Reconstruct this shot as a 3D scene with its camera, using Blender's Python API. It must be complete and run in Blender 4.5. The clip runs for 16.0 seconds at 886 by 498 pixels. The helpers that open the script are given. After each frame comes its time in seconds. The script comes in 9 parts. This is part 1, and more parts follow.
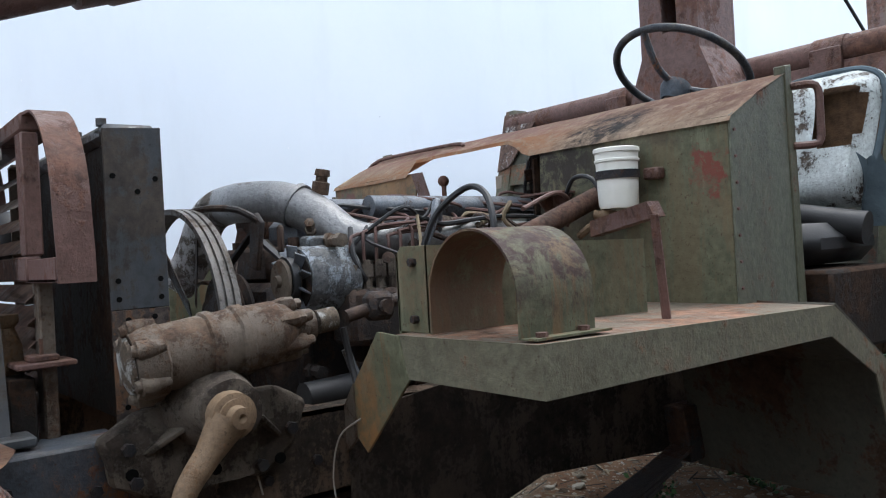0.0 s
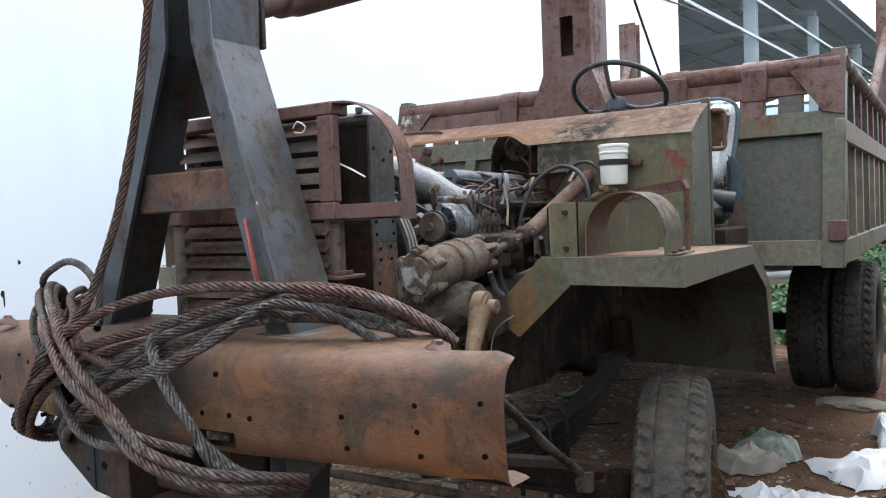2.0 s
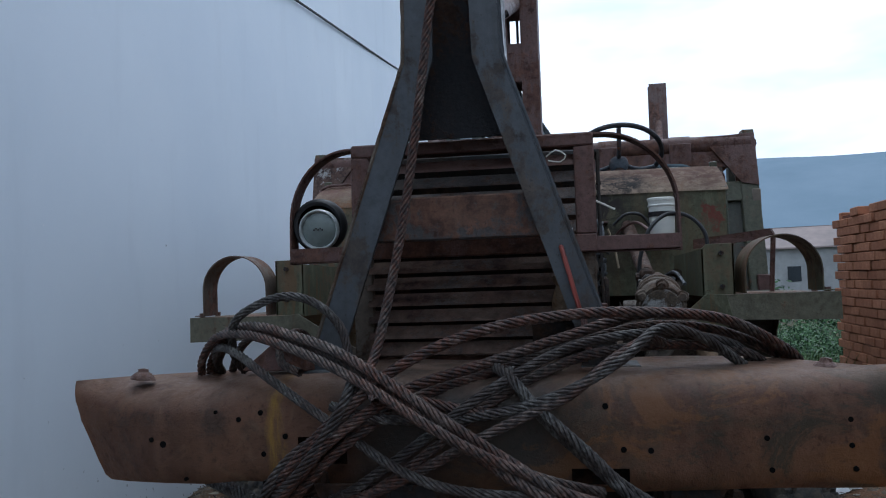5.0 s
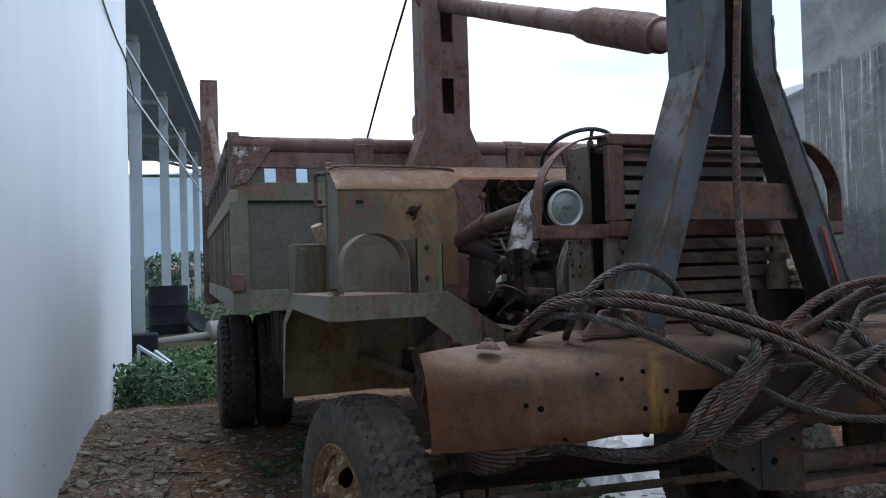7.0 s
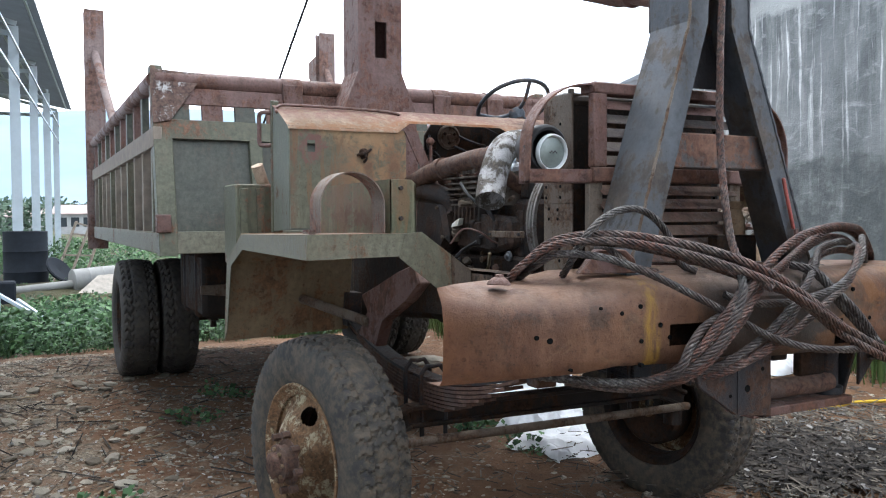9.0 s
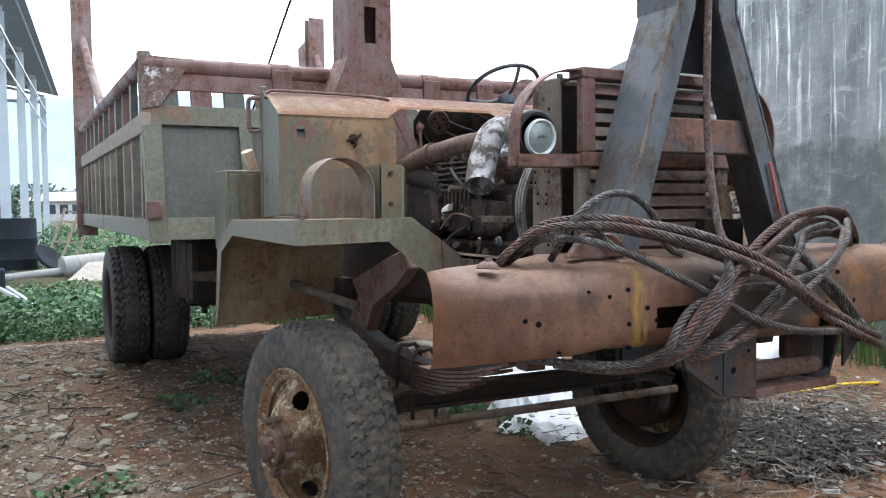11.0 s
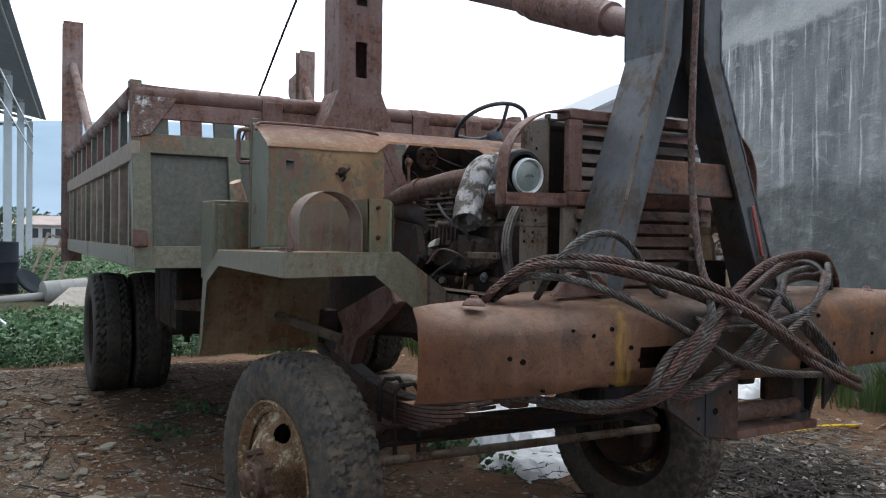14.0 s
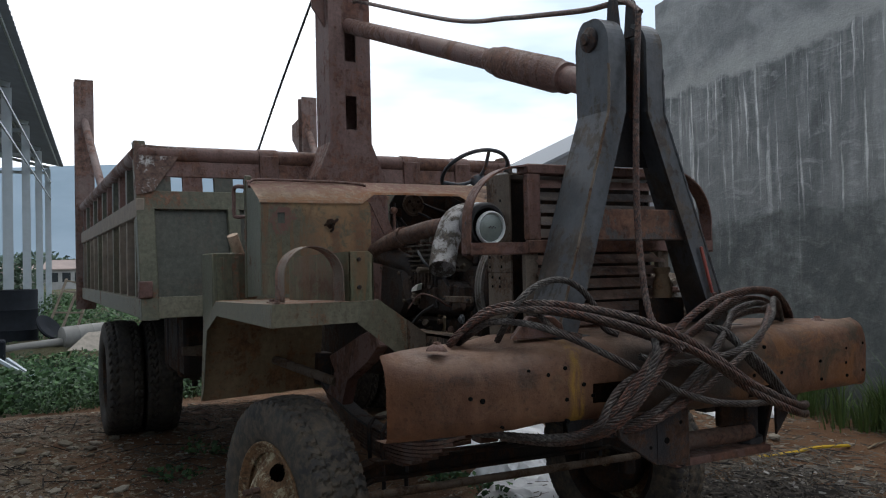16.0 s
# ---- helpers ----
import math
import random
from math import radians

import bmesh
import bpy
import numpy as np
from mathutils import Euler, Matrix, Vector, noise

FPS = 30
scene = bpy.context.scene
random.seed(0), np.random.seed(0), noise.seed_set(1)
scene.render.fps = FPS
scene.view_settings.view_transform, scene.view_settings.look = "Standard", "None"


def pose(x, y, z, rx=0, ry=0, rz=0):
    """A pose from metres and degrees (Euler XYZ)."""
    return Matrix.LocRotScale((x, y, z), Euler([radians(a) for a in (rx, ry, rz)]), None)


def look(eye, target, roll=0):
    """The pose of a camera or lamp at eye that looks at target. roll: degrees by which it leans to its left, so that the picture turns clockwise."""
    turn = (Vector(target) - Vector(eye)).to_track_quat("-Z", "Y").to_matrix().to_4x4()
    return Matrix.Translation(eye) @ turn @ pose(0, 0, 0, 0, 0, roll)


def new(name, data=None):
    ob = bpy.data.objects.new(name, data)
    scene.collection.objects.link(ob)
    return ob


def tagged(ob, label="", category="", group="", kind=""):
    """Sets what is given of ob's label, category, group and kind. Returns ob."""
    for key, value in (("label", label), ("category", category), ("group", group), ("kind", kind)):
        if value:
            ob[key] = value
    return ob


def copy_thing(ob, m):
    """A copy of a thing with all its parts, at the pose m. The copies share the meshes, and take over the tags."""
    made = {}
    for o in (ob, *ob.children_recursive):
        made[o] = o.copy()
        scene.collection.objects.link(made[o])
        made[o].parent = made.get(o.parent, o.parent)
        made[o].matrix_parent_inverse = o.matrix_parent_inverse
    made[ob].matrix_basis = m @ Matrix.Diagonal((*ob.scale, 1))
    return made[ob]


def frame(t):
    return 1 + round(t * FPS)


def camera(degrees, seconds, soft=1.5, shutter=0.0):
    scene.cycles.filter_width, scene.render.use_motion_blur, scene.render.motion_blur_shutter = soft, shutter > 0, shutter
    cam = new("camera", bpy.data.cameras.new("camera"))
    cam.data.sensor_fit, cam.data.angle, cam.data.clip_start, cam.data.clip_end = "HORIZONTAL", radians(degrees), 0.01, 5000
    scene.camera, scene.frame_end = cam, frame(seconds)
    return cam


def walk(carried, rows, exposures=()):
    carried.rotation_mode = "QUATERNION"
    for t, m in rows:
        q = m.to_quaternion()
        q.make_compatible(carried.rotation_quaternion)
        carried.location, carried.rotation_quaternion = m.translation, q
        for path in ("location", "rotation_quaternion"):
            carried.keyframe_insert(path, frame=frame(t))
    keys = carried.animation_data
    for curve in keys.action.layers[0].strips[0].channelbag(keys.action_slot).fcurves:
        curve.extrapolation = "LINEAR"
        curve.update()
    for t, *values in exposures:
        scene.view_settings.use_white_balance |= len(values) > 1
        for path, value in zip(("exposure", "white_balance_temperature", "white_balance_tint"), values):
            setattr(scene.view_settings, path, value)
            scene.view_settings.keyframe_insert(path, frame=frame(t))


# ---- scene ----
cam = camera(56.59, 16.0, soft=1.1)
PATH = [
    (0.0, 1.950, 0.026, 1.315, 90.05, 3.23, 52.50),
    (0.5, 1.793, -0.275, 1.317, 89.51, 1.74, 47.05),
    (1.0, 1.785, -0.640, 1.305, 88.41, 2.15, 39.24),
    (1.5, 1.703, -0.953, 1.261, 87.84, 2.87, 33.75),
    (2.0, 1.681, -1.333, 1.294, 87.82, 2.23, 31.81),
    (2.5, 1.760, -1.541, 1.348, 89.92, -0.80, 31.43),
    (3.0, 1.806, -1.510, 1.335, 90.84, -0.80, 30.69),
    (3.5, 1.608, -1.575, 1.296, 90.86, 1.61, 30.44),
    (4.0, 1.200, -1.695, 1.294, 91.63, 2.97, 25.50),
    (4.5, 0.768, -1.742, 1.256, 91.70, 4.04, 20.96),
    (5.0, 0.266, -1.793, 1.237, 92.22, 1.94, 9.25),
    (5.2, 0.048, -1.841, 1.253, 92.10, 1.71, 5.45),
    (7.3, -1.671, -1.802, 1.224, 90.51, 2.11, -20.92),
    (7.5, -1.752, -1.774, 1.221, 89.87, 2.47, -23.22),
    (8.0, -1.871, -1.693, 1.205, 87.98, 1.53, -26.81),
    (8.5, -1.889, -1.685, 1.189, 87.87, 0.52, -26.83),
    (9.0, -1.881, -1.711, 1.192, 87.81, 0.30, -26.98),
    (11.5, -1.885, -1.727, 1.188, 86.68, 0.50, -27.75),
    (12.0, -1.885, -1.722, 1.187, 86.63, 0.31, -27.94),
    (12.5, -1.887, -1.722, 1.188, 86.58, -0.40, -28.21),
    (13.0, -1.889, -1.718, 1.187, 86.55, -0.55, -28.44),
    (13.5, -1.892, -1.724, 1.191, 86.64, -0.75, -28.52),
    (14.0, -1.897, -1.739, 1.199, 89.10, -0.81, -28.62),
    (14.5, -1.898, -1.762, 1.210, 90.84, -0.52, -28.61),
    (15.0, -1.891, -1.801, 1.218, 91.50, -0.06, -28.22),
    (15.5, -1.860, -1.890, 1.239, 91.29, 0.48, -25.90),
    (16.0, -1.870, -2.009, 1.264, 91.16, 1.27, -27.48),
]
# ---------------------------------------------------------------- light
EXPOSURES = [
    (0.0, 1.50, 6150, 10), (0.5, 1.74, 6250, 10), (1.0, 2.06, 6400, 10), (1.5, 2.10, 6350, 10), (2.0, 1.85, 6250, 10), (2.5, 1.05, 5980, 8), (3.0, 0.94, 5940, 8), (3.5, 1.08, 5880, 8), (4.5, 0.80, 5830, 8),
    (5.0, 0.22, 5500, 8), (7.5, 1.32, 6050, 10), (8.0, 2.22, 6200, 10), (8.5, 2.12, 6200, 10), (9.0, 2.12, 6200, 10), (11.5, 2.32, 6150, 10), (13.5, 2.32, 6150, 10), (14.0, 1.40, 6250, 10),
    (14.5, 0.58, 6350, 10), (15.0, 0.27, 6350, 10), (15.5, 0.42, 6400, 10), (16.0, 0.48, 6420, 10),
]
walk(cam, [(t, pose(*p)) for t, *p in PATH], EXPOSURES)

world = bpy.data.worlds.new("overcast_sky")
scene.world = world
world.use_nodes = True
wn, wl = world.node_tree.nodes, world.node_tree.links
wn.clear()
w_out = wn.new("ShaderNodeOutputWorld")
w_bg = wn.new("ShaderNodeBackground")
w_sky = wn.new("ShaderNodeTexSky")
w_sky.sky_type, w_sky.sun_disc = "NISHITA", False
w_sky.sun_elevation, w_sky.sun_rotation = radians(69), radians(-8)
w_sky.air_density, w_sky.dust_density = 1.2, 3.0
w_scale = wn.new("ShaderNodeVectorMath")
w_scale.operation = "SCALE"
w_scale.inputs["Scale"].default_value = 0.10
wl.new(w_sky.outputs[0], w_scale.inputs[0])
w_tc = wn.new("ShaderNodeTexCoord")
w_map = wn.new("ShaderNodeMapping")
w_map.inputs["Scale"].default_value = (1.0, 1.0, 3.2)
wl.new(w_tc.outputs["Generated"], w_map.inputs[0])
w_noise = wn.new("ShaderNodeTexNoise")
w_noise.inputs["Scale"].default_value, w_noise.inputs["Detail"].default_value = 2.1, 5.0
w_noise.inputs["Roughness"].default_value = 0.5
wl.new(w_map.outputs[0], w_noise.inputs["Vector"])
w_ramp = wn.new("ShaderNodeValToRGB")
w_ramp.color_ramp.elements[0].position, w_ramp.color_ramp.elements[0].color = 0.36, (0.60, 0.72, 0.90, 1)
w_ramp.color_ramp.elements[1].position, w_ramp.color_ramp.elements[1].color = 0.56, (1.24, 1.26, 1.29, 1)
wl.new(w_noise.outputs["Fac"], w_ramp.inputs[0])
w_mix = wn.new("ShaderNodeMix")
w_mix.data_type = "RGBA"
w_mix.inputs["Factor"].default_value = 0.85
wl.new(w_scale.outputs[0], w_mix.inputs["A"])
wl.new(w_ramp.outputs[0], w_mix.inputs["B"])
wl.new(w_mix.outputs["Result"], w_bg.inputs[0])
w_bg.inputs[1].default_value = 1.0
wl.new(w_bg.outputs[0], w_out.inputs[0])

sun = new("sun", bpy.data.lights.new("sun", "SUN"))
sun.data.energy, sun.data.angle, sun.data.color = 0.8, radians(25), (1.0, 0.97, 0.92)
sun.matrix_world = look((-0.6, 4.5, 12), (0, 0, 0))


# ---------------------------------------------------------------- materials
def node_mat(name):
    m = bpy.data.materials.new(name)
    m.use_nodes = True
    return m, m.node_tree.nodes, m.node_tree.links, m.node_tree.nodes["Principled BSDF"]


def coords(n, l, scale=(1, 1, 1), use="Object"):
    tc = n.new("ShaderNodeTexCoord")
    mp = n.new("ShaderNodeMapping")
    mp.inputs["Scale"].default_value = scale
    l.new(tc.outputs[use], mp.inputs[0])
    return mp.outputs[0]


def noise_tex(n, l, vec, scale, detail=6.0, rough=0.6, dist=0.0):
    t = n.new("ShaderNodeTexNoise")
    t.inputs["Scale"].default_value, t.inputs["Detail"].default_value = scale, detail
    t.inputs["Roughness"].default_value, t.inputs["Distortion"].default_value = rough, dist
    l.new(vec, t.inputs["Vector"])
    return t.outputs["Fac"]


def ramp(n, l, fac, lo, hi, a=0.0, b=1.0):
    r = n.new("ShaderNodeMapRange")
    r.inputs["From Min"].default_value, r.inputs["From Max"].default_value = lo, hi
    r.inputs["To Min"].default_value, r.inputs["To Max"].default_value = a, b
    l.new(fac, r.inputs["Value"])
    return r.outputs[0]


def mixc(n, l, fac, a, b, how="MIX"):
    m = n.new("ShaderNodeMix")
    m.data_type, m.blend_type = "RGBA", how
    if isinstance(fac, (int, float)):
        m.inputs["Factor"].default_value = fac
    else:
        l.new(fac, m.inputs["Factor"])
    for key, v in (("A", a), ("B", b)):
        if isinstance(v, tuple):
            m.inputs[key].default_value = (*v, 1) if len(v) == 3 else v
        else:
            l.new(v, m.inputs[key])
    return m.outputs["Result"]


def mathn(n, l, op, a, b):
    m = n.new("ShaderNodeMath")
    m.operation = op
    for i, v in enumerate((a, b)):
        if isinstance(v, (int, float)):
            m.inputs[i].default_value = v
        else:
            l.new(v, m.inputs[i])
    return m.outputs[0]


def bump(n, l, bsdf, height, strength=0.3, dist=0.01):
    b = n.new("ShaderNodeBump")
    b.inputs["Strength"].default_value, b.inputs["Distance"].default_value = strength, dist
    l.new(height, b.inputs["Height"])
    l.new(b.outputs[0], bsdf.inputs["Normal"])


def worn_metal(name, paint, rust, amount, rough=0.6, scale=4.0, dust=(0.25, 0.19, 0.14), dust_amt=0.35, metallic=0.0, spec=0.25, flecks=0.0, relief_amt=0.55):
    """Old paint over steel: rust in blotches, runs and pits, chips along scratches, dust on upward faces."""
    m, n, l, p = node_mat(name)
    v = coords(n, l)
    vr = coords(n, l, (9, 9, 1.1))
    big = noise_tex(n, l, v, scale, 9, 0.68, 0.5)
    fine = noise_tex(n, l, v, scale * 14, 6, 0.7)
    grit = noise_tex(n, l, v, 130, 4, 0.65)
    runs = noise_tex(n, l, vr, 2.2, 6, 0.65)
    s = mathn(n, l, "ADD", mathn(n, l, "MULTIPLY", big, 0.55), mathn(n, l, "MULTIPLY", runs, 0.22))
    s = mathn(n, l, "ADD", s, mathn(n, l, "MULTIPLY", fine, 0.23))
    edge = 0.62 - 0.24 * amount
    mask = ramp(n, l, s, edge - 0.022, edge + 0.022)
    halo = ramp(n, l, s, edge - 0.07, edge + 0.01, 0.0, 0.55)
    p_var = mixc(n, l, ramp(n, l, fine, 0.32, 0.68), tuple(c * 0.62 for c in paint), tuple(min(1, c * 1.28) for c in paint))
    p_var = mixc(n, l, ramp(n, l, runs, 0.52, 0.66, 0, 0.35), p_var, tuple(c * 0.45 for c in paint))
    p_var = mixc(n, l, halo, p_var, tuple(0.5 * a + 0.5 * b * 0.8 for a, b in zip(paint, rust)))
    r_mid = noise_tex(n, l, v, scale * 6, 7, 0.72, 0.3)
    r_var = mixc(n, l, ramp(n, l, r_mid, 0.36, 0.64), tuple(c * 0.42 for c in rust), (min(1, rust[0] * 1.45), min(1, rust[1] * 1.35), min(1, rust[2] * 1.2)))
    col = mixc(n, l, mask, p_var, r_var)
    chips = mathn(n, l, "MULTIPLY", ramp(n, l, grit, 0.60, 0.66, 0, 0.75), ramp(n, l, r_mid, 0.46, 0.58))
    col = mixc(n, l, chips, col, tuple(c * 0.35 for c in rust))
    geo = n.new("ShaderNodeNewGeometry")
    sep = n.new("ShaderNodeSeparateXYZ")
    l.new(geo.outputs["Normal"], sep.inputs[0])
    up = ramp(n, l, sep.outputs[2], 0.15, 0.9, 0.30, 1.0)
    d = mathn(n, l, "MULTIPLY", up, ramp(n, l, noise_tex(n, l, v, scale * 2.3, 7, 0.66), 0.42, 0.70, 0.0, dust_amt * 1.25))
    col = mixc(n, l, d, col, dust)
    if flecks:
        # sparse round splashes of white paint
        vo = n.new("ShaderNodeTexVoronoi")
        vo.inputs["Scale"].default_value = 11.0
        l.new(v, vo.inputs["Vector"])
        tone = n.new("ShaderNodeSeparateColor")
        l.new(vo.outputs["Color"], tone.inputs[0])
        size = ramp(n, l, tone.outputs[0], 1.0 - flecks, 1.0, 0.0, 0.17)
        near = mathn(n, l, "ADD", vo.outputs["Distance"], mathn(n, l, "MULTIPLY", mathn(n, l, "SUBTRACT", fine, 0.5), 0.10))
        col = mixc(n, l, mathn(n, l, "MULTIPLY", mathn(n, l, "LESS_THAN", near, size), 0.8), col, (0.5, 0.5, 0.5))
    l.new(col, p.inputs["Base Color"])
    l.new(mathn(n, l, "ADD", ramp(n, l, mask, 0, 1, rough - 0.06, min(1, rough + 0.18)), ramp(n, l, fine, 0.3, 0.7, -0.08, 0.10)), p.inputs["Roughness"])
    p.inputs["Metallic"].default_value = metallic
    p.inputs["Specular IOR Level"].default_value = spec
    relief = mathn(n, l, "ADD", mathn(n, l, "ADD", fine, mathn(n, l, "MULTIPLY", grit, 0.5)), mathn(n, l, "ADD", mathn(n, l, "MULTIPLY", mask, 0.5), big))
    bump(n, l, p, relief, relief_amt, 0.004)
    return m


def plain(name, col, rough=0.6, metallic=0.0, var=0.25, scale=12.0, spec=0.4, bumps=0.15):
    m, n, l, p = node_mat(name)
    v = coords(n, l)
    f = noise_tex(n, l, v, scale, 7, 0.65)
    l.new(mixc(n, l, ramp(n, l, f, 0.3, 0.7), tuple(c * (1 - var) for c in col), tuple(min(1, c * (1 + var)) for c in col)), p.inputs["Base Color"])
    l.new(ramp(n, l, f, 0.3, 0.7, max(0.05, rough - 0.1), min(1, rough + 0.1)), p.inputs["Roughness"])
    p.inputs["Metallic"].default_value, p.inputs["Specular IOR Level"].default_value = metallic, spec
    if bumps:
        bump(n, l, p, noise_tex(n, l, v, scale * 6, 5, 0.6), bumps, 0.004)
    return m


OLIVE = worn_metal("olive_paint", (0.090, 0.092, 0.060), (0.14, 0.072, 0.046), 0.24, 0.5, 3.0, dust=(0.20, 0.165, 0.115), dust_amt=0.25)
OLIVE_DARK = worn_metal("dark_olive_paint", (0.060, 0.064, 0.049), (0.13, 0.056, 0.034), 0.20, 0.5, 2.4, dust=(0.15, 0.12, 0.09), dust_amt=0.2)
OLIVE_PALE = worn_metal("faded_olive_paint", (0.128, 0.121, 0.084), (0.13, 0.078, 0.050), 0.20, 0.55, 3.4, dust=(0.24, 0.195, 0.13), dust_amt=0.3)
STAKE = worn_metal("faded_stake_primer", (0.20, 0.145, 0.13), (0.15, 0.09, 0.075), 0.4, 0.7, 3.0, dust=(0.27, 0.23, 0.21))
BROWN = worn_metal("red_brown_primer", (0.132, 0.074, 0.062), (0.098, 0.050, 0.037), 0.45, 0.55, 4.0, dust=(0.21, 0.165, 0.14), dust_amt=0.3)
SLATE = worn_metal("slate_steel", (0.055, 0.062, 0.069), (0.046, 0.039, 0.034), 0.44, 0.42, 2.6, dust=(0.125, 0.105, 0.088), dust_amt=0.35, spec=0.35, flecks=0.22, relief_amt=0.16)
STEEL_DARK = worn_metal("dark_grimy_steel", (0.018, 0.019, 0.022), (0.05, 0.028, 0.019), 0.4, 0.6, 5.0, dust=(0.08, 0.06, 0.045), dust_amt=0.2)
# Near-black oily steel; deep shade under the truck is in its colour too.
UNDER = worn_metal("oily_shade_dark_steel", (0.013, 0.011, 0.010), (0.036, 0.021, 0.014), 0.45, 0.75, 5.0, dust=(0.065, 0.044, 0.030), dust_amt=0.2, spec=0.2)
BLUE_STEEL = worn_metal("blue_grey_frame", (0.05, 0.06, 0.072), (0.13, 0.06, 0.03), 0.35, 0.6, 5.0, dust=(0.13, 0.11, 0.09))
CAST = worn_metal("dusty_cast_iron", (0.118, 0.094, 0.072), (0.075, 0.048, 0.034), 0.42, 0.7, 7.0, dust=(0.20, 0.155, 0.11))
CAST_TAN = worn_metal("tan_cast_iron", (0.165, 0.11, 0.066), (0.15, 0.09, 0.05), 0.35, 0.75, 8.0, dust=(0.25, 0.19, 0.13))
ENGINE = worn_metal("engine_casting", (0.022, 0.020, 0.020), (0.050, 0.033, 0.026), 0.5, 0.6, 8.0, dust=(0.095, 0.074, 0.06))
MANIFOLD = worn_metal("rusted_manifold", (0.080, 0.055, 0.046), (0.090, 0.054, 0.043), 0.6, 0.8, 8.0, dust=(0.2, 0.16, 0.13))
SILVER = worn_metal("silver_painted_pipe", (0.20, 0.20, 0.20), (0.10, 0.088, 0.075), 0.10, 0.40, 6.0, dust=(0.28, 0.26, 0.24), metallic=0.35, spec=0.5)
SILVER_WORN = worn_metal("flaked_silver_pipe", (0.62, 0.61, 0.60), (0.14, 0.125, 0.11), 0.52, 0.45, 20.0, dust=(0.25, 0.22, 0.2), metallic=0.3, spec=0.5)
FLAKED = worn_metal("flaked_silver_cast", (0.42, 0.42, 0.40), (0.085, 0.068, 0.052), 0.58, 0.6, 26.0, dust=(0.15, 0.12, 0.09))
ALLOY = worn_metal("dull_alloy", (0.15, 0.165, 0.185), (0.07, 0.06, 0.052), 0.22, 0.45, 14.0, dust=(0.2, 0.18, 0.15), metallic=0.4)
RAIL = worn_metal("rusted_greasy_rail", (0.125, 0.082, 0.055), (0.030, 0.025, 0.022), 0.52, 0.7, 6.0, dust=(0.16, 0.12, 0.085))
GREASY = worn_metal("greasy_cast_iron", (0.105, 0.085, 0.066), (0.034, 0.027, 0.023), 0.50, 0.65, 7.0, dust=(0.17, 0.135, 0.10))
BLACK = plain("black_rubber_hose", (0.02, 0.02, 0.021), 0.55, 0, 0.3, 20)
TUBE_RED = plain("red_brown_fuel_line", (0.10, 0.055, 0.045), 0.55, 0.2, 0.35, 20)
PLASTIC_WHITE = plain("yellowed_white_plastic", (0.72, 0.71, 0.64), 0.45, 0, 0.10, 9, bumps=0.03)
CHROME = plain("dull_chrome", (0.50, 0.52, 0.51), 0.35, 0.3, 0.12, 30)
LAMP_GLASS = plain("headlamp_lens", (0.16, 0.185, 0.172), 0.14, 0.2, 0.12, 60, 0.6, 0.3)
# For near-black discs set on faces as the shade inside drilled holes.
DARK_HOLE = plain("hole_shadow_steel", (0.003, 0.003, 0.003), 0.9, 0, 0.2, 20, 0.1, 0)
RED_PAINT = plain("scraped_red_paint", (0.24, 0.055, 0.04), 0.6, 0, 0.35, 25)
SEAT_VINYL = worn_metal("cracked_white_vinyl", (0.60, 0.64, 0.62), (0.06, 0.045, 0.035), 0.30, 0.6, 8.0, dust=(0.35, 0.34, 0.31))
FOAM = plain("rotten_seat_stuffing", (0.10, 0.06, 0.035), 0.95, 0, 0.5, 30, 0.1, 0.8)
CLOTH_BLUE = plain("faded_blue_cloth", (0.085, 0.11, 0.125), 0.9, 0, 0.25, 20, 0.1, 0.4)
WOOD_GREY = plain("weathered_plank", (0.20, 0.165, 0.13), 0.85, 0, 0.3, 14)
GALV = plain("galvanised_steel", (0.36, 0.41, 0.44), 0.45, 0.35, 0.1, 3)
ROOF_SHEET = plain("grey_roof_sheet", (0.17, 0.185, 0.20), 0.6, 0.1, 0.18, 2)
ROOF_LIGHT = plain("pale_roof_sheet", (0.24, 0.255, 0.27), 0.5, 0.2, 0.15, 2)
SACK = plain("grey_green_plastic_sack", (0.22, 0.245, 0.215), 0.45, 0, 0.45, 14)
WHITE_SHEET = plain("dirty_white_plastic", (0.60, 0.61, 0.62), 0.5, 0, 0.18, 6)
DRUM_BLACK = plain("black_plastic_drum", (0.014, 0.017, 0.022), 0.8, 0, 0.3, 8, 0.15)
BOARD = plain("weathered_beige_board", (0.30, 0.27, 0.23), 0.8, 0, 0.3, 8)
CONC_PIPE = plain("grey_white_pipe", (0.19, 0.19, 0.178), 0.6, 0, 0.15, 8)
STEM = plain("dry_stem", (0.22, 0.17, 0.11), 0.9, 0, 0.4, 12)
YELLOW = plain("yellow_paint", (0.55, 0.36, 0.03), 0.55, 0, 0.2, 10)
HOUSE_WALL = plain("pale_house_plaster", (0.28, 0.285, 0.28), 0.9, 0, 0.2, 1)
HOUSE_ROOF = plain("far_tin_roof", (0.20, 0.16, 0.145), 0.7, 0.1, 0.3, 0.6)
WINDOW_DARK = plain("dark_window_glass", (0.03, 0.035, 0.04), 0.15, 0, 0.1, 2, 0.5, 0)


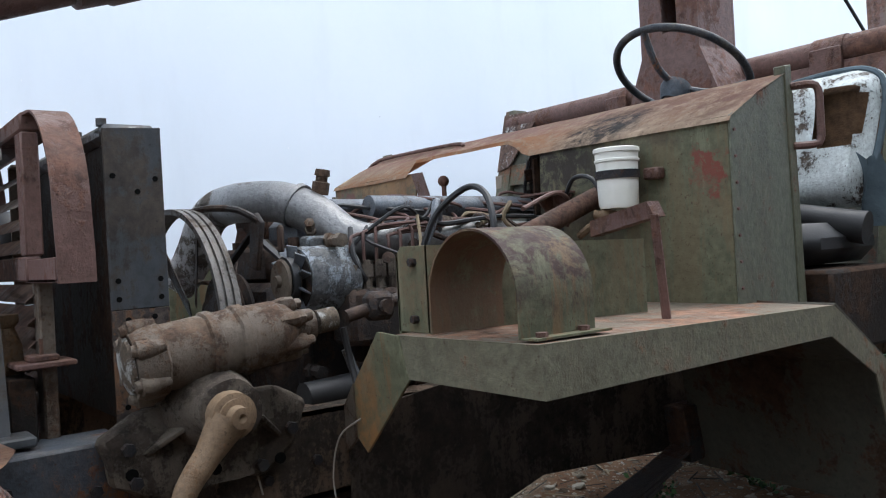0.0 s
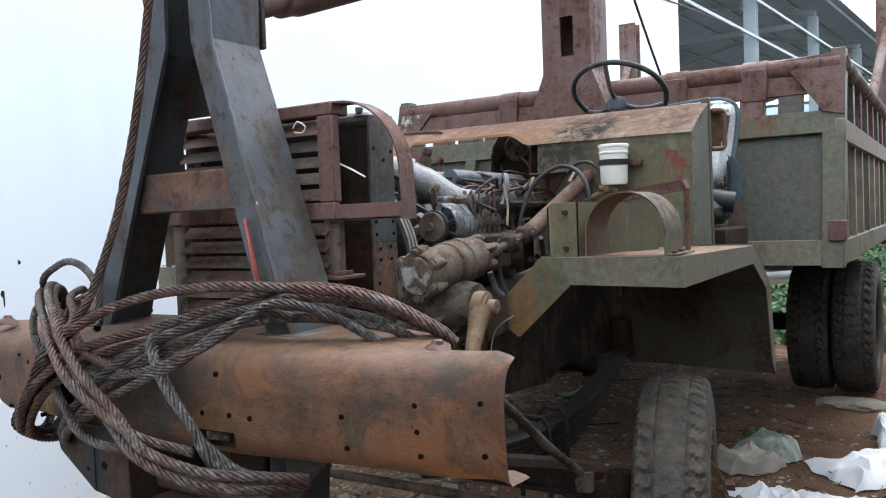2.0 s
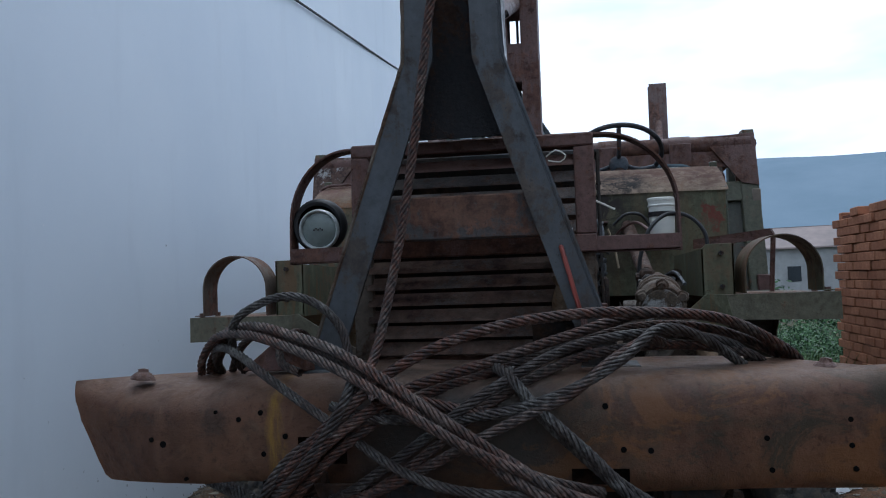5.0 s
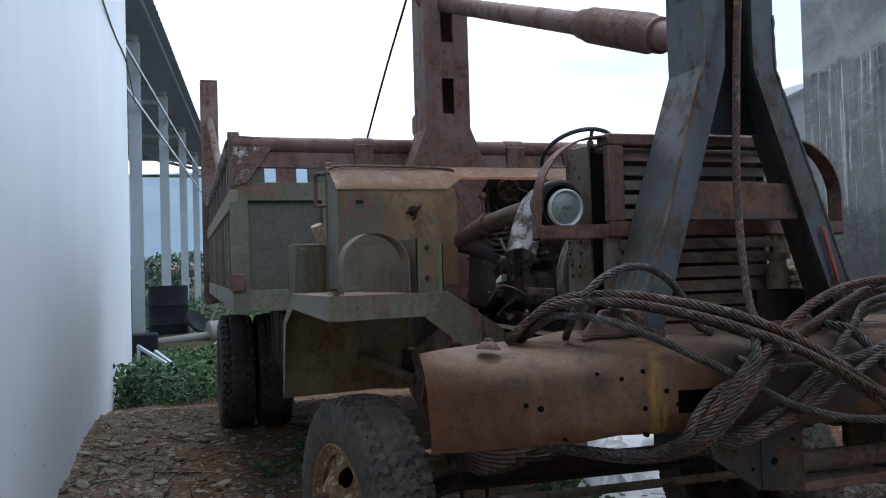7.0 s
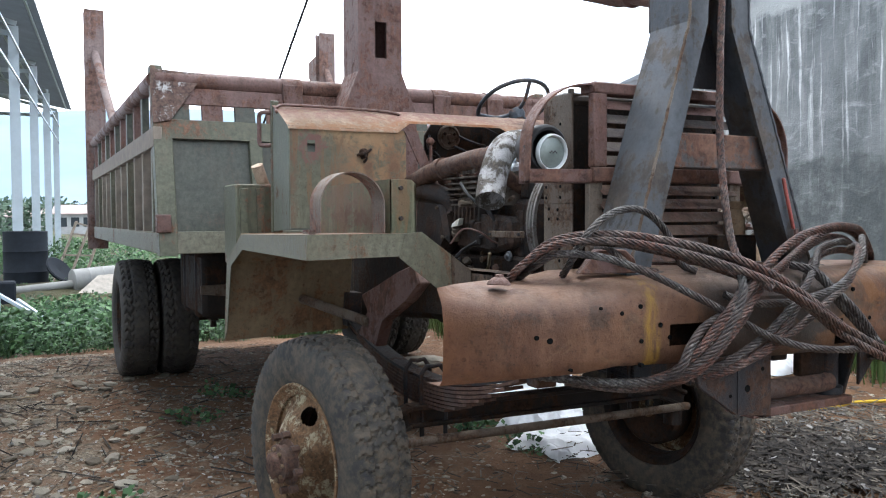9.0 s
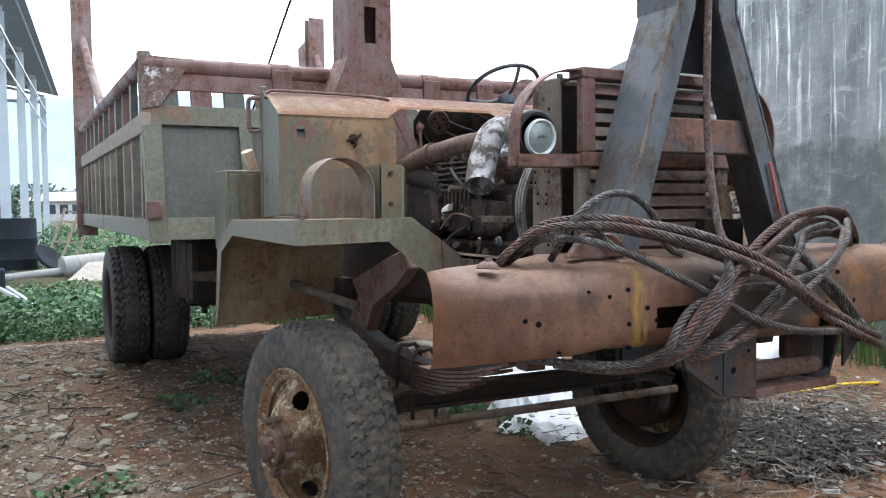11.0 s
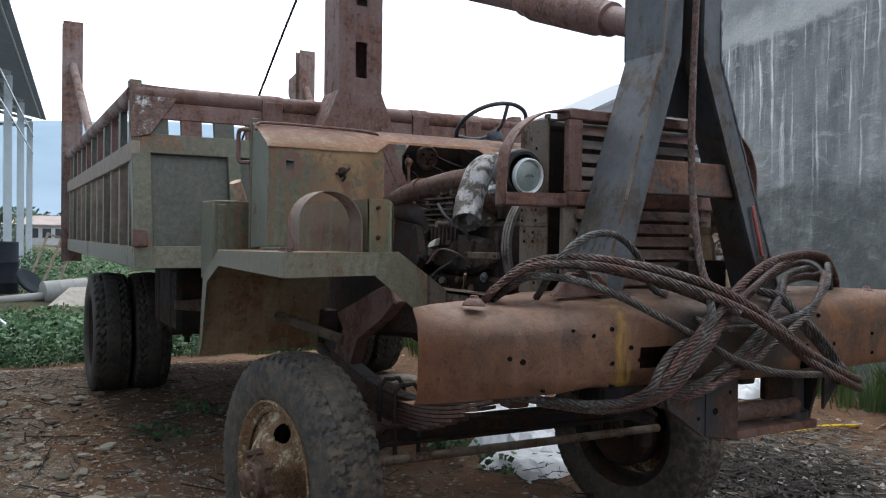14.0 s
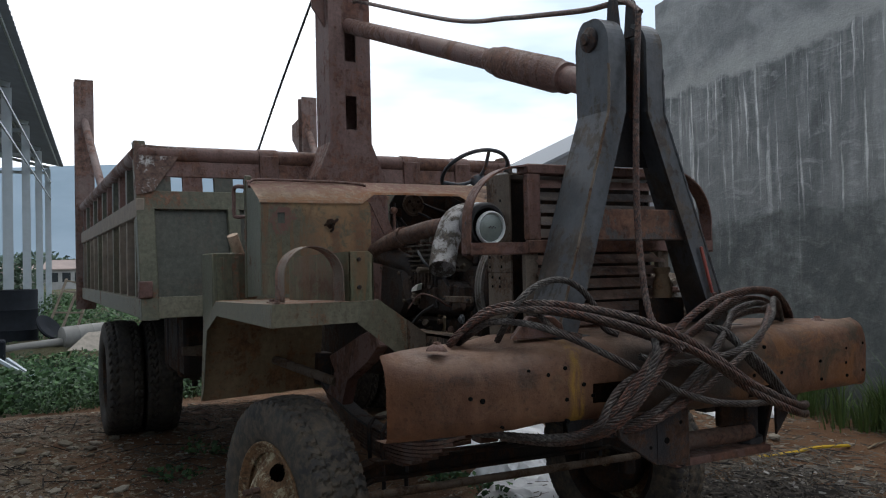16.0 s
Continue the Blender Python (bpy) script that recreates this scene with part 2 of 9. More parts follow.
def stained_olive(name, patches, lo_col=(0.066, 0.069, 0.042), hi_col=(0.135, 0.134, 0.084), grain=(7, 7, 0.9), wear=1.0):
    """Olive paint with scraped rust patches and soot: each a place, its stretch, outer and inner reach, strength and colour."""
    m, n, l, p = node_mat(name)
    v = coords(n, l)
    fine = noise_tex(n, l, v, 38, 6, 0.7)
    big = noise_tex(n, l, v, 5, 8, 0.65, 0.5)
    a = mixc(n, l, ramp(n, l, fine, 0.3, 0.7), lo_col, hi_col)
    a = mixc(n, l, ramp(n, l, big, 0.54, 0.62, 0, 0.6 * wear), a, tuple(0.5 * c + d for c, d in zip(hi_col, (0.10, 0.048, 0.024))))
    runs = noise_tex(n, l, coords(n, l, grain), 2.0, 8, 0.72, 0.3)
    a = mixc(n, l, ramp(n, l, runs, 0.53, 0.59, 0, 0.8 * wear), a, tuple(0.45 * c + d for c, d in zip(hi_col, (0.085, 0.030, 0.008))))
    a = mixc(n, l, ramp(n, l, runs, 0.46, 0.38, 0, 0.5), a, tuple(1.4 * c for c in hi_col))
    a = mixc(n, l, ramp(n, l, noise_tex(n, l, v, 120, 4, 0.65), 0.61, 0.67, 0, 0.7), a, (0.06, 0.034, 0.022))
    wob = mathn(n, l, "MULTIPLY", mathn(n, l, "SUBTRACT", noise_tex(n, l, v, 22, 5, 0.65), 0.5), 0.16)

    def near(c, s):
        d = n.new("ShaderNodeVectorMath")
        d.operation = "DISTANCE"
        l.new(coords(n, l, s), d.inputs[0])
        d.inputs[1].default_value = tuple(c[i] * s[i] for i in range(3))
        return mathn(n, l, "ADD", d.outputs["Value"], wob)

    for c, s, lo, hi, amt, col in patches:
        broken = ramp(n, l, noise_tex(n, l, v, 16, 9, 0.78, 0.4), 0.42, 0.53, 0.15, 1.0)
        a = mixc(n, l, mathn(n, l, "MULTIPLY", broken, ramp(n, l, near(c, s), lo, hi, 0, amt)), a, col)
    l.new(a, p.inputs["Base Color"])
    l.new(ramp(n, l, fine, 0.3, 0.7, 0.55, 0.8), p.inputs["Roughness"])
    p.inputs["Specular IOR Level"].default_value = 0.2
    bump(n, l, p, mathn(n, l, "ADD", fine, big), 0.5, 0.004)
    return m


HOOD = stained_olive("rusted_hood_paint", [
    ((-0.08, 1.72, 1.66), (0.30, 1, 1), 0.18, 0.08, 0.9, (0.33, 0.145, 0.065)),
    ((-0.60, 1.88, 1.69), (0.10, 1, 1), 0.17, 0.05, 0.9, (0.25, 0.130, 0.105)),
    ((0.74, 1.83, 1.68), (0.30, 1, 1), 0.16, 0.06, 0.85, (0.18, 0.092, 0.066)),
    ((-0.65, 1.685, 1.575), (0.20, 1, 1), 0.065, 0.025, 0.8, (0.30, 0.150, 0.075)),
    ((0.455, 1.74, 1.64), (0.9, 1, 0.7), 0.15, 0.07, 1.0, (0.034, 0.030, 0.029)),
    ((0.80, 1.75, 1.64), (1, 0.5, 0.5), 0.07, 0.03, 0.6, (0.12, 0.060, 0.045)),
], (0.235, 0.165, 0.115), (0.43, 0.325, 0.235), (5, 2.5, 2.5))


def bumper_material():
    """Rusted bumper with a brush stroke of yellow paint on one side."""
    m, n, l, p = node_mat("rusted_bumper_paint")
    v = coords(n, l)
    vr = coords(n, l, (6, 6, 1.6))
    big = noise_tex(n, l, v, 3.2, 8, 0.65, 0.5)
    fine = noise_tex(n, l, v, 42, 6, 0.7)
    runs = noise_tex(n, l, vr, 2.0, 6, 0.65)
    grit = noise_tex(n, l, v, 150, 4, 0.65)
    scrape = noise_tex(n, l, coords(n, l, (3, 3, 26)), 3.0, 6, 0.7, 0.4)
    a = mixc(n, l, ramp(n, l, big, 0.38, 0.62), (0.120, 0.057, 0.036), (0.240, 0.118, 0.064))
    a = mixc(n, l, ramp(n, l, runs, 0.50, 0.66, 0, 0.5), a, (0.27, 0.145, 0.085))
    a = mixc(n, l, ramp(n, l, noise_tex(n, l, v, 6.5, 9, 0.75), 0.53, 0.60, 0, 0.65), a, (0.095, 0.062, 0.045))
    a = mixc(n, l, ramp(n, l, fine, 0.56, 0.68, 0, 0.6), a, (0.062, 0.033, 0.024))
    a = mixc(n, l, ramp(n, l, grit, 0.60, 0.66, 0, 0.55), a, (0.045, 0.026, 0.020))
    a = mixc(n, l, ramp(n, l, scrape, 0.63, 0.70, 0, 0.45), a, (0.36, 0.22, 0.15))
    a = mixc(n, l, ramp(n, l, noise_tex(n, l, v, 9, 9, 0.78, 0.8), 0.57, 0.63, 0, 0.55), a, (0.28, 0.16, 0.092))
    sep = n.new("ShaderNodeSeparateXYZ")
    l.new(coords(n, l), sep.inputs[0])
    patch = noise_tex(n, l, coords(n, l, (1, 1, 1.6)), 2.4, 7, 0.6, 0.6)
    driver = ramp(n, l, sep.outputs[0], -0.1, 0.35, 0.1, 1.0)
    a = mixc(n, l, mathn(n, l, "MULTIPLY", driver, ramp(n, l, patch, 0.50, 0.60, 0, 0.75)), a, (0.085, 0.078, 0.05))
    a = mixc(n, l, ramp(n, l, patch, 0.44, 0.36, 0, 0.75), a, (0.215, 0.105, 0.05))
    mid = mathn(n, l, "ADD", mathn(n, l, "ABSOLUTE", sep.outputs[0], 0), mathn(n, l, "MULTIPLY", patch, 0.3))
    a = mixc(n, l, ramp(n, l, mid, 0.42, 0.34, 0, 0.75), a, (0.06, 0.058, 0.052))
    x = mathn(n, l, "ADD", sep.outputs[0], mathn(n, l, "MULTIPLY", mathn(n, l, "SUBTRACT", noise_tex(n, l, coords(n, l, (1, 1, 0.6)), 16, 5, 0.7), 0.5), 0.05))
    band = mathn(n, l, "SUBTRACT", 1.0, ramp(n, l, mathn(n, l, "ABSOLUTE", mathn(n, l, "ADD", x, 0.405), 0), 0.012, 0.028))
    worn = ramp(n, l, noise_tex(n, l, coords(n, l, (14, 14, 2)), 3, 6, 0.7), 0.38, 0.58)
    a = mixc(n, l, mathn(n, l, "MULTIPLY", band, worn), a, (0.42, 0.24, 0.045))
    blot = noise_tex(n, l, coords(n, l, (1, 1, 1.3)), 5.2, 9, 0.72, 0.7)
    a = mixc(n, l, mathn(n, l, "MULTIPLY", driver, ramp(n, l, blot, 0.535, 0.585, 0, 0.8)), a, (0.27, 0.125, 0.050))
    a = mixc(n, l, mathn(n, l, "MULTIPLY", driver, ramp(n, l, blot, 0.46, 0.40, 0, 0.8)), a, (0.068, 0.062, 0.042))
    a = mixc(n, l, ramp(n, l, noise_tex(n, l, v, 14, 9, 0.78, 0.5), 0.585, 0.64, 0, 0.55), a, (0.060, 0.036, 0.028))
    geo = n.new("ShaderNodeNewGeometry")
    gs = n.new("ShaderNodeSeparateXYZ")
    l.new(geo.outputs["Normal"], gs.inputs[0])
    dusty = mathn(n, l, "MULTIPLY", ramp(n, l, gs.outputs[2], 0.35, 0.9), ramp(n, l, noise_tex(n, l, v, 8, 8, 0.72), 0.40, 0.60, 0.15, 0.85))
    a = mixc(n, l, dusty, a, (0.33, 0.215, 0.155))
    l.new(a, p.inputs["Base Color"])
    l.new(ramp(n, l, fine, 0.3, 0.7, 0.38, 0.66), p.inputs["Roughness"])
    p.inputs["Specular IOR Level"].default_value = 0.5
    bump(n, l, p, mathn(n, l, "ADD", mathn(n, l, "ADD", fine, big), mathn(n, l, "MULTIPLY", grit, 0.4)), 0.5, 0.006)
    return m


BUMPER = bumper_material()


def rope_material(name, clean, rust):
    m, n, l, p = node_mat(name)
    v = coords(n, l)
    a = mixc(n, l, ramp(n, l, noise_tex(n, l, v, 4.5, 7, 0.7), 0.42, 0.56), clean, rust)
    a = mixc(n, l, ramp(n, l, noise_tex(n, l, v, 18, 6, 0.7), 0.50, 0.64, 0, 0.75), a, tuple(c * 0.35 for c in rust))
    a = mixc(n, l, ramp(n, l, noise_tex(n, l, v, 90, 5, 0.6), 0.42, 0.58, 0, 0.9), a, (0.018, 0.014, 0.013))
    a = mixc(n, l, ramp(n, l, noise_tex(n, l, v, 26, 5, 0.65), 0.58, 0.68, 0, 0.65), a, tuple(min(1, c * 2.1) for c in clean))
    l.new(a, p.inputs["Base Color"])
    p.inputs["Roughness"].default_value, p.inputs["Metallic"].default_value = 0.5, 0.3
    bump(n, l, p, noise_tex(n, l, v, 400, 3, 0.6), 0.6, 0.002)
    return m


ROPE = rope_material("rusted_wire_rope", (0.108, 0.084, 0.070), (0.112, 0.047, 0.030))
ROPE_GREY = rope_material("greasy_grey_wire_rope", (0.105, 0.100, 0.090), (0.062, 0.042, 0.034))


def tyre_material(name, dusty):
    m, n, l, p = node_mat(name)
    v = coords(n, l)
    a = mixc(n, l, ramp(n, l, noise_tex(n, l, v, 5, 7, 0.65), 0.35, 0.68), (0.026, 0.026, 0.026), (0.056, 0.052, 0.045))
    a = mixc(n, l, ramp(n, l, noise_tex(n, l, v, 26, 6, 0.7), 0.44, 0.66, 0, 0.7 * dusty), a, (0.130, 0.100, 0.066))
    a = mixc(n, l, ramp(n, l, noise_tex(n, l, v, 11, 8, 0.75, 0.5), 0.48, 0.76, 0, 0.6 * dusty), a, (0.115, 0.092, 0.066))
    l.new(a, p.inputs["Base Color"])
    p.inputs["Roughness"].default_value, p.inputs["Specular IOR Level"].default_value = 0.75, 0.3
    bump(n, l, p, noise_tex(n, l, v, 60, 5, 0.6), 0.35, 0.004)
    return m


TYRE = tyre_material("dusty_worn_rubber", 1.0)
TYRE_DARK = tyre_material("dark_worn_rubber", 0.35)
RIM = worn_metal("rusted_cream_rim", (0.52, 0.46, 0.31), (0.165, 0.100, 0.058), 0.68, 0.75, 9.0, dust=(0.26, 0.18, 0.11), dust_amt=0.5)


def ground_material():
    m, n, l, p = node_mat("red_brown_earth_and_gravel")
    v = coords(n, l)
    big = noise_tex(n, l, v, 0.55, 8, 0.6, 0.6)
    mid = noise_tex(n, l, v, 5.0, 8, 0.65)
    fine = noise_tex(n, l, v, 60, 6, 0.7)
    a = mixc(n, l, ramp(n, l, mid, 0.3, 0.7), (0.088, 0.047, 0.027), (0.165, 0.095, 0.054))
    grav = mixc(n, l, ramp(n, l, fine, 0.35, 0.65), (0.070, 0.056, 0.041), (0.270, 0.235, 0.180))
    s = mathn(n, l, "ADD", mathn(n, l, "MULTIPLY", big, 0.6), mathn(n, l, "MULTIPLY", mid, 0.4))
    sep = n.new("ShaderNodeSeparateXYZ")
    l.new(v, sep.inputs[0])
    side = ramp(n, l, sep.outputs[0], -1.9, -0.6, 0.09, -0.05)
    near = ramp(n, l, sep.outputs[1], 0.6, 4.5, 0.04, -0.06)
    s = mathn(n, l, "ADD", mathn(n, l, "ADD", s, side), near)
    a = mixc(n, l, ramp(n, l, s, 0.47, 0.62), a, grav)
    a = mixc(n, l, ramp(n, l, fine, 0.60, 0.74, 0, 0.6), a, (0.30, 0.24, 0.19))
    a = mixc(n, l, ramp(n, l, fine, 0.42, 0.30, 0, 0.6), a, (0.05, 0.032, 0.023))
    far = ramp(n, l, mathn(n, l, "ADD", sep.outputs[1], mathn(n, l, "MULTIPLY", big, 6.0)), 11.0, 15.0, 0, 0.8)
    a = mixc(n, l, far, a, (0.042, 0.05, 0.026))
    l.new(a, p.inputs["Base Color"])
    p.inputs["Roughness"].default_value, p.inputs["Specular IOR Level"].default_value = 0.95, 0.15
    bump(n, l, p, mathn(n, l, "ADD", fine, mid), 0.7, 0.03)
    return m


GROUND = ground_material()


def random_tint(name, dark, light, rough=0.9, scale=20.0, spec=0.2, bumps=0.5, island=False):
    m, n, l, p = node_mat(name)
    if island:
        src = n.new("ShaderNodeNewGeometry").outputs["Random Per Island"]
    else:
        src = n.new("ShaderNodeObjectInfo").outputs["Random"]
    v = coords(n, l)
    f = noise_tex(n, l, v, scale, 6, 0.65)
    a = mixc(n, l, src, dark, light)
    a = mixc(n, l, ramp(n, l, f, 0.35, 0.7, 0, 0.5), a, tuple(c * 0.5 for c in dark))
    l.new(a, p.inputs["Base Color"])
    p.inputs["Roughness"].default_value, p.inputs["Specular IOR Level"].default_value = rough, spec
    if bumps:
        bump(n, l, p, f, bumps, 0.01)
    return m


STONE = random_tint("rubble_stone", (0.10, 0.082, 0.060), (0.36, 0.33, 0.27), 0.9, 30)
PEBBLE = random_tint("loose_pebbles", (0.07, 0.047, 0.030), (0.36, 0.32, 0.255), 0.9, 30, island=True)
BRICK = random_tint("orange_brick", (0.34, 0.145, 0.08), (0.50, 0.23, 0.13), 0.9, 25)
LEAF = random_tint("weed_leaf", (0.010, 0.034, 0.012), (0.085, 0.175, 0.060), 0.6, 10, 0.3, 0, island=True)
GRASS = random_tint("grass_blade", (0.05, 0.10, 0.025), (0.15, 0.21, 0.07), 0.6, 10, 0.3, 0, island=True)
TWIGS = random_tint("ash_and_straw_litter", (0.022, 0.019, 0.017), (0.22, 0.195, 0.16), 0.9, 20, island=True)
CHAR = random_tint("charred_sticks", (0.010, 0.009, 0.009), (0.075, 0.065, 0.055), 0.85, 20, island=True)
PAPER = random_tint("shredded_scrap", (0.14, 0.13, 0.12), (0.42, 0.41, 0.39), 0.7, 20, island=True)
FAR_TREE = random_tint("far_foliage", (0.035, 0.062, 0.042), (0.075, 0.115, 0.075), 0.8, 2, 0.2, 0, island=True)


def painted_wall():
    """Smooth off-white render with faint patches and splashes of mud near the ground."""
    m, n, l, p = node_mat("off_white_wall_paint")
    v = coords(n, l)
    a = mixc(n, l, ramp(n, l, noise_tex(n, l, v, 0.5, 6, 0.55), 0.35, 0.7), (0.70, 0.75, 0.80), (0.78, 0.82, 0.855))
    a = mixc(n, l, ramp(n, l, noise_tex(n, l, coords(n, l, (1, 1, 0.22)), 3.0, 6, 0.6), 0.55, 0.75, 0, 0.12), a, (0.45, 0.47, 0.50))
    a = mixc(n, l, ramp(n, l, noise_tex(n, l, v, 26, 4, 0.6), 0.735, 0.75, 0, 0.8), a, (0.86, 0.87, 0.88))
    sep = n.new("ShaderNodeSeparateXYZ")
    l.new(v, sep.inputs[0])
    low = ramp(n, l, sep.outputs[2], 1.1, 0.1, 0.0, 0.09)
    spots = mathn(n, l, "ADD", noise_tex(n, l, v, 19, 4, 0.6), low)
    a = mixc(n, l, ramp(n, l, spots, 0.755, 0.775, 0, 0.85), a, (0.09, 0.085, 0.08))
    l.new(a, p.inputs["Base Color"])
    p.inputs["Roughness"].default_value, p.inputs["Specular IOR Level"].default_value = 0.55, 0.35
    bump(n, l, p, noise_tex(n, l, v, 14, 5, 0.5), 0.06, 0.01)
    return m


def concrete_wall():
    """Grey cement render with white lime runs, trowel marks and a darker lower lift."""
    m, n, l, p = node_mat("streaked_cement_render")
    v = coords(n, l)
    sep = n.new("ShaderNodeSeparateXYZ")
    l.new(v, sep.inputs[0])
    z = sep.outputs[2]
    a = mixc(n, l, ramp(n, l, noise_tex(n, l, v, 1.3, 8, 0.66, 0.6), 0.34, 0.66), (0.088, 0.099, 0.102), (0.222, 0.235, 0.234))
    trowel = noise_tex(n, l, coords(n, l, (1, 1.0, 3.0)), 2.4, 8, 0.70, 1.2)
    a = mixc(n, l, ramp(n, l, trowel, 0.55, 0.66, 0, 0.6), a, (0.34, 0.355, 0.35))
    a = mixc(n, l, ramp(n, l, noise_tex(n, l, coords(n, l, (2, 2, 0.35)), 2.6, 7, 0.65), 0.50, 0.68, 0, 0.6), a, (0.095, 0.105, 0.104))
    # lime runs of uneven width and length below the upper lift
    sway = mathn(n, l, "MULTIPLY", mathn(n, l, "SUBTRACT", noise_tex(n, l, v, 1.6, 4, 0.6), 0.5), 0.10)
    moved = n.new("ShaderNodeVectorMath")
    moved.operation = "ADD"
    shift = n.new("ShaderNodeCombineXYZ")
    l.new(sway, shift.inputs[1])
    l.new(v, moved.inputs[0])
    l.new(shift.outputs[0], moved.inputs[1])
    thin = n.new("ShaderNodeMapping")
    thin.inputs["Scale"].default_value = (1, 5.2, 0.2)
    l.new(moved.outputs[0], thin.inputs[0])
    wide = n.new("ShaderNodeMapping")
    wide.inputs["Scale"].default_value = (1, 2.2, 0.22)
    l.new(moved.outputs[0], wide.inputs[0])
    zz = mathn(n, l, "ADD", z, mathn(n, l, "MULTIPLY", noise_tex(n, l, v, 2.2, 6, 0.65), 0.35))
    reach = ramp(n, l, mathn(n, l, "ADD", z, mathn(n, l, "MULTIPLY", noise_tex(n, l, coords(n, l, (1, 2.2, 0.05)), 2.5, 3, 0.5), 2.4)), 2.3, 3.6, 0.05, 1.0)
    patchy = mathn(n, l, "MULTIPLY", reach, ramp(n, l, noise_tex(n, l, v, 3.5, 6, 0.7), 0.36, 0.56, 0.25, 1.0))
    a = mixc(n, l, mathn(n, l, "MULTIPLY", patchy, ramp(n, l, noise_tex(n, l, wide.outputs[0], 3.0, 6, 0.65, 0.2), 0.47, 0.68, 0, 0.75)), a, (0.33, 0.345, 0.335))
    a = mixc(n, l, mathn(n, l, "MULTIPLY", patchy, ramp(n, l, noise_tex(n, l, thin.outputs[0], 3.0, 6, 0.65, 0.2), 0.555, 0.64, 0, 0.95)), a, (0.60, 0.615, 0.605))
    low = noise_tex(n, l, v, 5.5, 8, 0.72)
    a = mixc(n, l, mathn(n, l, "MULTIPLY", ramp(n, l, zz, 1.86, 1.80), ramp(n, l, low, 0.38, 0.58, 0.25, 0.85)), a, (0.075, 0.085, 0.084))
    upper = mixc(n, l, ramp(n, l, noise_tex(n, l, coords(n, l, (1, 1, 1.8)), 1.5, 8, 0.66, 0.8), 0.40, 0.62), (0.165, 0.178, 0.180), (0.29, 0.305, 0.302))
    a = mixc(n, l, ramp(n, l, zz, 3.20, 3.26, 0, 0.93), a, upper)
    a = mixc(n, l, mathn(n, l, "MULTIPLY", ramp(n, l, zz, 3.20, 3.25, 0, 0.6), ramp(n, l, zz, 3.5, 3.3)), a, (0.36, 0.375, 0.36))
    l.new(a, p.inputs["Base Color"])
    p.inputs["Roughness"].default_value, p.inputs["Specular IOR Level"].default_value = 0.85, 0.25
    bump(n, l, p, mathn(n, l, "ADD", trowel, noise_tex(n, l, v, 30, 6, 0.6)), 0.4, 0.012)
    return m


WALL_PAINT = painted_wall()
CONCRETE = concrete_wall()


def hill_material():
    m, n, l, p = node_mat("haze_tinted_wooded_hill")
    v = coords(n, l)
    # Blue-grey of the distance haze is put into the base colour.
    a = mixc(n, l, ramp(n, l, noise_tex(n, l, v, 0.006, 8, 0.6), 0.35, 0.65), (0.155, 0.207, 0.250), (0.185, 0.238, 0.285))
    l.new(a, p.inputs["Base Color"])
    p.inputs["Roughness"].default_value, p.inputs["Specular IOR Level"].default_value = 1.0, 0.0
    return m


HILL = hill_material()


# ---------------------------------------------------------------- mesh helpers
def finish(bm, name, mat, parent=None, smooth=False, label=""):
    me = bpy.data.meshes.new(name)
    bmesh.ops.recalc_face_normals(bm, faces=bm.faces[:])
    bm.to_mesh(me)
    bm.free()
    me.materials.append(mat)
    if smooth:
        me.polygons.foreach_set("use_smooth", [True] * len(me.polygons))
        me.set_sharp_from_angle(angle=radians(40))
    ob = new(name, me)
    if parent is not None:
        ob.parent = parent
    if label:
        ob["label"] = label
    return ob


def part(name, bm, mat, parent, label="", smooth=True):
    return finish(bm, name, mat, parent, smooth, label)


def box(bm, lo, hi, bevel=0.004, m=None):
    r = bmesh.ops.create_cube(bm, size=1)
    vs = r["verts"]
    lo, hi = Vector(lo), Vector(hi)
    for v in vs:
        v.co = Vector([lo[i] + (v.co[i] + 0.5) * (hi[i] - lo[i]) for i in range(3)])
    if m is not None:
        bmesh.ops.transform(bm, matrix=m, verts=vs)
    if bevel:
        es = list({e for v in vs for e in v.link_edges})
        bmesh.ops.bevel(bm, geom=es, offset=bevel, segments=1, affect="EDGES", clamp_overlap=True)


def bar(bm, a, b, w, h, up=(0, 0, 1), bevel=0.003):
    """A square bar from a to b, w across and h along up."""
    a, b = Vector(a), Vector(b)
    d = b - a
    y = d.normalized()
    x = y.cross(Vector(up))
    x = x.normalized() if x.length > 1e-5 else y.orthogonal().normalized()
    z = x.cross(y)
    m = Matrix((x, y, z)).transposed().to_4x4()
    m.translation = (a + b) / 2
    box(bm, (-w / 2, -d.length / 2, -h / 2), (w / 2, d.length / 2, h / 2), bevel, m)


def prism(bm, pts, shift, bevel=0.0):
    """A plate: the polygon pts, thickened by the vector shift."""
    shift = Vector(shift)
    a = [bm.verts.new(Vector(p)) for p in pts]
    b = [bm.verts.new(Vector(p) + shift) for p in pts]
    fs = [bm.faces.new(a), bm.faces.new(b[::-1])]
    k = len(pts)
    for i in range(k):
        fs.append(bm.faces.new((a[i], b[i], b[(i + 1) % k], a[(i + 1) % k])))
    if bevel:
        es = list({e for f in fs for e in f.edges})
        bmesh.ops.bevel(bm, geom=es, offset=bevel, segments=1, affect="EDGES", clamp_overlap=True)


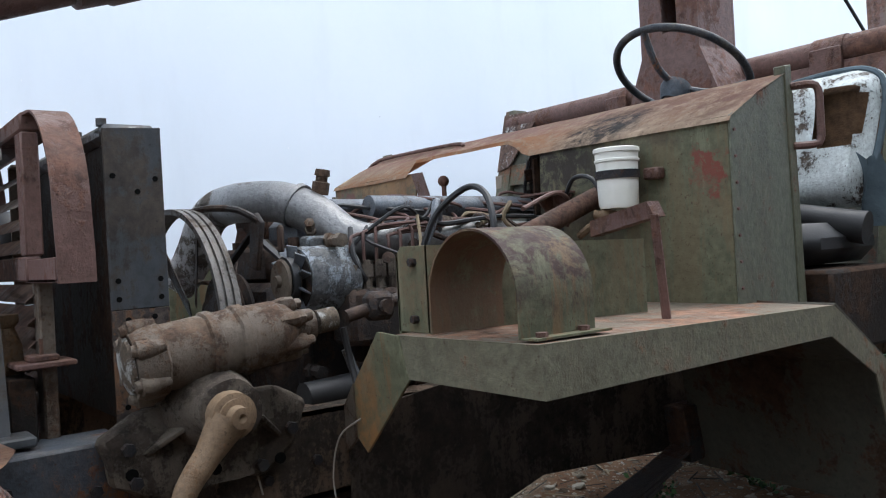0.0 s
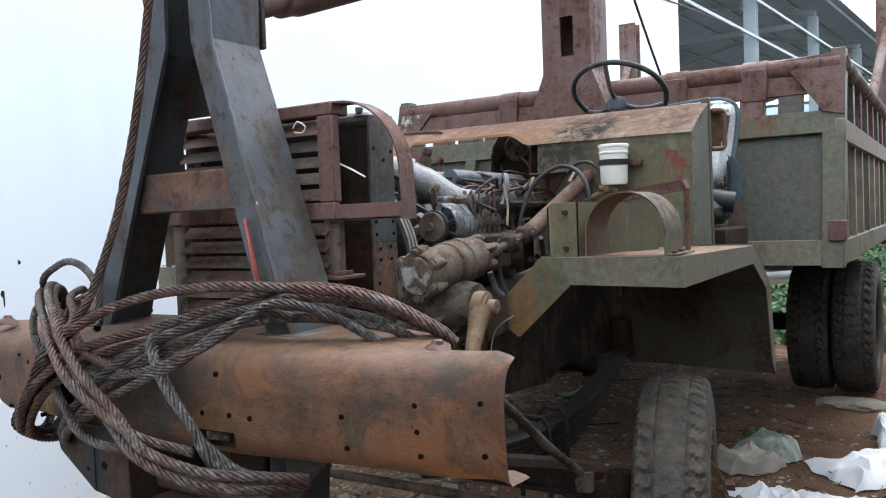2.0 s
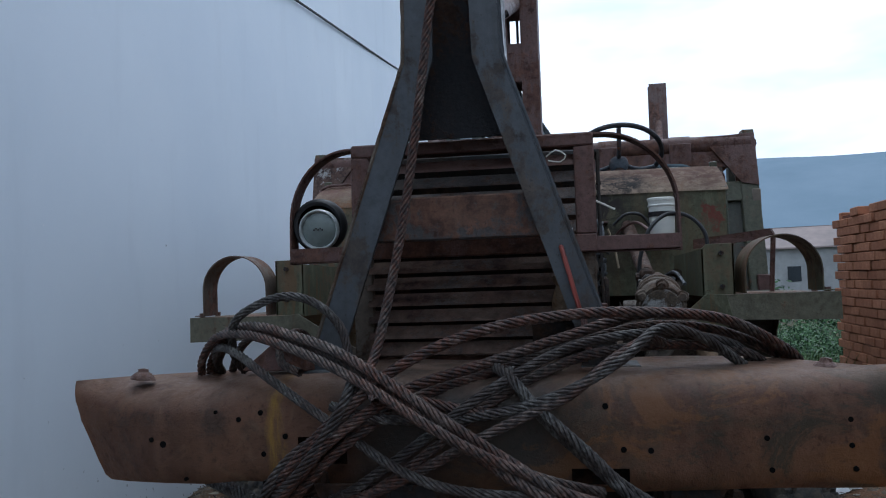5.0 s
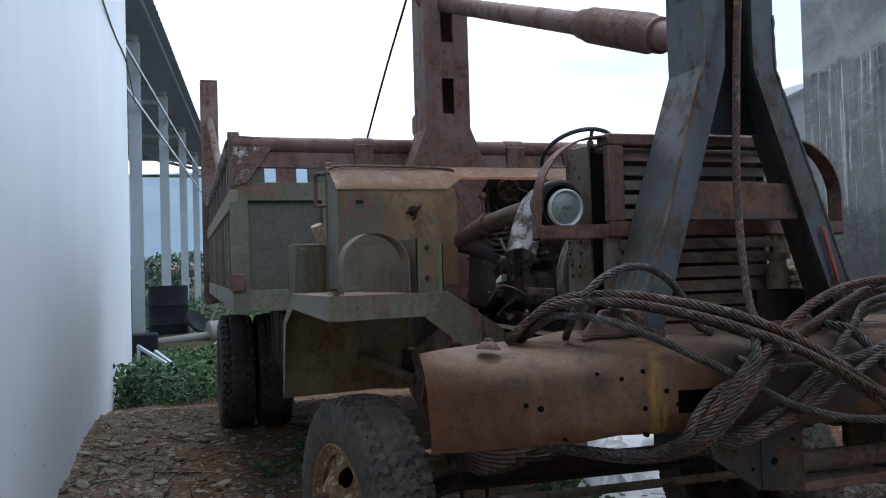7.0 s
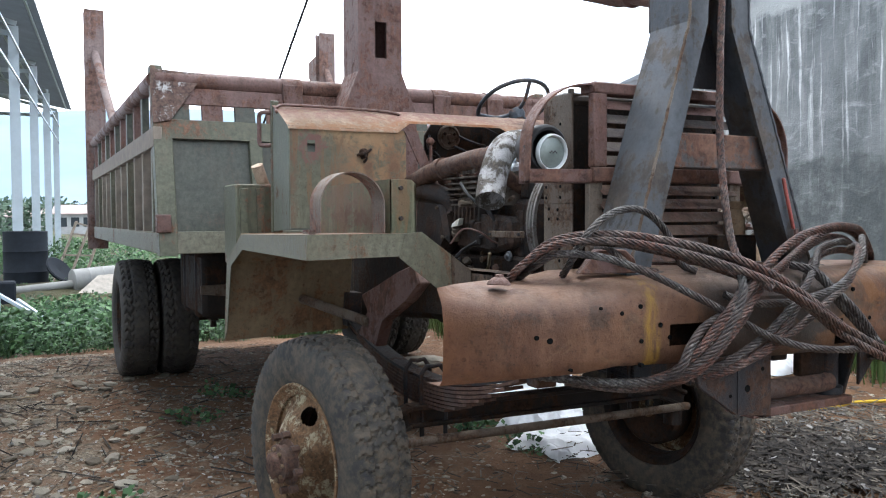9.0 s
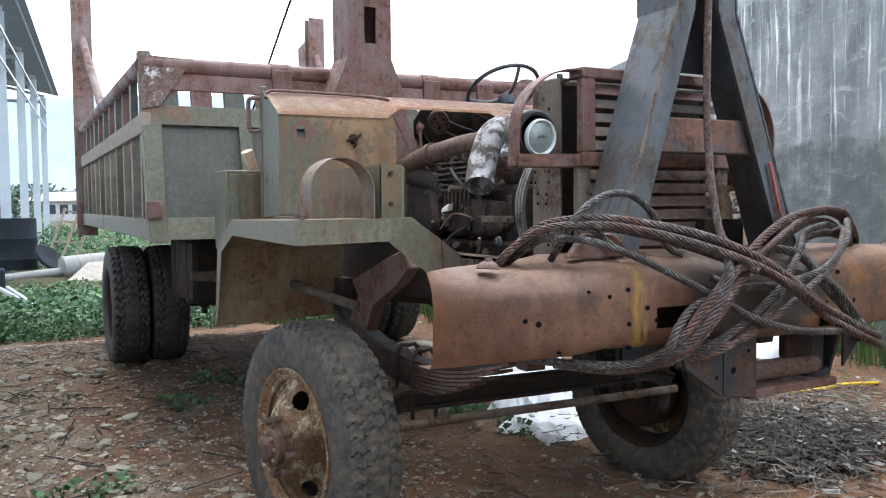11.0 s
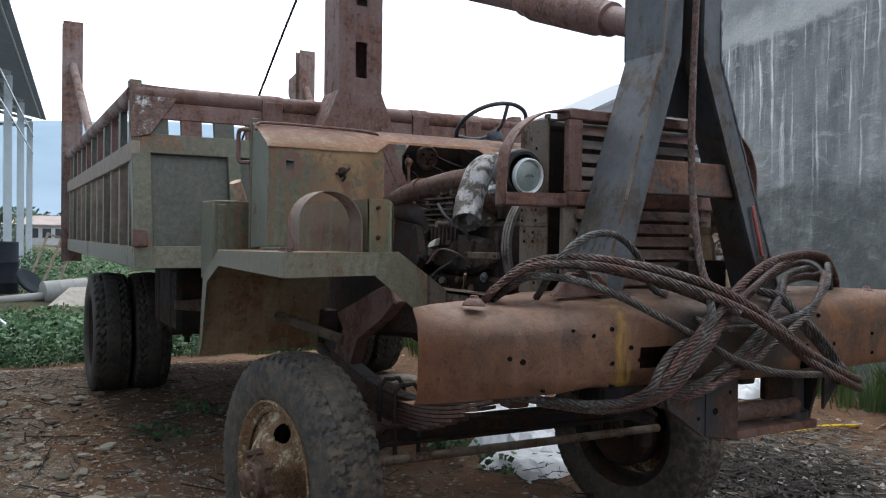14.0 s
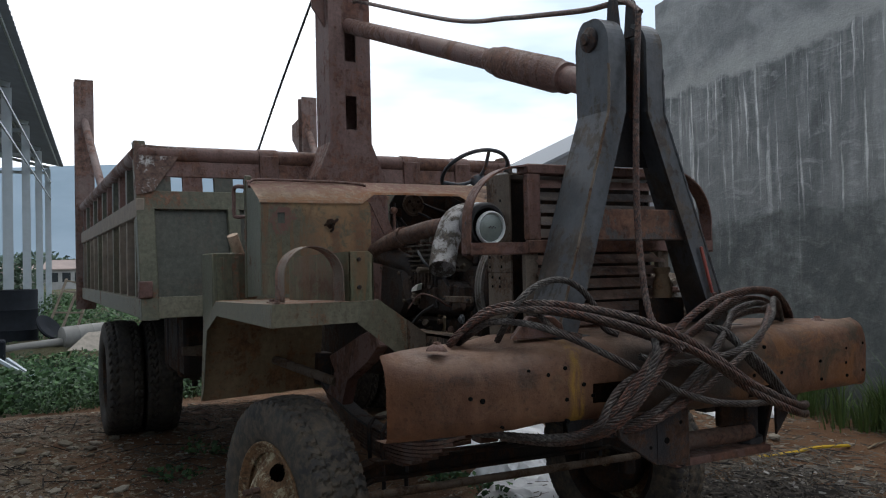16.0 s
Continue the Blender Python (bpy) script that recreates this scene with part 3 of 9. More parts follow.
def smooth_path(pts, step=0.02):
    """Catmull-Rom through pts, resampled at even steps."""
    ps = [Vector(p) for p in pts]
    ps = [ps[0] * 2 - ps[1]] + ps + [ps[-1] * 2 - ps[-2]]
    out = []
    for i in range(1, len(ps) - 2):
        p0, p1, p2, p3 = ps[i - 1 : i + 3]
        k = max(2, int((p2 - p1).length / step))
        for j in range(k):
            t = j / k
            out.append(0.5 * (2 * p1 + (p2 - p0) * t + (2 * p0 - 5 * p1 + 4 * p2 - p3) * t * t + (3 * p1 - p0 - 3 * p2 + p3) * t**3))
    out.append(ps[-2])
    return out


def frames(path):
    """Side and up vectors carried along a path without twist."""
    tang = [(path[min(i + 1, len(path) - 1)] - path[max(i - 1, 0)]).normalized() for i in range(len(path))]
    s = tang[0].orthogonal().normalized()
    res = []
    for t in tang:
        s = (s - t * s.dot(t)).normalized()
        res.append((s, t.cross(s)))
    return res


def sweep(bm, path, radius, seg=10, cap=True):
    """A round tube along a list of points; radius is a number or one per point."""
    fr = frames(path)
    rings = []
    for i, p in enumerate(path):
        r = radius[i] if isinstance(radius, (list, tuple)) else radius
        s, u = fr[i]
        rings.append([bm.verts.new(p + (s * math.cos(2 * math.pi * k / seg) + u * math.sin(2 * math.pi * k / seg)) * r) for k in range(seg)])
    for a, b in zip(rings, rings[1:]):
        for k in range(seg):
            bm.faces.new((a[k], a[(k + 1) % seg], b[(k + 1) % seg], b[k]))
    if cap:
        bm.faces.new(rings[0][::-1])
        bm.faces.new(rings[-1])


def tube(bm, pts, r, seg=10, step=0.02, curved=True):
    sweep(bm, smooth_path(pts, step) if curved else [Vector(p) for p in pts], r, seg)


def cyl(bm, a, b, r, seg=16, r2=None):
    sweep(bm, [Vector(a), Vector(b)], [r, r if r2 is None else r2], seg)


def lathe(bm, centre, axis, profile, seg=32, closed=False):
    """Turns a profile of (distance along the axis, radius) round the axis."""
    c, ax = Vector(centre), Vector(axis).normalized()
    s = ax.orthogonal().normalized()
    u = ax.cross(s)
    rings = []
    for d, r in profile:
        rings.append([bm.verts.new(c + ax * d + (s * math.cos(2 * math.pi * k / seg) + u * math.sin(2 * math.pi * k / seg)) * max(r, 1e-4)) for k in range(seg)])
    pairs = list(zip(rings, rings[1:]))
    if closed:
        pairs.append((rings[-1], rings[0]))
    for a, b in pairs:
        for k in range(seg):
            bm.faces.new((a[k], a[(k + 1) % seg], b[(k + 1) % seg], b[k]))


def strip(bm, path, side, width, thick):
    """A flat band bent along a path: width along side, thick across it."""
    path, side = [Vector(p) for p in path], Vector(side).normalized()
    rows = []
    for i, p in enumerate(path):
        t = (path[min(i + 1, len(path) - 1)] - path[max(i - 1, 0)]).normalized()
        nrm = t.cross(side).normalized()
        rows.append([bm.verts.new(p + side * a + nrm * b) for a, b in ((0, 0), (width, 0), (width, thick), (0, thick))])
    for a, b in zip(rows, rows[1:]):
        for k in range(4):
            bm.faces.new((a[k], a[(k + 1) % 4], b[(k + 1) % 4], b[k]))
    bm.faces.new(rows[0][::-1])
    bm.faces.new(rows[-1])


def thicken(bm, vec):
    """Gives an open sheet of faces a thickness along vec."""
    r = bmesh.ops.extrude_face_region(bm, geom=bm.faces[:], use_keep_orig=True)
    bmesh.ops.translate(bm, vec=Vector(vec), verts=[g for g in r["geom"] if isinstance(g, bmesh.types.BMVert)])


def bolts(name, spots, axis, r, h, mat, parent):
    """Hexagonal bolt heads, each an object on one shared mesh."""
    bm = bmesh.new()
    cyl(bm, (0, 0, 0), Vector(axis) * h, r, 6)
    first = None
    for s in spots:
        if first is None:
            first = part(name, bm, mat, parent, smooth=False)
            ob = first
        else:
            ob = new(name, first.data)
            ob.parent = parent
        ob.location = s


def thing(name, label, category, group=""):
    return tagged(new(name), label, category, group)


# ---------------------------------------------------------------- ground, walls, distance
def ground_z(x, y):
    z = np.interp(y, [-6, 1.5, 5.0, 6.0, 12.0], [-0.17, -0.15, -0.03, -0.05, -0.72])
    return float(z) + 0.045 * max(0.0, min(x, 6.0) - 1.2) * (1.0 if y < 6 else max(0.0, 1 - (y - 6) / 4))


def build_ground():
    def axis(lo, hi, step):
        inner = list(np.arange(lo, hi + 1e-6, step))
        grow = [step * 1.32**k for k in range(1, 36)]
        out_hi = list(hi + np.cumsum(grow))
        out_lo = list(lo - np.cumsum(grow))[::-1]
        return [v for v in out_lo if v > -4200] + inner + [v for v in out_hi if v < 4200]

    xs, ys = axis(-3.0, 4.0, 0.07), axis(-2.0, 8.0, 0.08)
    verts, faces = [], []
    for y in ys:
        for x in xs:
            near = max(0.0, 1 - max(0, abs(x) - 6) / 10) * max(0.0, 1 - max(0, abs(y - 3) - 9) / 10)
            p = Vector((x, y, 0))
            dz = 0.035 * noise.noise(p * 1.3) + 0.022 * noise.noise(p * 4.1) + 0.012 * noise.noise(p * 11.0)
            verts.append((x, y, ground_z(x, y) + dz * near))
    w = len(xs)
    for j in range(len(ys) - 1):
        for i in range(w - 1):
            a = j * w + i
            faces.append((a, a + 1, a + w + 1, a + w))
    me = bpy.data.meshes.new("ground")
    me.from_pydata(verts, [], faces)
    me.materials.append(GROUND)
    me.polygons.foreach_set("use_smooth", [True] * len(me.polygons))
    return tagged(new("ground", me), "bare red-brown earth yard strewn with grey gravel and litter", "ground", kind="structure")


ground = build_ground()


def build_walls():
    # The pale building on the truck's right-hand side, up to its far corner.
    bm = bmesh.new()
    prism(bm, [(-2.20, -9.6, -1.2), (-2.20, 0.0, -1.2), (-2.38, 13.3, -1.2), (-9.0, 13.4, -1.2), (-9.0, -9.6, -1.2)], (0, 0, 10.2), 0.01)
    tagged(finish(bm, "wall_west", WALL_PAINT), "tall smooth off-white rendered building wall with mud splashes", "wall", kind="structure")
    pale = bpy.data.objects["wall_west"]
    for y, z, w, h, seed in ((0.90, 1.009, 0.010, 0.018, 1.0), (0.845, 0.745, 0.022, 0.018, 4.0), (0.905, 0.975, 0.004, 0.03, 7.0), (0.99, 1.155, 0.007, 0.012, 9.0), (0.865, 0.765, 0.010, 0.014, 11.0)):
        bm = bmesh.new()
        ring = []
        for k in range(14):
            a = 2 * math.pi * k / 14
            rr = 1 + 0.45 * noise.noise(Vector((math.cos(a) * 1.5, math.sin(a) * 1.5, seed)))
            ring.append((-2.2125 - 0.0135 * y, y + w * rr * math.cos(a), z + h * rr * math.sin(a)))
        prism(bm, ring, (0.0135, 0, 0))
        part("wall_gouge", bm, UNDER, pale, smooth=False)
    # The cement-rendered wall on the other side.
    bm = bmesh.new()
    d = Vector((0.225, 0.974, 0))
    a = Vector((4.57, 5.06, -0.6))
    b = a - d * 7.5
    prism(bm, [a, b, b + Vector((4.0, -0.9, 0)), a + Vector((4.0, -0.9, 0))], (0, 0, 4.75), 0.012)
    tagged(finish(bm, "wall_east", CONCRETE), "tall grey cement-rendered wall streaked with white lime runs", "wall", kind="structure")
    # Unseen plain wall added on the open side to block low sky light.
    bm = bmesh.new()
    prism(bm, [(-2.2, -9.6, -0.6), (6.0, -9.6, -0.6), (6.0, -9.3, -0.6), (-2.2, -9.3, -0.6)], (0, 0, 3.2), 0.01)
    tagged(finish(bm, "unseen_south_blocker", CONCRETE), "unseen plain grey cement wall added to block low sky light", "wall", kind="structure")


build_walls()


def build_hills():
    bm = bmesh.new()
    rings = []
    for k in range(240):
        a = 2 * math.pi * k / 240
        h = 205 + 48 * noise.noise(Vector((math.cos(a) * 2.1, math.sin(a) * 2.1, 0.3))) + 10 * noise.noise(Vector((math.cos(a) * 9, math.sin(a) * 9, 1.7)))
        d = Vector((math.sin(a), math.cos(a), 0))
        rings.append([bm.verts.new(d * r + Vector((0, 0, z))) for r, z in ((1250, -2), (1500, h * 0.42), (1700, h * 0.8), (1850, h), (2300, h * 0.9))])
    for i in range(240):
        a, b = rings[i], rings[(i + 1) % 240]
        for k in range(4):
            bm.faces.new((a[k], b[k], b[k + 1], a[k + 1]))
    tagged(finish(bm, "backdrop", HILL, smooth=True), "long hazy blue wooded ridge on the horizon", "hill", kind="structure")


build_hills()


def open_shed():
    """A tall steel shed with no walls, beyond the end of the pale building."""
    shed = thing("open_shed", "tall open-sided steel shed with galvanised posts and grey sheet roof", "shed")

    def line_x(y):
        return -2.62 + (y - 20.7) * 0.085

    ys = [20.7, 27.4, 34.6, 42.0, 49.5]
    for side in (0.0, -7.5):
        for y in ys:
            bm = bmesh.new()
            x, z0 = line_x(y) + side, -0.75
            box(bm, (x - 0.15, y - 0.15, z0), (x + 0.15, y - 0.12, 7.2), 0)
            box(bm, (x - 0.15, y + 0.12, z0), (x + 0.15, y + 0.15, 7.2), 0)
            box(bm, (x - 0.02, y - 0.12, z0), (x + 0.02, y + 0.12, 7.2), 0)
            part("post", bm, GALV, shed, smooth=False)
    for z in (6.45, 5.5):
        for y0, y1 in zip([13.5] + ys, ys):
            bm = bmesh.new()
            bar(bm, (line_x(y0) + 0.17, y0, z), (line_x(y1) + 0.17, y1, z), 0.04, 0.07, bevel=0)
            part("girt", bm, GALV, shed, smooth=False)
    bm = bmesh.new()
    cols = []
    # Corrugated sheet, falling away from the yard.
    for k in range(161):
        yy = 14.0 + k * 0.235
        w = 0.035 if k % 2 else -0.035
        cols.append([bm.verts.new((line_x(yy) + dx, yy, z + w)) for dx, z in ((0.75, 7.65), (-3.8, 8.5), (-8.6, 7.45))])
    for a, b in zip(cols, cols[1:]):
        for k in range(2):
            bm.faces.new((a[k], b[k], b[k + 1], a[k + 1]))
    bmesh.ops.solidify(bm, geom=bm.faces[:], thickness=0.02)
    part("roof", bm, ROOF_SHEET, shed, smooth=False)
    for dx, z in ((0.5, 7.58), (-0.7, 7.80), (-1.9, 8.03), (-3.1, 8.26), (-4.6, 8.20), (-6.2, 7.85), (-7.8, 7.52)):
        bm = bmesh.new()
        bar(bm, (line_x(14.2) + dx, 14.2, z), (line_x(51.0) + dx, 51.0, z), 0.05, 0.10, bevel=0)
        part("purlin", bm, GALV, shed, smooth=False)
    for y in ys:
        for dx0, z0, dx1, z1 in ((0.1, 7.3, -3.8, 8.2), (-3.8, 8.2, -7.6, 7.2), (0.0, 7.0, -7.5, 7.0)):
            bm = bmesh.new()
            bar(bm, (line_x(y) + dx0, y, z0), (line_x(y) + dx1, y, z1), 0.08, 0.16, bevel=0)
            part("rafter", bm, GALV, shed, smooth=False)


open_shed()


# ---------------------------------------------------------------- the truck
truck = thing("truck", "derelict stripped dump truck in rusted olive paint with a steel hoist", "truck")


def bumper():
    """A pressed channel, open to the rear, bent back a little at the ends."""
    xs = [-0.978, -0.965, -0.93, -0.88, -0.8, -0.7, -0.6, -0.5, -0.355, -0.24, -0.15, 0.0, 0.15, 0.24, 0.355, 0.5, 0.6, 0.7, 0.76, 0.8, 0.84, 0.88, 0.935, 0.958, 0.965]

    def front(x):
        return float(np.interp(x, [-0.98, -0.9, -0.7, -0.35, 0, 0.35, 0.8, 0.9, 0.97], [0.062, 0.036, 0.008, -0.045, -0.095, -0.09, -0.032, -0.014, 0.012]))

    zt, zb = 1.022, 0.792

    def lean(x, z):
        """How far the lower part is drawn in and back towards the passenger end."""
        return max(0.0, min(1.0, (-x - 0.72) / 0.25)) * max(0.0, min(1.0, (zt - z) / (zt - zb)))

    rows = []
    for x in xs:
        y = front(x)
        sag = 0.010 * noise.noise(Vector((x * 3, 0, 2))) - (0.012 if x < -0.5 else 0) - (12.0 * (x - 0.93) ** 2 if x > 0.93 else 0)
        deep = float(np.interp(x, [-0.98, -0.86, -0.72, -0.5, 0.5, 0.68, 0.76, 0.80, 0.84, 0.98], [0.035, 0.17, 0.27, 0.34, 0.34, 0.26, 0.17, 0.13, 0.06, 0.05]))
        drop = 0.020 * max(0.0, min(1.0, (-x - 0.3) / 0.3))
        prof = [(y + deep, zt + 0.016 - drop * 0.4), (y + min(0.09, deep * 0.8), zt + 0.010 - drop * 0.7), (y + min(0.048, deep * 0.5), zt + 0.003 - drop), (y + min(0.020, deep * 0.25), zt - 0.014 - drop), (y + 0.005, zt - 0.040 - drop), (y, zt - 0.08)]
        prof += [(y + 0.003, zb + 0.112), (y + 0.005, zb + 0.055), (y + 0.010, zb + 0.02), (y + 0.025, zb + 0.004), (y + 0.10, zb)]
        rows.append([Vector((x + 0.045 * lean(x, p[1]), p[0] + 0.09 * lean(x, p[1]), p[1] + sag - 0.028 * lean(x, p[1]))) for p in prof])
    bm = bmesh.new()
    vs = [[bm.verts.new(p) for p in r] for r in rows]
    for i in range(len(vs) - 1):
        for k in range(10):
            mid = (xs[i] + xs[i + 1]) / 2
            if (k == 6 and -0.355 < mid < -0.24) or (k == 7 and 0.24 < mid < 0.355):
                continue
            bm.faces.new((vs[i][k], vs[i + 1][k], vs[i + 1][k + 1], vs[i][k + 1]))
    bmesh.ops.solidify(bm, geom=bm.faces[:], thickness=-0.008)
    ob = part("front_bumper", bm, BUMPER, truck, "rust-brown pressed steel bumper with a yellow paint stroke")
    bm = bmesh.new()
    cyl(bm, (0, 0, 0), (0, -0.0125, 0), 0.0062, 10)
    first = None
    spots = [(-0.95, 0.895), (-0.945, 0.85), (-0.935, 0.94), (-0.93, 0.878), (-0.891, 0.877), (-0.905, 0.851), (-0.702, 0.878), (-0.736, 0.887), (-0.643, 0.80), (-0.96, 0.925), (-0.885, 0.925), (-0.945, 0.81), (-0.90, 0.815), (-0.56, 0.955), (-0.385, 0.905), (-0.445, 0.956), (-0.44, 0.864), (-0.438, 0.80)]
    spots += [(-0.355, 0.87), (-0.5, 0.94), (0.312, 0.973), (0.345, 0.885), (0.399, 0.882), (0.263, 0.884), (0.628, 0.901), (0.636, 0.837), (0.793, 0.934), (0.794, 0.882), (0.80, 0.835), (0.923, 0.943), (0.926, 0.842)]
    spots = [(x, z) for x, z in spots if x > -0.955 + 0.045 * lean(-0.978, z)]
    for x, z in spots:
        if first is None:
            first = part("bolt_hole", bm, DARK_HOLE, ob, smooth=False)
            h = first
        else:
            h = new("bolt_hole", first.data)
            h.parent = ob
        xx = x - 0.045 * lean(x, z)
        h.location = (x, front(xx) + 0.0122 + 0.09 * lean(xx, z) + (0.002 if z < 0.9 else -0.0005), z)
        h.scale = (1.3, 1, 1.3) if x in (-0.702,) else (0.9, 1, 0.9) if x > 0.6 else ((1, 1, 1) if (x * 37) % 1 > 0.4 else (0.7, 1, 0.7))
    # Dark plate added behind the slots to give them their black shade.
    bm = bmesh.new()
    prism(bm, [(-0.55, 0.05, 0.80), (0.50, 0.03, 0.80), (0.50, 0.03, 1.0), (-0.55, 0.05, 1.0)], (0, 0.01, 0))
    part("slot_shade_plate", bm, UNDER, truck, smooth=False)
    for x, y in ((-0.80, 0.10), (0.78, 0.075)):
        bm = bmesh.new()
        lathe(bm, (x, y, 1.018), (0.1, 0.05, 1), [(0, 0.032), (0.008, 0.029), (0.016, 0.020), (0.020, 0.013), (0.027, 0.011), (0.029, 0)], 9)
        for v in bm.verts:
            v.co += Vector((0.004, 0.004, 0.002)) * noise.noise(v.co * 90)
        part("rusted_bolt", bm, BROWN, ob)
    # The plate welded along the lower edge and the towing bracket under the middle.
    for x, pts in ((-0.03, [(-0.075, 0.83), (0.17, 0.83), (0.17, 0.66), (0.06, 0.62), (-0.062, 0.62)]), (-0.30, [(-0.06, 0.83), (0.17, 0.83), (0.17, 0.72), (-0.06, 0.74)])):
        bm = bmesh.new()
        prism(bm, [(x, y, z) for y, z in pts], (0.014, 0, 0), 0.002)
        part("tow_plate", bm, STEEL_DARK, truck, smooth=False)
    bm = bmesh.new()
    prism(bm, [(-0.31, -0.078, 0.81), (-0.016, -0.078, 0.81), (-0.014, -0.078, 0.627), (-0.153, -0.078, 0.646), (-0.285, -0.078, 0.735)], (0, 0.014, 0), 0.002)
    face = part("tow_face_plate", bm, STEEL_DARK, truck, "dark slate gusset plate with bolt holes", smooth=False)
    bm = bmesh.new()
    bar(bm, (-0.145, -0.079, 0.648), (-0.145, -0.079, 0.80), 0.006, 0.006)
    part("weld_bead", bm, STEEL_DARK, face)
    for x, z, r in ((-0.108, 0.715, 0.010), (-0.172, 0.70, 0.0055), (-0.05, 0.765, 0.006)):
        bm = bmesh.new()
        cyl(bm, (x, -0.0795, z), (x, -0.0655, z), r, 10)
        part("bolt_hole", bm, DARK_HOLE, face, smooth=False)
    bm = bmesh.new()
    cyl(bm, (-0.02, 0.03, 0.672), (0.36, 0.03, 0.672), 0.030, 16)
    part("tow_bar_tube", bm, MANIFOLD, truck)
    bm = bmesh.new()
    box(bm, (-0.02, -0.02, 0.606), (0.41, 0.09, 0.632), 0.003)
    part("tow_foot_rail", bm, BROWN, truck)
    bm = bmesh.new()
    cyl(bm, (0.375, 0.05, 0.63), (0.375, 0.05, 0.90), 0.036, 14)
    lathe(bm, (0.375, 0.05, 0.605), (0, 0, 1), [(0, 0.05), (0.05, 0.05), (0.054, 0.037)], 14)
    part("tow_post", bm, STEEL_DARK, truck)
    bm = bmesh.new()
    prism(bm, [(0.425, -0.03, 0.84), (0.425, 0.14, 0.84), (0.425, 0.12, 0.62), (0.425, 0.03, 0.62)], (0.014, 0, 0), 0.002)
    prism(bm, [(0.44, -0.02, 0.84), (0.60, -0.02, 0.84), (0.44, -0.02, 0.66)], (0, 0.012, 0), 0.002)
    part("tow_plate", bm, STEEL_DARK, truck, smooth=False)
    bm = bmesh.new()
    box(bm, (0.22, 0.02, 0.70), (0.335, 0.05, 0.86), 0.006)
    part("tow_web", bm, UNDER, truck)


bumper()


def a_frame():
    """Two bent channel legs that meet at a head with a pin, over the bumper."""
    for s in (1, -1):
        bm = bmesh.new()
        cx = -0.008
        zf, zk, zt = 1.02, 1.765, 2.09
        # web and front flange in one bent sheet, rounded at the top
        levels = [(zf, 0.374, 0.299, 0.100, 0.285), (1.40, 0.245, 0.171, 0.116, 0.293), (zk, 0.1205, 0.048, 0.131, 0.300), (1.87, 0.117, 0.045, 0.130, 0.308), (1.96, 0.117, 0.045, 0.129, 0.308)]
        for k in range(9):
            a = math.radians(10 * k)
            levels.append((zt - 0.10 + 0.10 * math.sin(a), 0.117, 0.046, 0.220 - 0.091 * math.cos(a), 0.248 + 0.060 * math.cos(a)))
        rows = [[bm.verts.new((cx + s * xo, yb, z)), bm.verts.new((cx + s * xo, (yf + yb) / 2, z)), bm.verts.new((cx + s * xo, yf, z)), bm.verts.new((cx + s * xi, yf, z))] for z, xo, xi, yf, yb in levels]
        for a, b in zip(rows, rows[1:]):
            for k in range(3):
                bm.faces.new((a[k], a[k + 1], b[k + 1], b[k]) if s > 0 else (a[k + 1], a[k], b[k], b[k + 1]))
        bmesh.ops.recalc_face_normals(bm, faces=bm.faces[:])
        out = sum(f.normal.x * s for f in bm.faces if abs(f.normal.x) > 0.5)
        if out < 0:
            bmesh.ops.reverse_faces(bm, faces=bm.faces[:])
        bmesh.ops.solidify(bm, geom=bm.faces[:], thickness=0.012)
        leg = part("a_frame_leg", bm, SLATE, truck, "slate grey bent channel leg", smooth=False)
        bm = bmesh.new()
        lathe(bm, (cx + s * 0.115, 0.225, 2.02), (s, 0, 0), [(0, 0.042), (0.012, 0.042), (0.016, 0.036), (0.02, 0.022), (0.03, 0.02), (0.031, 0.0)], 20)
        part("pivot_boss", bm, STEEL_DARK, leg)
        bm = bmesh.new()
        box(bm, (min(s * 0.265, s * 0.40), 0.075, 1.018), (max(s * 0.265, s * 0.40), 0.32, 1.036), 0.004)
        part("foot_plate", bm, SLATE, leg)
        bm = bmesh.new()
        # weld bead down the corner
        sweep(bm, [Vector((cx + s * float(np.interp(zf + 0.9 * k / 40, [v[0] for v in levels], [v[1] for v in levels])), float(np.interp(zf + 0.9 * k / 40, [v[0] for v in levels], [v[3] for v in levels])) + 0.002 * math.sin(k * 2.7), zf + 0.9 * k / 40)) for k in range(41)], 0.005, 6)
        part("weld_bead", bm, CAST if s < 0 else SLATE, leg)
    bm = bmesh.new()
    prism(bm, [(-0.11, 0.275, 1.72), (0.095, 0.275, 1.72), (0.095, 0.275, 2.06), (-0.11, 0.275, 2.06)], (0, 0.012, 0))
    prism(bm, [(-0.18, 0.272, 1.60), (0.165, 0.272, 1.60), (0.10, 0.272, 1.79), (-0.115, 0.272, 1.79)], (0, 0.012, 0))
    part("head_plate", bm, STEEL_DARK, truck, "dark plate between the leg heads", smooth=False)
    bm = bmesh.new()
    prism(bm, [(-0.265, 0.145, 1.335), (0.25, 0.145, 1.335), (0.213, 0.145, 1.44), (-0.229, 0.145, 1.44)], (0, 0.05, 0), 0.004)
    part("cross_member", bm, worn_metal("scorched_cross_member", (0.06, 0.058, 0.058), (0.10, 0.055, 0.04), 0.5, 0.6, 4.0), truck, smooth=False)
    for x in (-0.03, 0.05):
        bm = bmesh.new()
        prism(bm, [(x, 0.19, 2.05), (x, 0.26, 2.05), (x, 0.245, 2.17), (x, 0.225, 2.19), (x, 0.205, 2.17)], (0.014, 0, 0), 0.002)
        part("lifting_ear", bm, STEEL_DARK, truck, smooth=False)
    bm = bmesh.new()
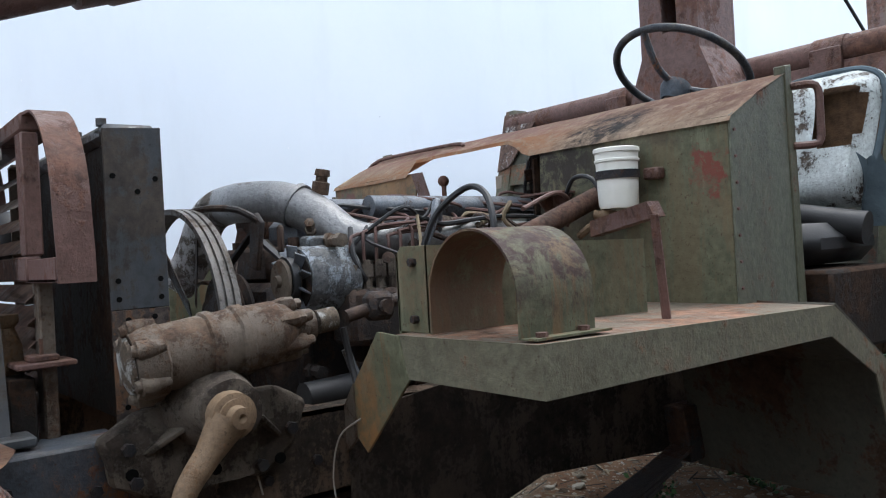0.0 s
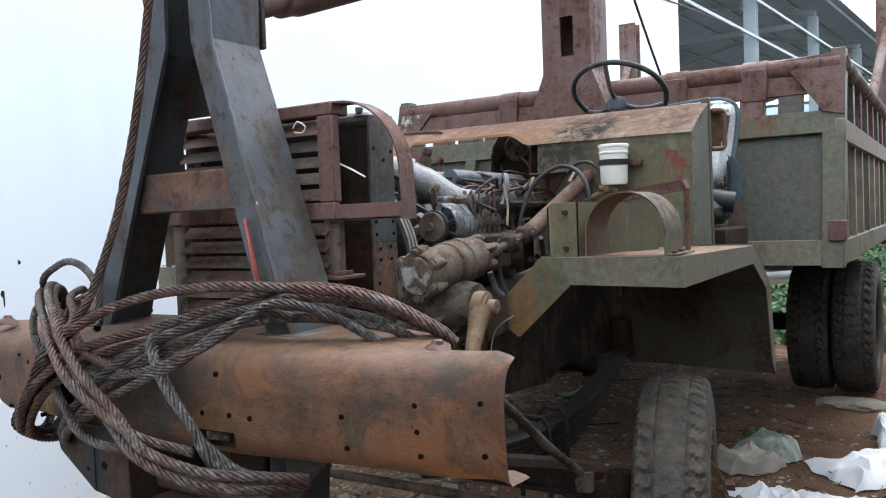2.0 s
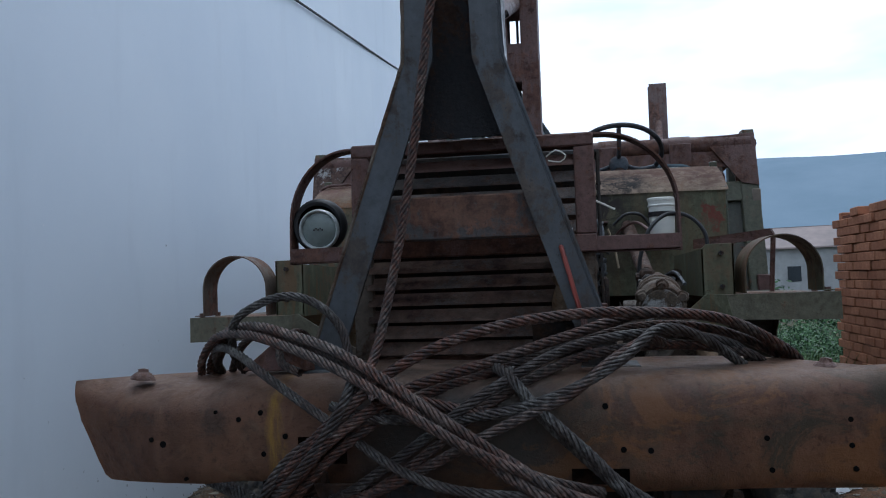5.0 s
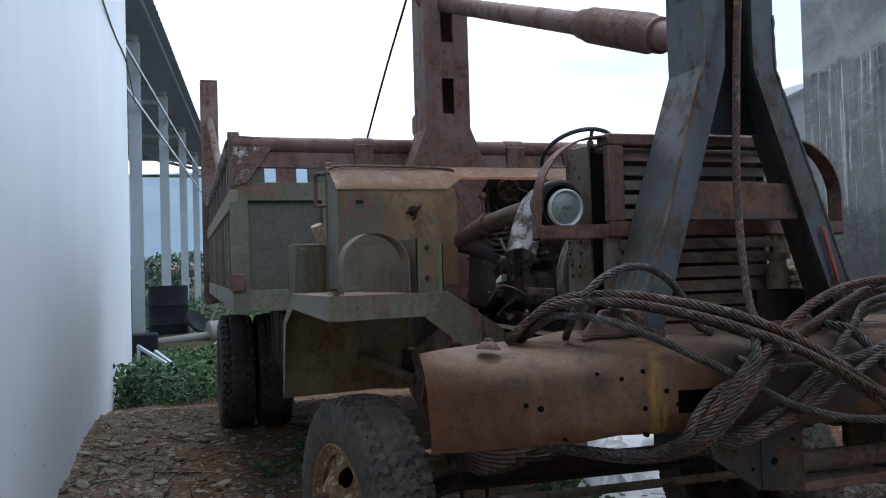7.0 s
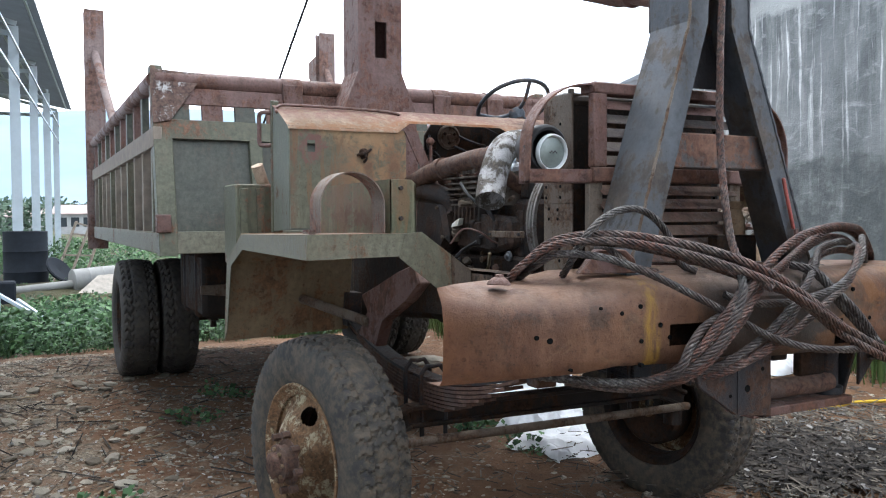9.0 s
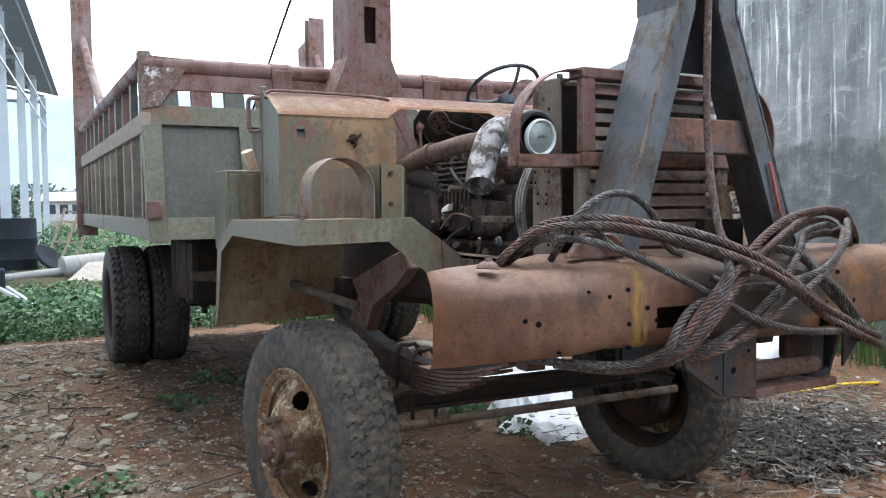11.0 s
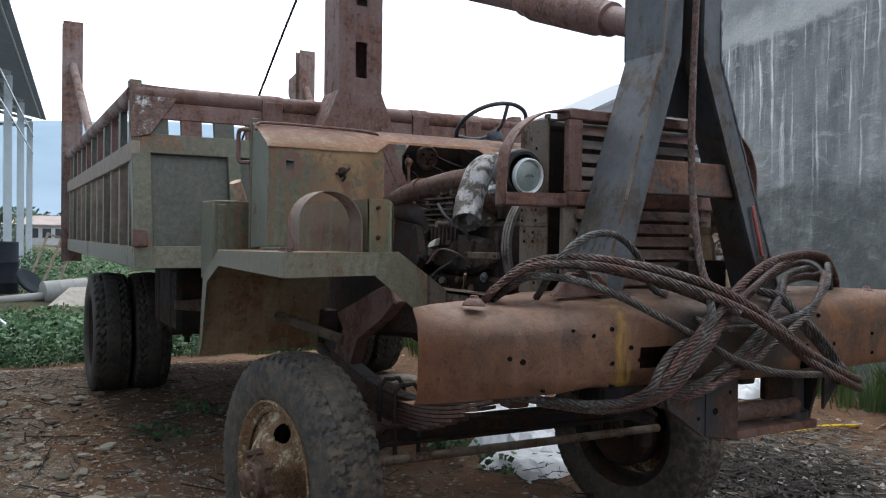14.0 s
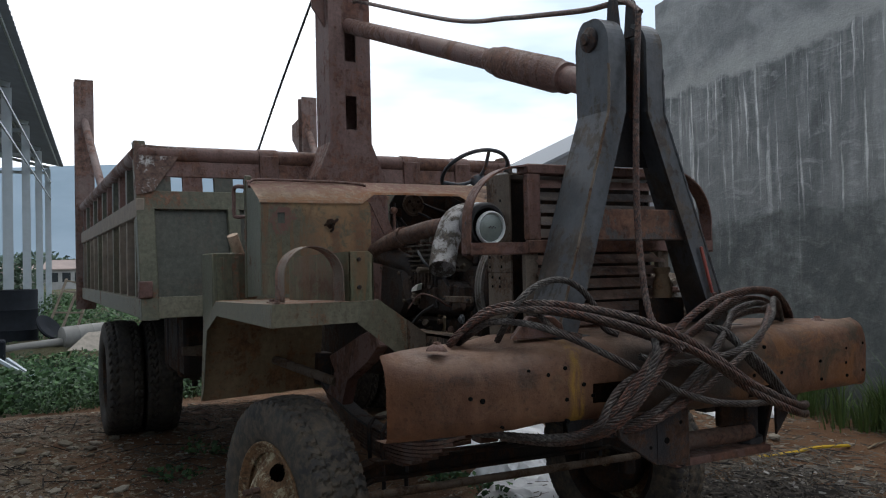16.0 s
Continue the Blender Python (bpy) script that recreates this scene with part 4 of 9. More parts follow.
    prism(bm, [(-0.545, 0.10, 1.036), (-0.37, 0.07, 1.036), (-0.375, 0.075, 1.075), (-0.40, 0.085, 1.10), (-0.47, 0.12, 1.10)], (0.02, 0.05, 0), 0.003)
    part("foot_gusset", bm, BROWN, truck, "rusty gusset at the foot of the leg", smooth=False)
    bm = bmesh.new()
    bar(bm, (0.272, 0.093, 1.15), (0.232, 0.100, 1.31), 0.012, 0.010)
    part("painted_rod", bm, RED_PAINT, truck, "rod with scraped orange-red paint")
    bm = bmesh.new()
    tube(bm, [(0.276, 0.088, 1.15), (0.282, 0.086, 1.10), (0.288, 0.082, 1.06)], 0.008, 6)
    part("chain_end", bm, BROWN, truck)


a_frame()


def boom_and_mast():
    a, b = Vector((-0.008, 0.30, 1.885)), Vector((-0.03, 2.75, 2.765))
    d = b - a
    bm = bmesh.new()
    cyl(bm, a + d * 0.02, a + d * 0.12, 0.048, 20)
    cyl(bm, a + d * 0.30, b, 0.046, 20)
    arm = part("boom_tube", bm, BROWN, truck, "long rusted tubular boom")
    bm = bmesh.new()
    n = d.normalized()
    lathe(bm, a, n, [(d.length * t, r) for t, r in ((0.085, 0.048), (0.087, 0.060), (0.115, 0.062), (0.118, 0.068), (0.272, 0.068), (0.286, 0.060), (0.30, 0.058), (0.315, 0.046))], 24)
    part("boom_sleeve", bm, BROWN, arm)
    bm = bmesh.new()
    box(bm, (-0.10, 0.325, 1.77), (0.10, 0.345, 2.02), 0.004)
    part("boom_flange", bm, STEEL_DARK, truck)
    bm = bmesh.new()
    for t in (0.255, 0.265, 0.275):
        c = a + d * t
        cyl(bm, c + Vector((0.05, 0, 0.0)), c + Vector((0.085, 0, 0.012)), 0.012, 8)
    part("sleeve_bolts", bm, STEEL_DARK, arm)
    # mast: a slotted box column that flares at its foot
    x0, x1, y0, y1 = -0.165, 0.105, 2.71, 2.95
    sx0, sx1 = -0.062, 0.010
    primer = worn_metal("mast_primer", (0.15, 0.092, 0.08), (0.115, 0.06, 0.048), 0.4, 0.6, 2.5, dust=(0.2, 0.15, 0.125))
    levels = [(0.95, 0.10), (1.62, 0.10), (1.82, 0.085), (2.03, 0.0), (2.112, 0.0), (2.318, 0.0), (2.53, 0.0), (2.73, 0.0), (2.93, 0.0), (3.11, 0.0), (3.50, 0.0)]
    mast = None
    for y, t in ((y0, 0.012), (y1, -0.012)):
        bm = bmesh.new()
        rows = [[bm.verts.new((x, y, z)) for x in (x0 - w, sx0, sx1, x1 + w)] for z, w in levels]
        for j in range(len(rows) - 1):
            for k in range(3):
                if k == 1 and j in (4, 6, 8):
                    continue
                bm.faces.new((rows[j][k], rows[j][k + 1], rows[j + 1][k + 1], rows[j + 1][k]))
        thicken(bm, (0, t, 0))
        if mast is None:
            mast = part("hoist_mast", bm, primer, truck, "red-brown slotted box mast", smooth=False)
        else:
            part("mast_back", bm, primer, mast, smooth=False)
    for x, s in ((x0, -1), (x1, 1)):
        bm = bmesh.new()
        rows = [[bm.verts.new((x + s * w, y, z)) for y in (y0 + 0.013, y1 - 0.013)] for z, w in levels]
        for a_, b_ in zip(rows, rows[1:]):
            bm.faces.new((a_[0], a_[1], b_[1], b_[0]))
        thicken(bm, (-s * 0.012, 0, 0))
        part("mast_side", bm, primer, mast, smooth=False)
    bm = bmesh.new()
    prism(bm, [(x0 - 0.004, y0 + 0.05, 2.74), (x0 - 0.085, y0 + 0.05, 2.86), (x0 - 0.085, y0 + 0.05, 3.3), (x0 - 0.004, y0 + 0.05, 3.3)], (0, 0.02, 0), 0.003)
    part("mast_head", bm, BROWN, mast, smooth=False)


boom_and_mast()


def radiator_and_grille():
    for s in (1, -1):
        bm = bmesh.new()
        x = s * 0.338
        yf = 0.47 if s > 0 else 0.425
        prism(bm, [(x, yf, 1.235), (x, 0.58, 1.235), (x, 0.58, 1.58), (x, yf, 1.575)], (-s * 0.008, 0, 0), 0.001)
        prism(bm, [(x, yf, 1.58), (x, 0.58, 1.585), (x - s * 0.05, 0.58, 1.588), (x - s * 0.05, yf, 1.583)], (0, 0, -0.006))
        plate = part("radiator_side", bm, SLATE if s > 0 else CAST, truck, "blue-grey drilled radiator side plate" if s > 0 else "dusty grey-brown drilled radiator side plate", smooth=False)
        bm = bmesh.new()
        prism(bm, [(x, yf, 0.99), (x, 0.58, 0.99), (x, 0.58, 1.234), (x, yf, 1.234)], (-s * 0.008, 0, 0), 0.001)
        low = part("radiator_side_foot", bm, worn_metal("orange_rust_plate", (0.17, 0.085, 0.042), (0.065, 0.055, 0.052), 0.48, 0.7, 5, dust=(0.10, 0.08, 0.065)) if s > 0 else CAST, truck, "rusted drilled plate", smooth=False)
        for y, z in ((0.485, 1.49), (0.565, 1.485), (0.53, 1.46), (0.485, 1.29), (0.565, 1.29), (0.485, 1.255), (0.565, 1.255), (0.50, 1.215), (0.55, 1.218), (0.50, 1.185), (0.55, 1.185), (0.49, 1.12), (0.49, 1.09), (0.49, 1.05)):
            bm = bmesh.new()
            cyl(bm, (x + s * 0.0015, y, z), (x - s * 0.01, y, z), 0.0055, 8)
            part("bolt_hole", bm, DARK_HOLE, plate if z > 1.234 else low, smooth=False)
    # Core coloured near-black for the shade behind the grille.
    bm = bmesh.new()
    box(bm, (-0.32, 0.485, 1.02), (0.32, 0.565, 1.56), 0.005)
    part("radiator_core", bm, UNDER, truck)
    bm = bmesh.new()
    box(bm, (-0.33, 0.47, 1.555), (0.33, 0.58, 1.592), 0.012)
    for x in (-0.3, -0.1, 0.12, 0.3):
        cyl(bm, (x, 0.48, 1.59), (x, 0.48, 1.604), 0.011, 6)
    part("radiator_top_tank", bm, SLATE, truck)
    # louvred grille shell
    gy = 0.345
    for x in (-0.295, 0.295):
        bm = bmesh.new()
        box(bm, (x - 0.026, gy - 0.012, 1.346), (x + 0.026, gy + 0.018, 1.571), 0.003)
        part("grille_upright", bm, BROWN, truck)
        bm = bmesh.new()
        box(bm, (x - 0.03, gy + 0.005, 0.99), (x + 0.022, gy + 0.03, 1.32), 0.003)
        part("grille_lower_upright", bm, CAST, truck)
    bm = bmesh.new()
    box(bm, (-0.32, gy - 0.012, 1.572), (0.32, gy + 0.06, 1.606), 0.004)
    part("grille_top_rail", bm, BROWN, truck)
    bm = bmesh.new()
    box(bm, (-0.32, gy - 0.014, 1.30), (0.32, gy + 0.012, 1.345), 0.003)
    part("grille_mid_rail", bm, BROWN, truck)
    dark = worn_metal("sooty_grille", (0.056, 0.046, 0.043), (0.080, 0.048, 0.040), 0.5, 0.65, 4.0)

    def slat(z, tilt, mat, w=0.285):
        bm = bmesh.new()
        prism(bm, [(-w, gy - 0.012, z), (w, gy - 0.012, z), (w, gy + 0.022, z + tilt), (-w, gy + 0.022, z + tilt)], (0, 0.003, 0.004))
        part("louvre_slat", bm, mat, truck, smooth=False)

    for k in range(5):
        slat(1.352 + k * 0.043, 0.028, BROWN if k == 4 else dark)
    for k in range(6):
        slat(1.045 + k * 0.043, 0.028, dark, 0.285)
    bm = bmesh.new()
    box(bm, (-0.27, gy + 0.02, 0.99), (0.27, gy + 0.03, 1.04), 0.002)
    part("grille_apron", bm, BROWN, truck)
    bm = bmesh.new()
    box(bm, (0.27, 0.30, 1.145), (0.36, 0.40, 1.155), 0.002)
    box(bm, (0.29, 0.325, 1.155), (0.34, 0.375, 1.166), 0.002)
    cyl(bm, (0.315, 0.35, 1.166), (0.315, 0.35, 1.195), 0.004, 6)
    part("bonnet_catch", bm, BROWN, truck)
    # headlamp guards
    for s in (1, -1):
        bm = bmesh.new()
        gx, gd = (0.188, -0.005) if s > 0 else (0.18, 0.05)
        pts = [(s * 0.30, 0.335, 1.60)]
        for k in range(17):
            a = math.pi / 2 * k / 16
            pts.append((s * (0.335 + gx * math.sin(a)), 0.34 + gd * math.sin(a), 1.41 + 0.19 * math.cos(a)))
        pts.append((s * (0.337 + gx), 0.342 + gd, 1.345))
        pts.append((s * (0.337 + gx), 0.342 + gd, 1.295))
        strip(bm, pts, (0, 1, 0), 0.06, 0.005)
        g = part("lamp_guard", bm, BROWN, truck, "curved flat-bar headlamp guard")
        bm = bmesh.new()
        prism(bm, [(s * 0.29, 0.335, 1.297), (s * (0.337 + gx), 0.34 + gd, 1.297), (s * (0.337 + gx), 0.34 + gd, 1.338), (s * 0.29, 0.335, 1.338)], (0, 0.008, 0), 0.001)
        prism(bm, [(s * 0.29, 0.335, 1.297), (s * (0.337 + gx), 0.34 + gd, 1.297), (s * (0.337 + gx), 0.40 + gd, 1.297), (s * 0.29, 0.42, 1.297)], (0, 0, 0.005))
        part("guard_shelf", bm, BROWN, g, smooth=False)
    bm = bmesh.new()
    c = Vector((-0.433, 0.40, 1.390))
    ax = Vector((0.03, -1, -0.10)).normalized()
    lathe(bm, c - ax * 0.036 + Vector((-0.006, 0, 0.010)), ax, [(-0.10, 0.0), (-0.095, 0.035), (-0.06, 0.062), (-0.015, 0.074), (0.012, 0.076), (0.026, 0.073), (0.032, 0.067), (0.028, 0.058)], 36)
    lamp = part("headlamp_bowl", bm, BLACK, truck, "round headlamp with black rubber rim")
    bm = bmesh.new()
    lathe(bm, c - ax * 0.012, ax, [(0.012, 0.0575), (0.022, 0.0565), (0.026, 0.053), (0.022, 0.049), (0.012, 0.048)], 36)
    part("chrome_ring", bm, CHROME, lamp, "dull chrome rim ring")
    bm = bmesh.new()
    lathe(bm, c - ax * 0.012, ax, [(0.014, 0.050), (0.019, 0.036), (0.022, 0.02), (0.023, 0.0)], 36)
    part("lens", bm, LAMP_GLASS, lamp)
    bm = bmesh.new()
    for k in range(5):
        cyl(bm, c + ax * 0.0125 + Vector((0.006 * k - 0.012, 0, 0.004 * (k % 2))), c + ax * 0.0135 + Vector((0.006 * k - 0.012, 0, 0.004 * (k % 2))), 0.0028, 6)
    part("bulb_holder", bm, STEEL_DARK, lamp)
    bm = bmesh.new()
    tube(bm, [(0.20, 0.32, 1.545), (0.225, 0.31, 1.56), (0.25, 0.312, 1.545), (0.235, 0.315, 1.53), (0.205, 0.318, 1.535)], 0.0018, 6)
    part("loose_white_wire", bm, PLASTIC_WHITE, truck)
    bm = bmesh.new()
    tube(bm, [(0.283, 0.40, 1.451), (0.33, 0.40, 1.43), (0.371, 0.40, 1.409)], 0.0026, 6)
    part("loose_white_wire", bm, PLASTIC_WHITE, truck)
    # small filter bowl on a bracket in front of the grille
    bm = bmesh.new()
    lathe(bm, (0.235, 0.30, 1.13), (0, 0, 1), [(0, 0.0), (0.0, 0.036), (0.05, 0.034), (0.085, 0.022), (0.095, 0.03), (0.11, 0.03), (0.112, 0.0)], 16)
    part("filter_bowl", bm, CAST_TAN, truck, "tan metal filter bowl")
    bm = bmesh.new()
    box(bm, (0.15, 0.29, 1.0), (0.33, 0.335, 1.128), 0.003)
    part("bracket_plate", bm, UNDER, truck)


radiator_and_grille()


def chassis():
    for s in (1, -1):
        bm = bmesh.new()
        x = s * 0.43
        prism(bm, [(x, 0.34, 0.82), (x, 6.7, 0.80), (x, 6.7, 0.99), (x, 0.34, 1.0)], (-s * 0.012, 0, 0))
        prism(bm, [(x, 0.34, 1.0), (x, 6.7, 0.99), (x - s * 0.08, 6.7, 0.99), (x - s * 0.08, 0.34, 1.0)], (0, 0, -0.01))
        prism(bm, [(x, 0.34, 0.83), (x, 6.7, 0.81), (x - s * 0.08, 6.7, 0.81), (x - s * 0.08, 0.34, 0.83)], (0, 0, -0.01))
        rail = part("frame_rail", bm, RAIL, truck, "dusty rusted channel frame rail", smooth=False)
        bm = bmesh.new()
        box(bm, (min(s * 0.30, s * 0.435), 0.20, 0.90), (max(s * 0.30, s * 0.435), 0.46, 1.012), 0.006)
        part("frame_horn", bm, BLUE_STEEL, truck, "blue-grey front frame horn")
        bolts("frame_bolt", [(s * 0.436, y, z) for y, z in ((0.26, 0.955), (0.40, 0.93), (0.43, 0.97), (0.72, 0.88), (0.72, 0.92), (0.76, 0.95), (0.83, 0.90), (0.95, 0.93), (1.1, 0.93))], (s, 0, 0), 0.011, 0.010, STEEL_DARK, rail)
        # dark inner wheel-well sheet and a hanging bracket
        bm = bmesh.new()
        prism(bm, [(s * 0.455, 0.90, 0.98), (s * 0.455, 2.05, 1.12), (s * 0.455, 2.05, 0.70), (s * 0.455, 1.45, 0.74), (s * 0.455, 1.3, 0.70), (s * 0.455, 1.0, 0.72), (s * 0.455, 0.90, 0.78)], (-s * 0.006, 0, 0))
        if s > 0:
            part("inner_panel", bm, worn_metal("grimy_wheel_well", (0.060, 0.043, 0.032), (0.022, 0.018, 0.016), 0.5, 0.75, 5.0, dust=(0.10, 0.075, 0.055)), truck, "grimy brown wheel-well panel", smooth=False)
        else:
            bm.free()
            # Upper panel only, its shade put into the near-black colour.
            bm = bmesh.new()
            prism(bm, [(s * 0.455, 0.90, 1.0), (s * 0.455, 2.05, 1.12), (s * 0.455, 2.05, 0.80), (s * 0.455, 1.5, 0.80), (s * 0.455, 0.90, 0.83)], (-s * 0.006, 0, 0))
            part("inner_panel", bm, UNDER, truck, "wheel-well panel coloured near-black for its shade", smooth=False)
        # leaf spring: five leaves and two clamps
        leaves = None
        for k in range(8):
            bm = bmesh.new()
            half = 0.82 - 0.085 * k
            pts = []
            for j in range(15):
                u = -1 + 2 * j / 14
                pts.append((s * 0.50 - 0.035, 1.16 + half * u, 0.585 - 0.0145 * k + 0.155 * (half / 0.82 * u) ** 2))
            strip(bm, pts, (1, 0, 0), 0.07, 0.011)
            if leaves is None:
                leaves = part("leaf_spring", bm, STEEL_DARK, truck, "stacked rusty leaf spring")
            else:
                part("spring_leaf", bm, MANIFOLD if s < 0 else STEEL_DARK, leaves)
        for dy in (-0.07, 0.07):
            bm = bmesh.new()
            tube(bm, [(s * 0.50 - 0.05, 1.16 + dy, 0.36), (s * 0.50 - 0.05, 1.16 + dy, 0.60), (s * 0.50, 1.16 + dy, 0.625), (s * 0.50 + 0.05, 1.16 + dy, 0.60), (s * 0.50 + 0.05, 1.16 + dy, 0.36)], 0.009, 8)
            part("spring_clamp", bm, STEEL_DARK, leaves)
        for y0 in (0.36, 1.98):
            bm = bmesh.new()
            prism(bm, [(s * 0.46, y0 - 0.06, 0.84), (s * 0.46, y0 + 0.06, 0.84), (s * 0.46, y0 + 0.03, 0.68), (s * 0.46, y0 - 0.03, 0.68)], (s * 0.07, 0, 0), 0.004)
            part("spring_hanger", bm, STEEL_DARK, leaves, smooth=False)
    for y in (0.9, 2.3, 3.6, 5.0, 6.4):
        bm = bmesh.new()
        box(bm, (-0.42, y - 0.04, 0.84), (0.42, y + 0.04, 0.97), 0.004)
        part("cross_member", bm, UNDER, truck)
    # front axle
    bm = bmesh.new()
    for x0, x1, z0, z1 in ((-0.76, -0.60, 0.42, 0.475), (-0.60, 0.60, 0.475, 0.465), (0.60, 0.76, 0.465, 0.40)):
        bar(bm, (x0, 1.10, z0), (x1, 1.10, z1), 0.075, 0.018)
        bar(bm, (x0, 1.10, z0 - 0.032), (x1, 1.10, z1 - 0.032), 0.028, 0.06)
        bar(bm, (x0, 1.10, z0 - 0.066), (x1, 1.10, z1 - 0.066), 0.075, 0.016)
    for x in (-0.76, 0.76):
        cyl(bm, (x, 1.16, 0.24), (x, 1.16, 0.46), 0.042, 14)
        cyl(bm, (x, 1.22, 0.30), (x * 1.12, 1.28, 0.30), 0.05, 14)
    part("front_axle", bm, UNDER, truck)
    bm = bmesh.new()
    cyl(bm, (-0.74, 0.95, 0.385), (0.70, 1.0, 0.36), 0.017, 10)
    part("tie_rod", bm, CAST, truck)
    # drag link and steering arm
    bm = bmesh.new()
    tube(bm, [(0.665, 0.44, 0.86), (0.68, 0.55, 0.80), (0.695, 0.78, 0.63), (0.715, 0.97, 0.50)], 0.014, 10)
    lathe(bm, (0.717, 0.98, 0.45), (0, 0, 1), [(0, 0.0), (0, 0.028), (0.06, 0.03), (0.065, 0.0)], 12)
    part("drag_link", bm, GREASY, truck)
    bm = bmesh.new()
    tube(bm, [(0.42, 0.55, 0.60), (0.55, 0.8, 0.56), (0.75, 1.03, 0.50)], 0.03, 8)
    part("steering_arm", bm, UNDER, truck)
    # rear axle and drive shaft
    bm = bmesh.new()
    cyl(bm, (-0.95, 5.07, 0.44), (0.95, 5.07, 0.44), 0.065, 14)
    lathe(bm, (0, 5.07, 0.44), (0, 1, 0), [(-0.24, 0.03), (-0.16, 0.14), (0, 0.2), (0.14, 0.16), (0.2, 0.03)], 20)
    part("rear_axle", bm, UNDER, truck)
    bm = bmesh.new()
    cyl(bm, (0, 2.0, 0.72), (0, 4.85, 0.50), 0.045, 12)
    part("drive_shaft", bm, UNDER, truck)
    bm = bmesh.new()
    lathe(bm, (0.05, 1.75, 0.85), (0, 1, 0), [(0, 0.05), (0.02, 0.19), (0.18, 0.2), (0.3, 0.14), (0.55, 0.12), (0.6, 0.05)], 20)
    part("gearbox", bm, UNDER, truck)
    bm = bmesh.new()
    box(bm, (-0.62, 2.30, 0.66), (-0.47, 2.75, 0.84), 0.01)
    cyl(bm, (-0.60, 2.25, 0.74), (-0.30, 2.25, 0.74), 0.05, 12)
    part("air_tank_bracket", bm, UNDER, truck)
    bm = bmesh.new()
    box(bm, (-0.93, 3.35, 0.585), (-0.50, 4.15, 0.985), 0.03)
    tank = part("side_tank", bm, UNDER, truck, "oily dark tank slung under the bed")
    for y in (3.55, 3.95):
        bm = bmesh.new()
        box(bm, (-0.94, y - 0.025, 0.575), (-0.49, y + 0.025, 0.995), 0.02)
        part("tank_strap", bm, STEEL_DARK, tank)
    bm = bmesh.new()
    prism(bm, [(-0.95, 3.30, 0.74), (-0.76, 3.30, 0.72), (-0.76, 3.30, 0.80), (-0.95, 3.30, 0.79)], (0, 0.03, 0), 0.003)
    part("tank_bracket", bm, CAST, tank, "dusty grey steel bracket", smooth=False)
    bm = bmesh.new()
    lathe(bm, (-0.84, 3.5, 0.59), (0, 0, -1), [(0, 0.035), (0.03, 0.033), (0.035, 0.018), (0.07, 0.02), (0.075, 0.0)], 12)
    part("drain_plug", bm, UNDER, tank)


chassis()


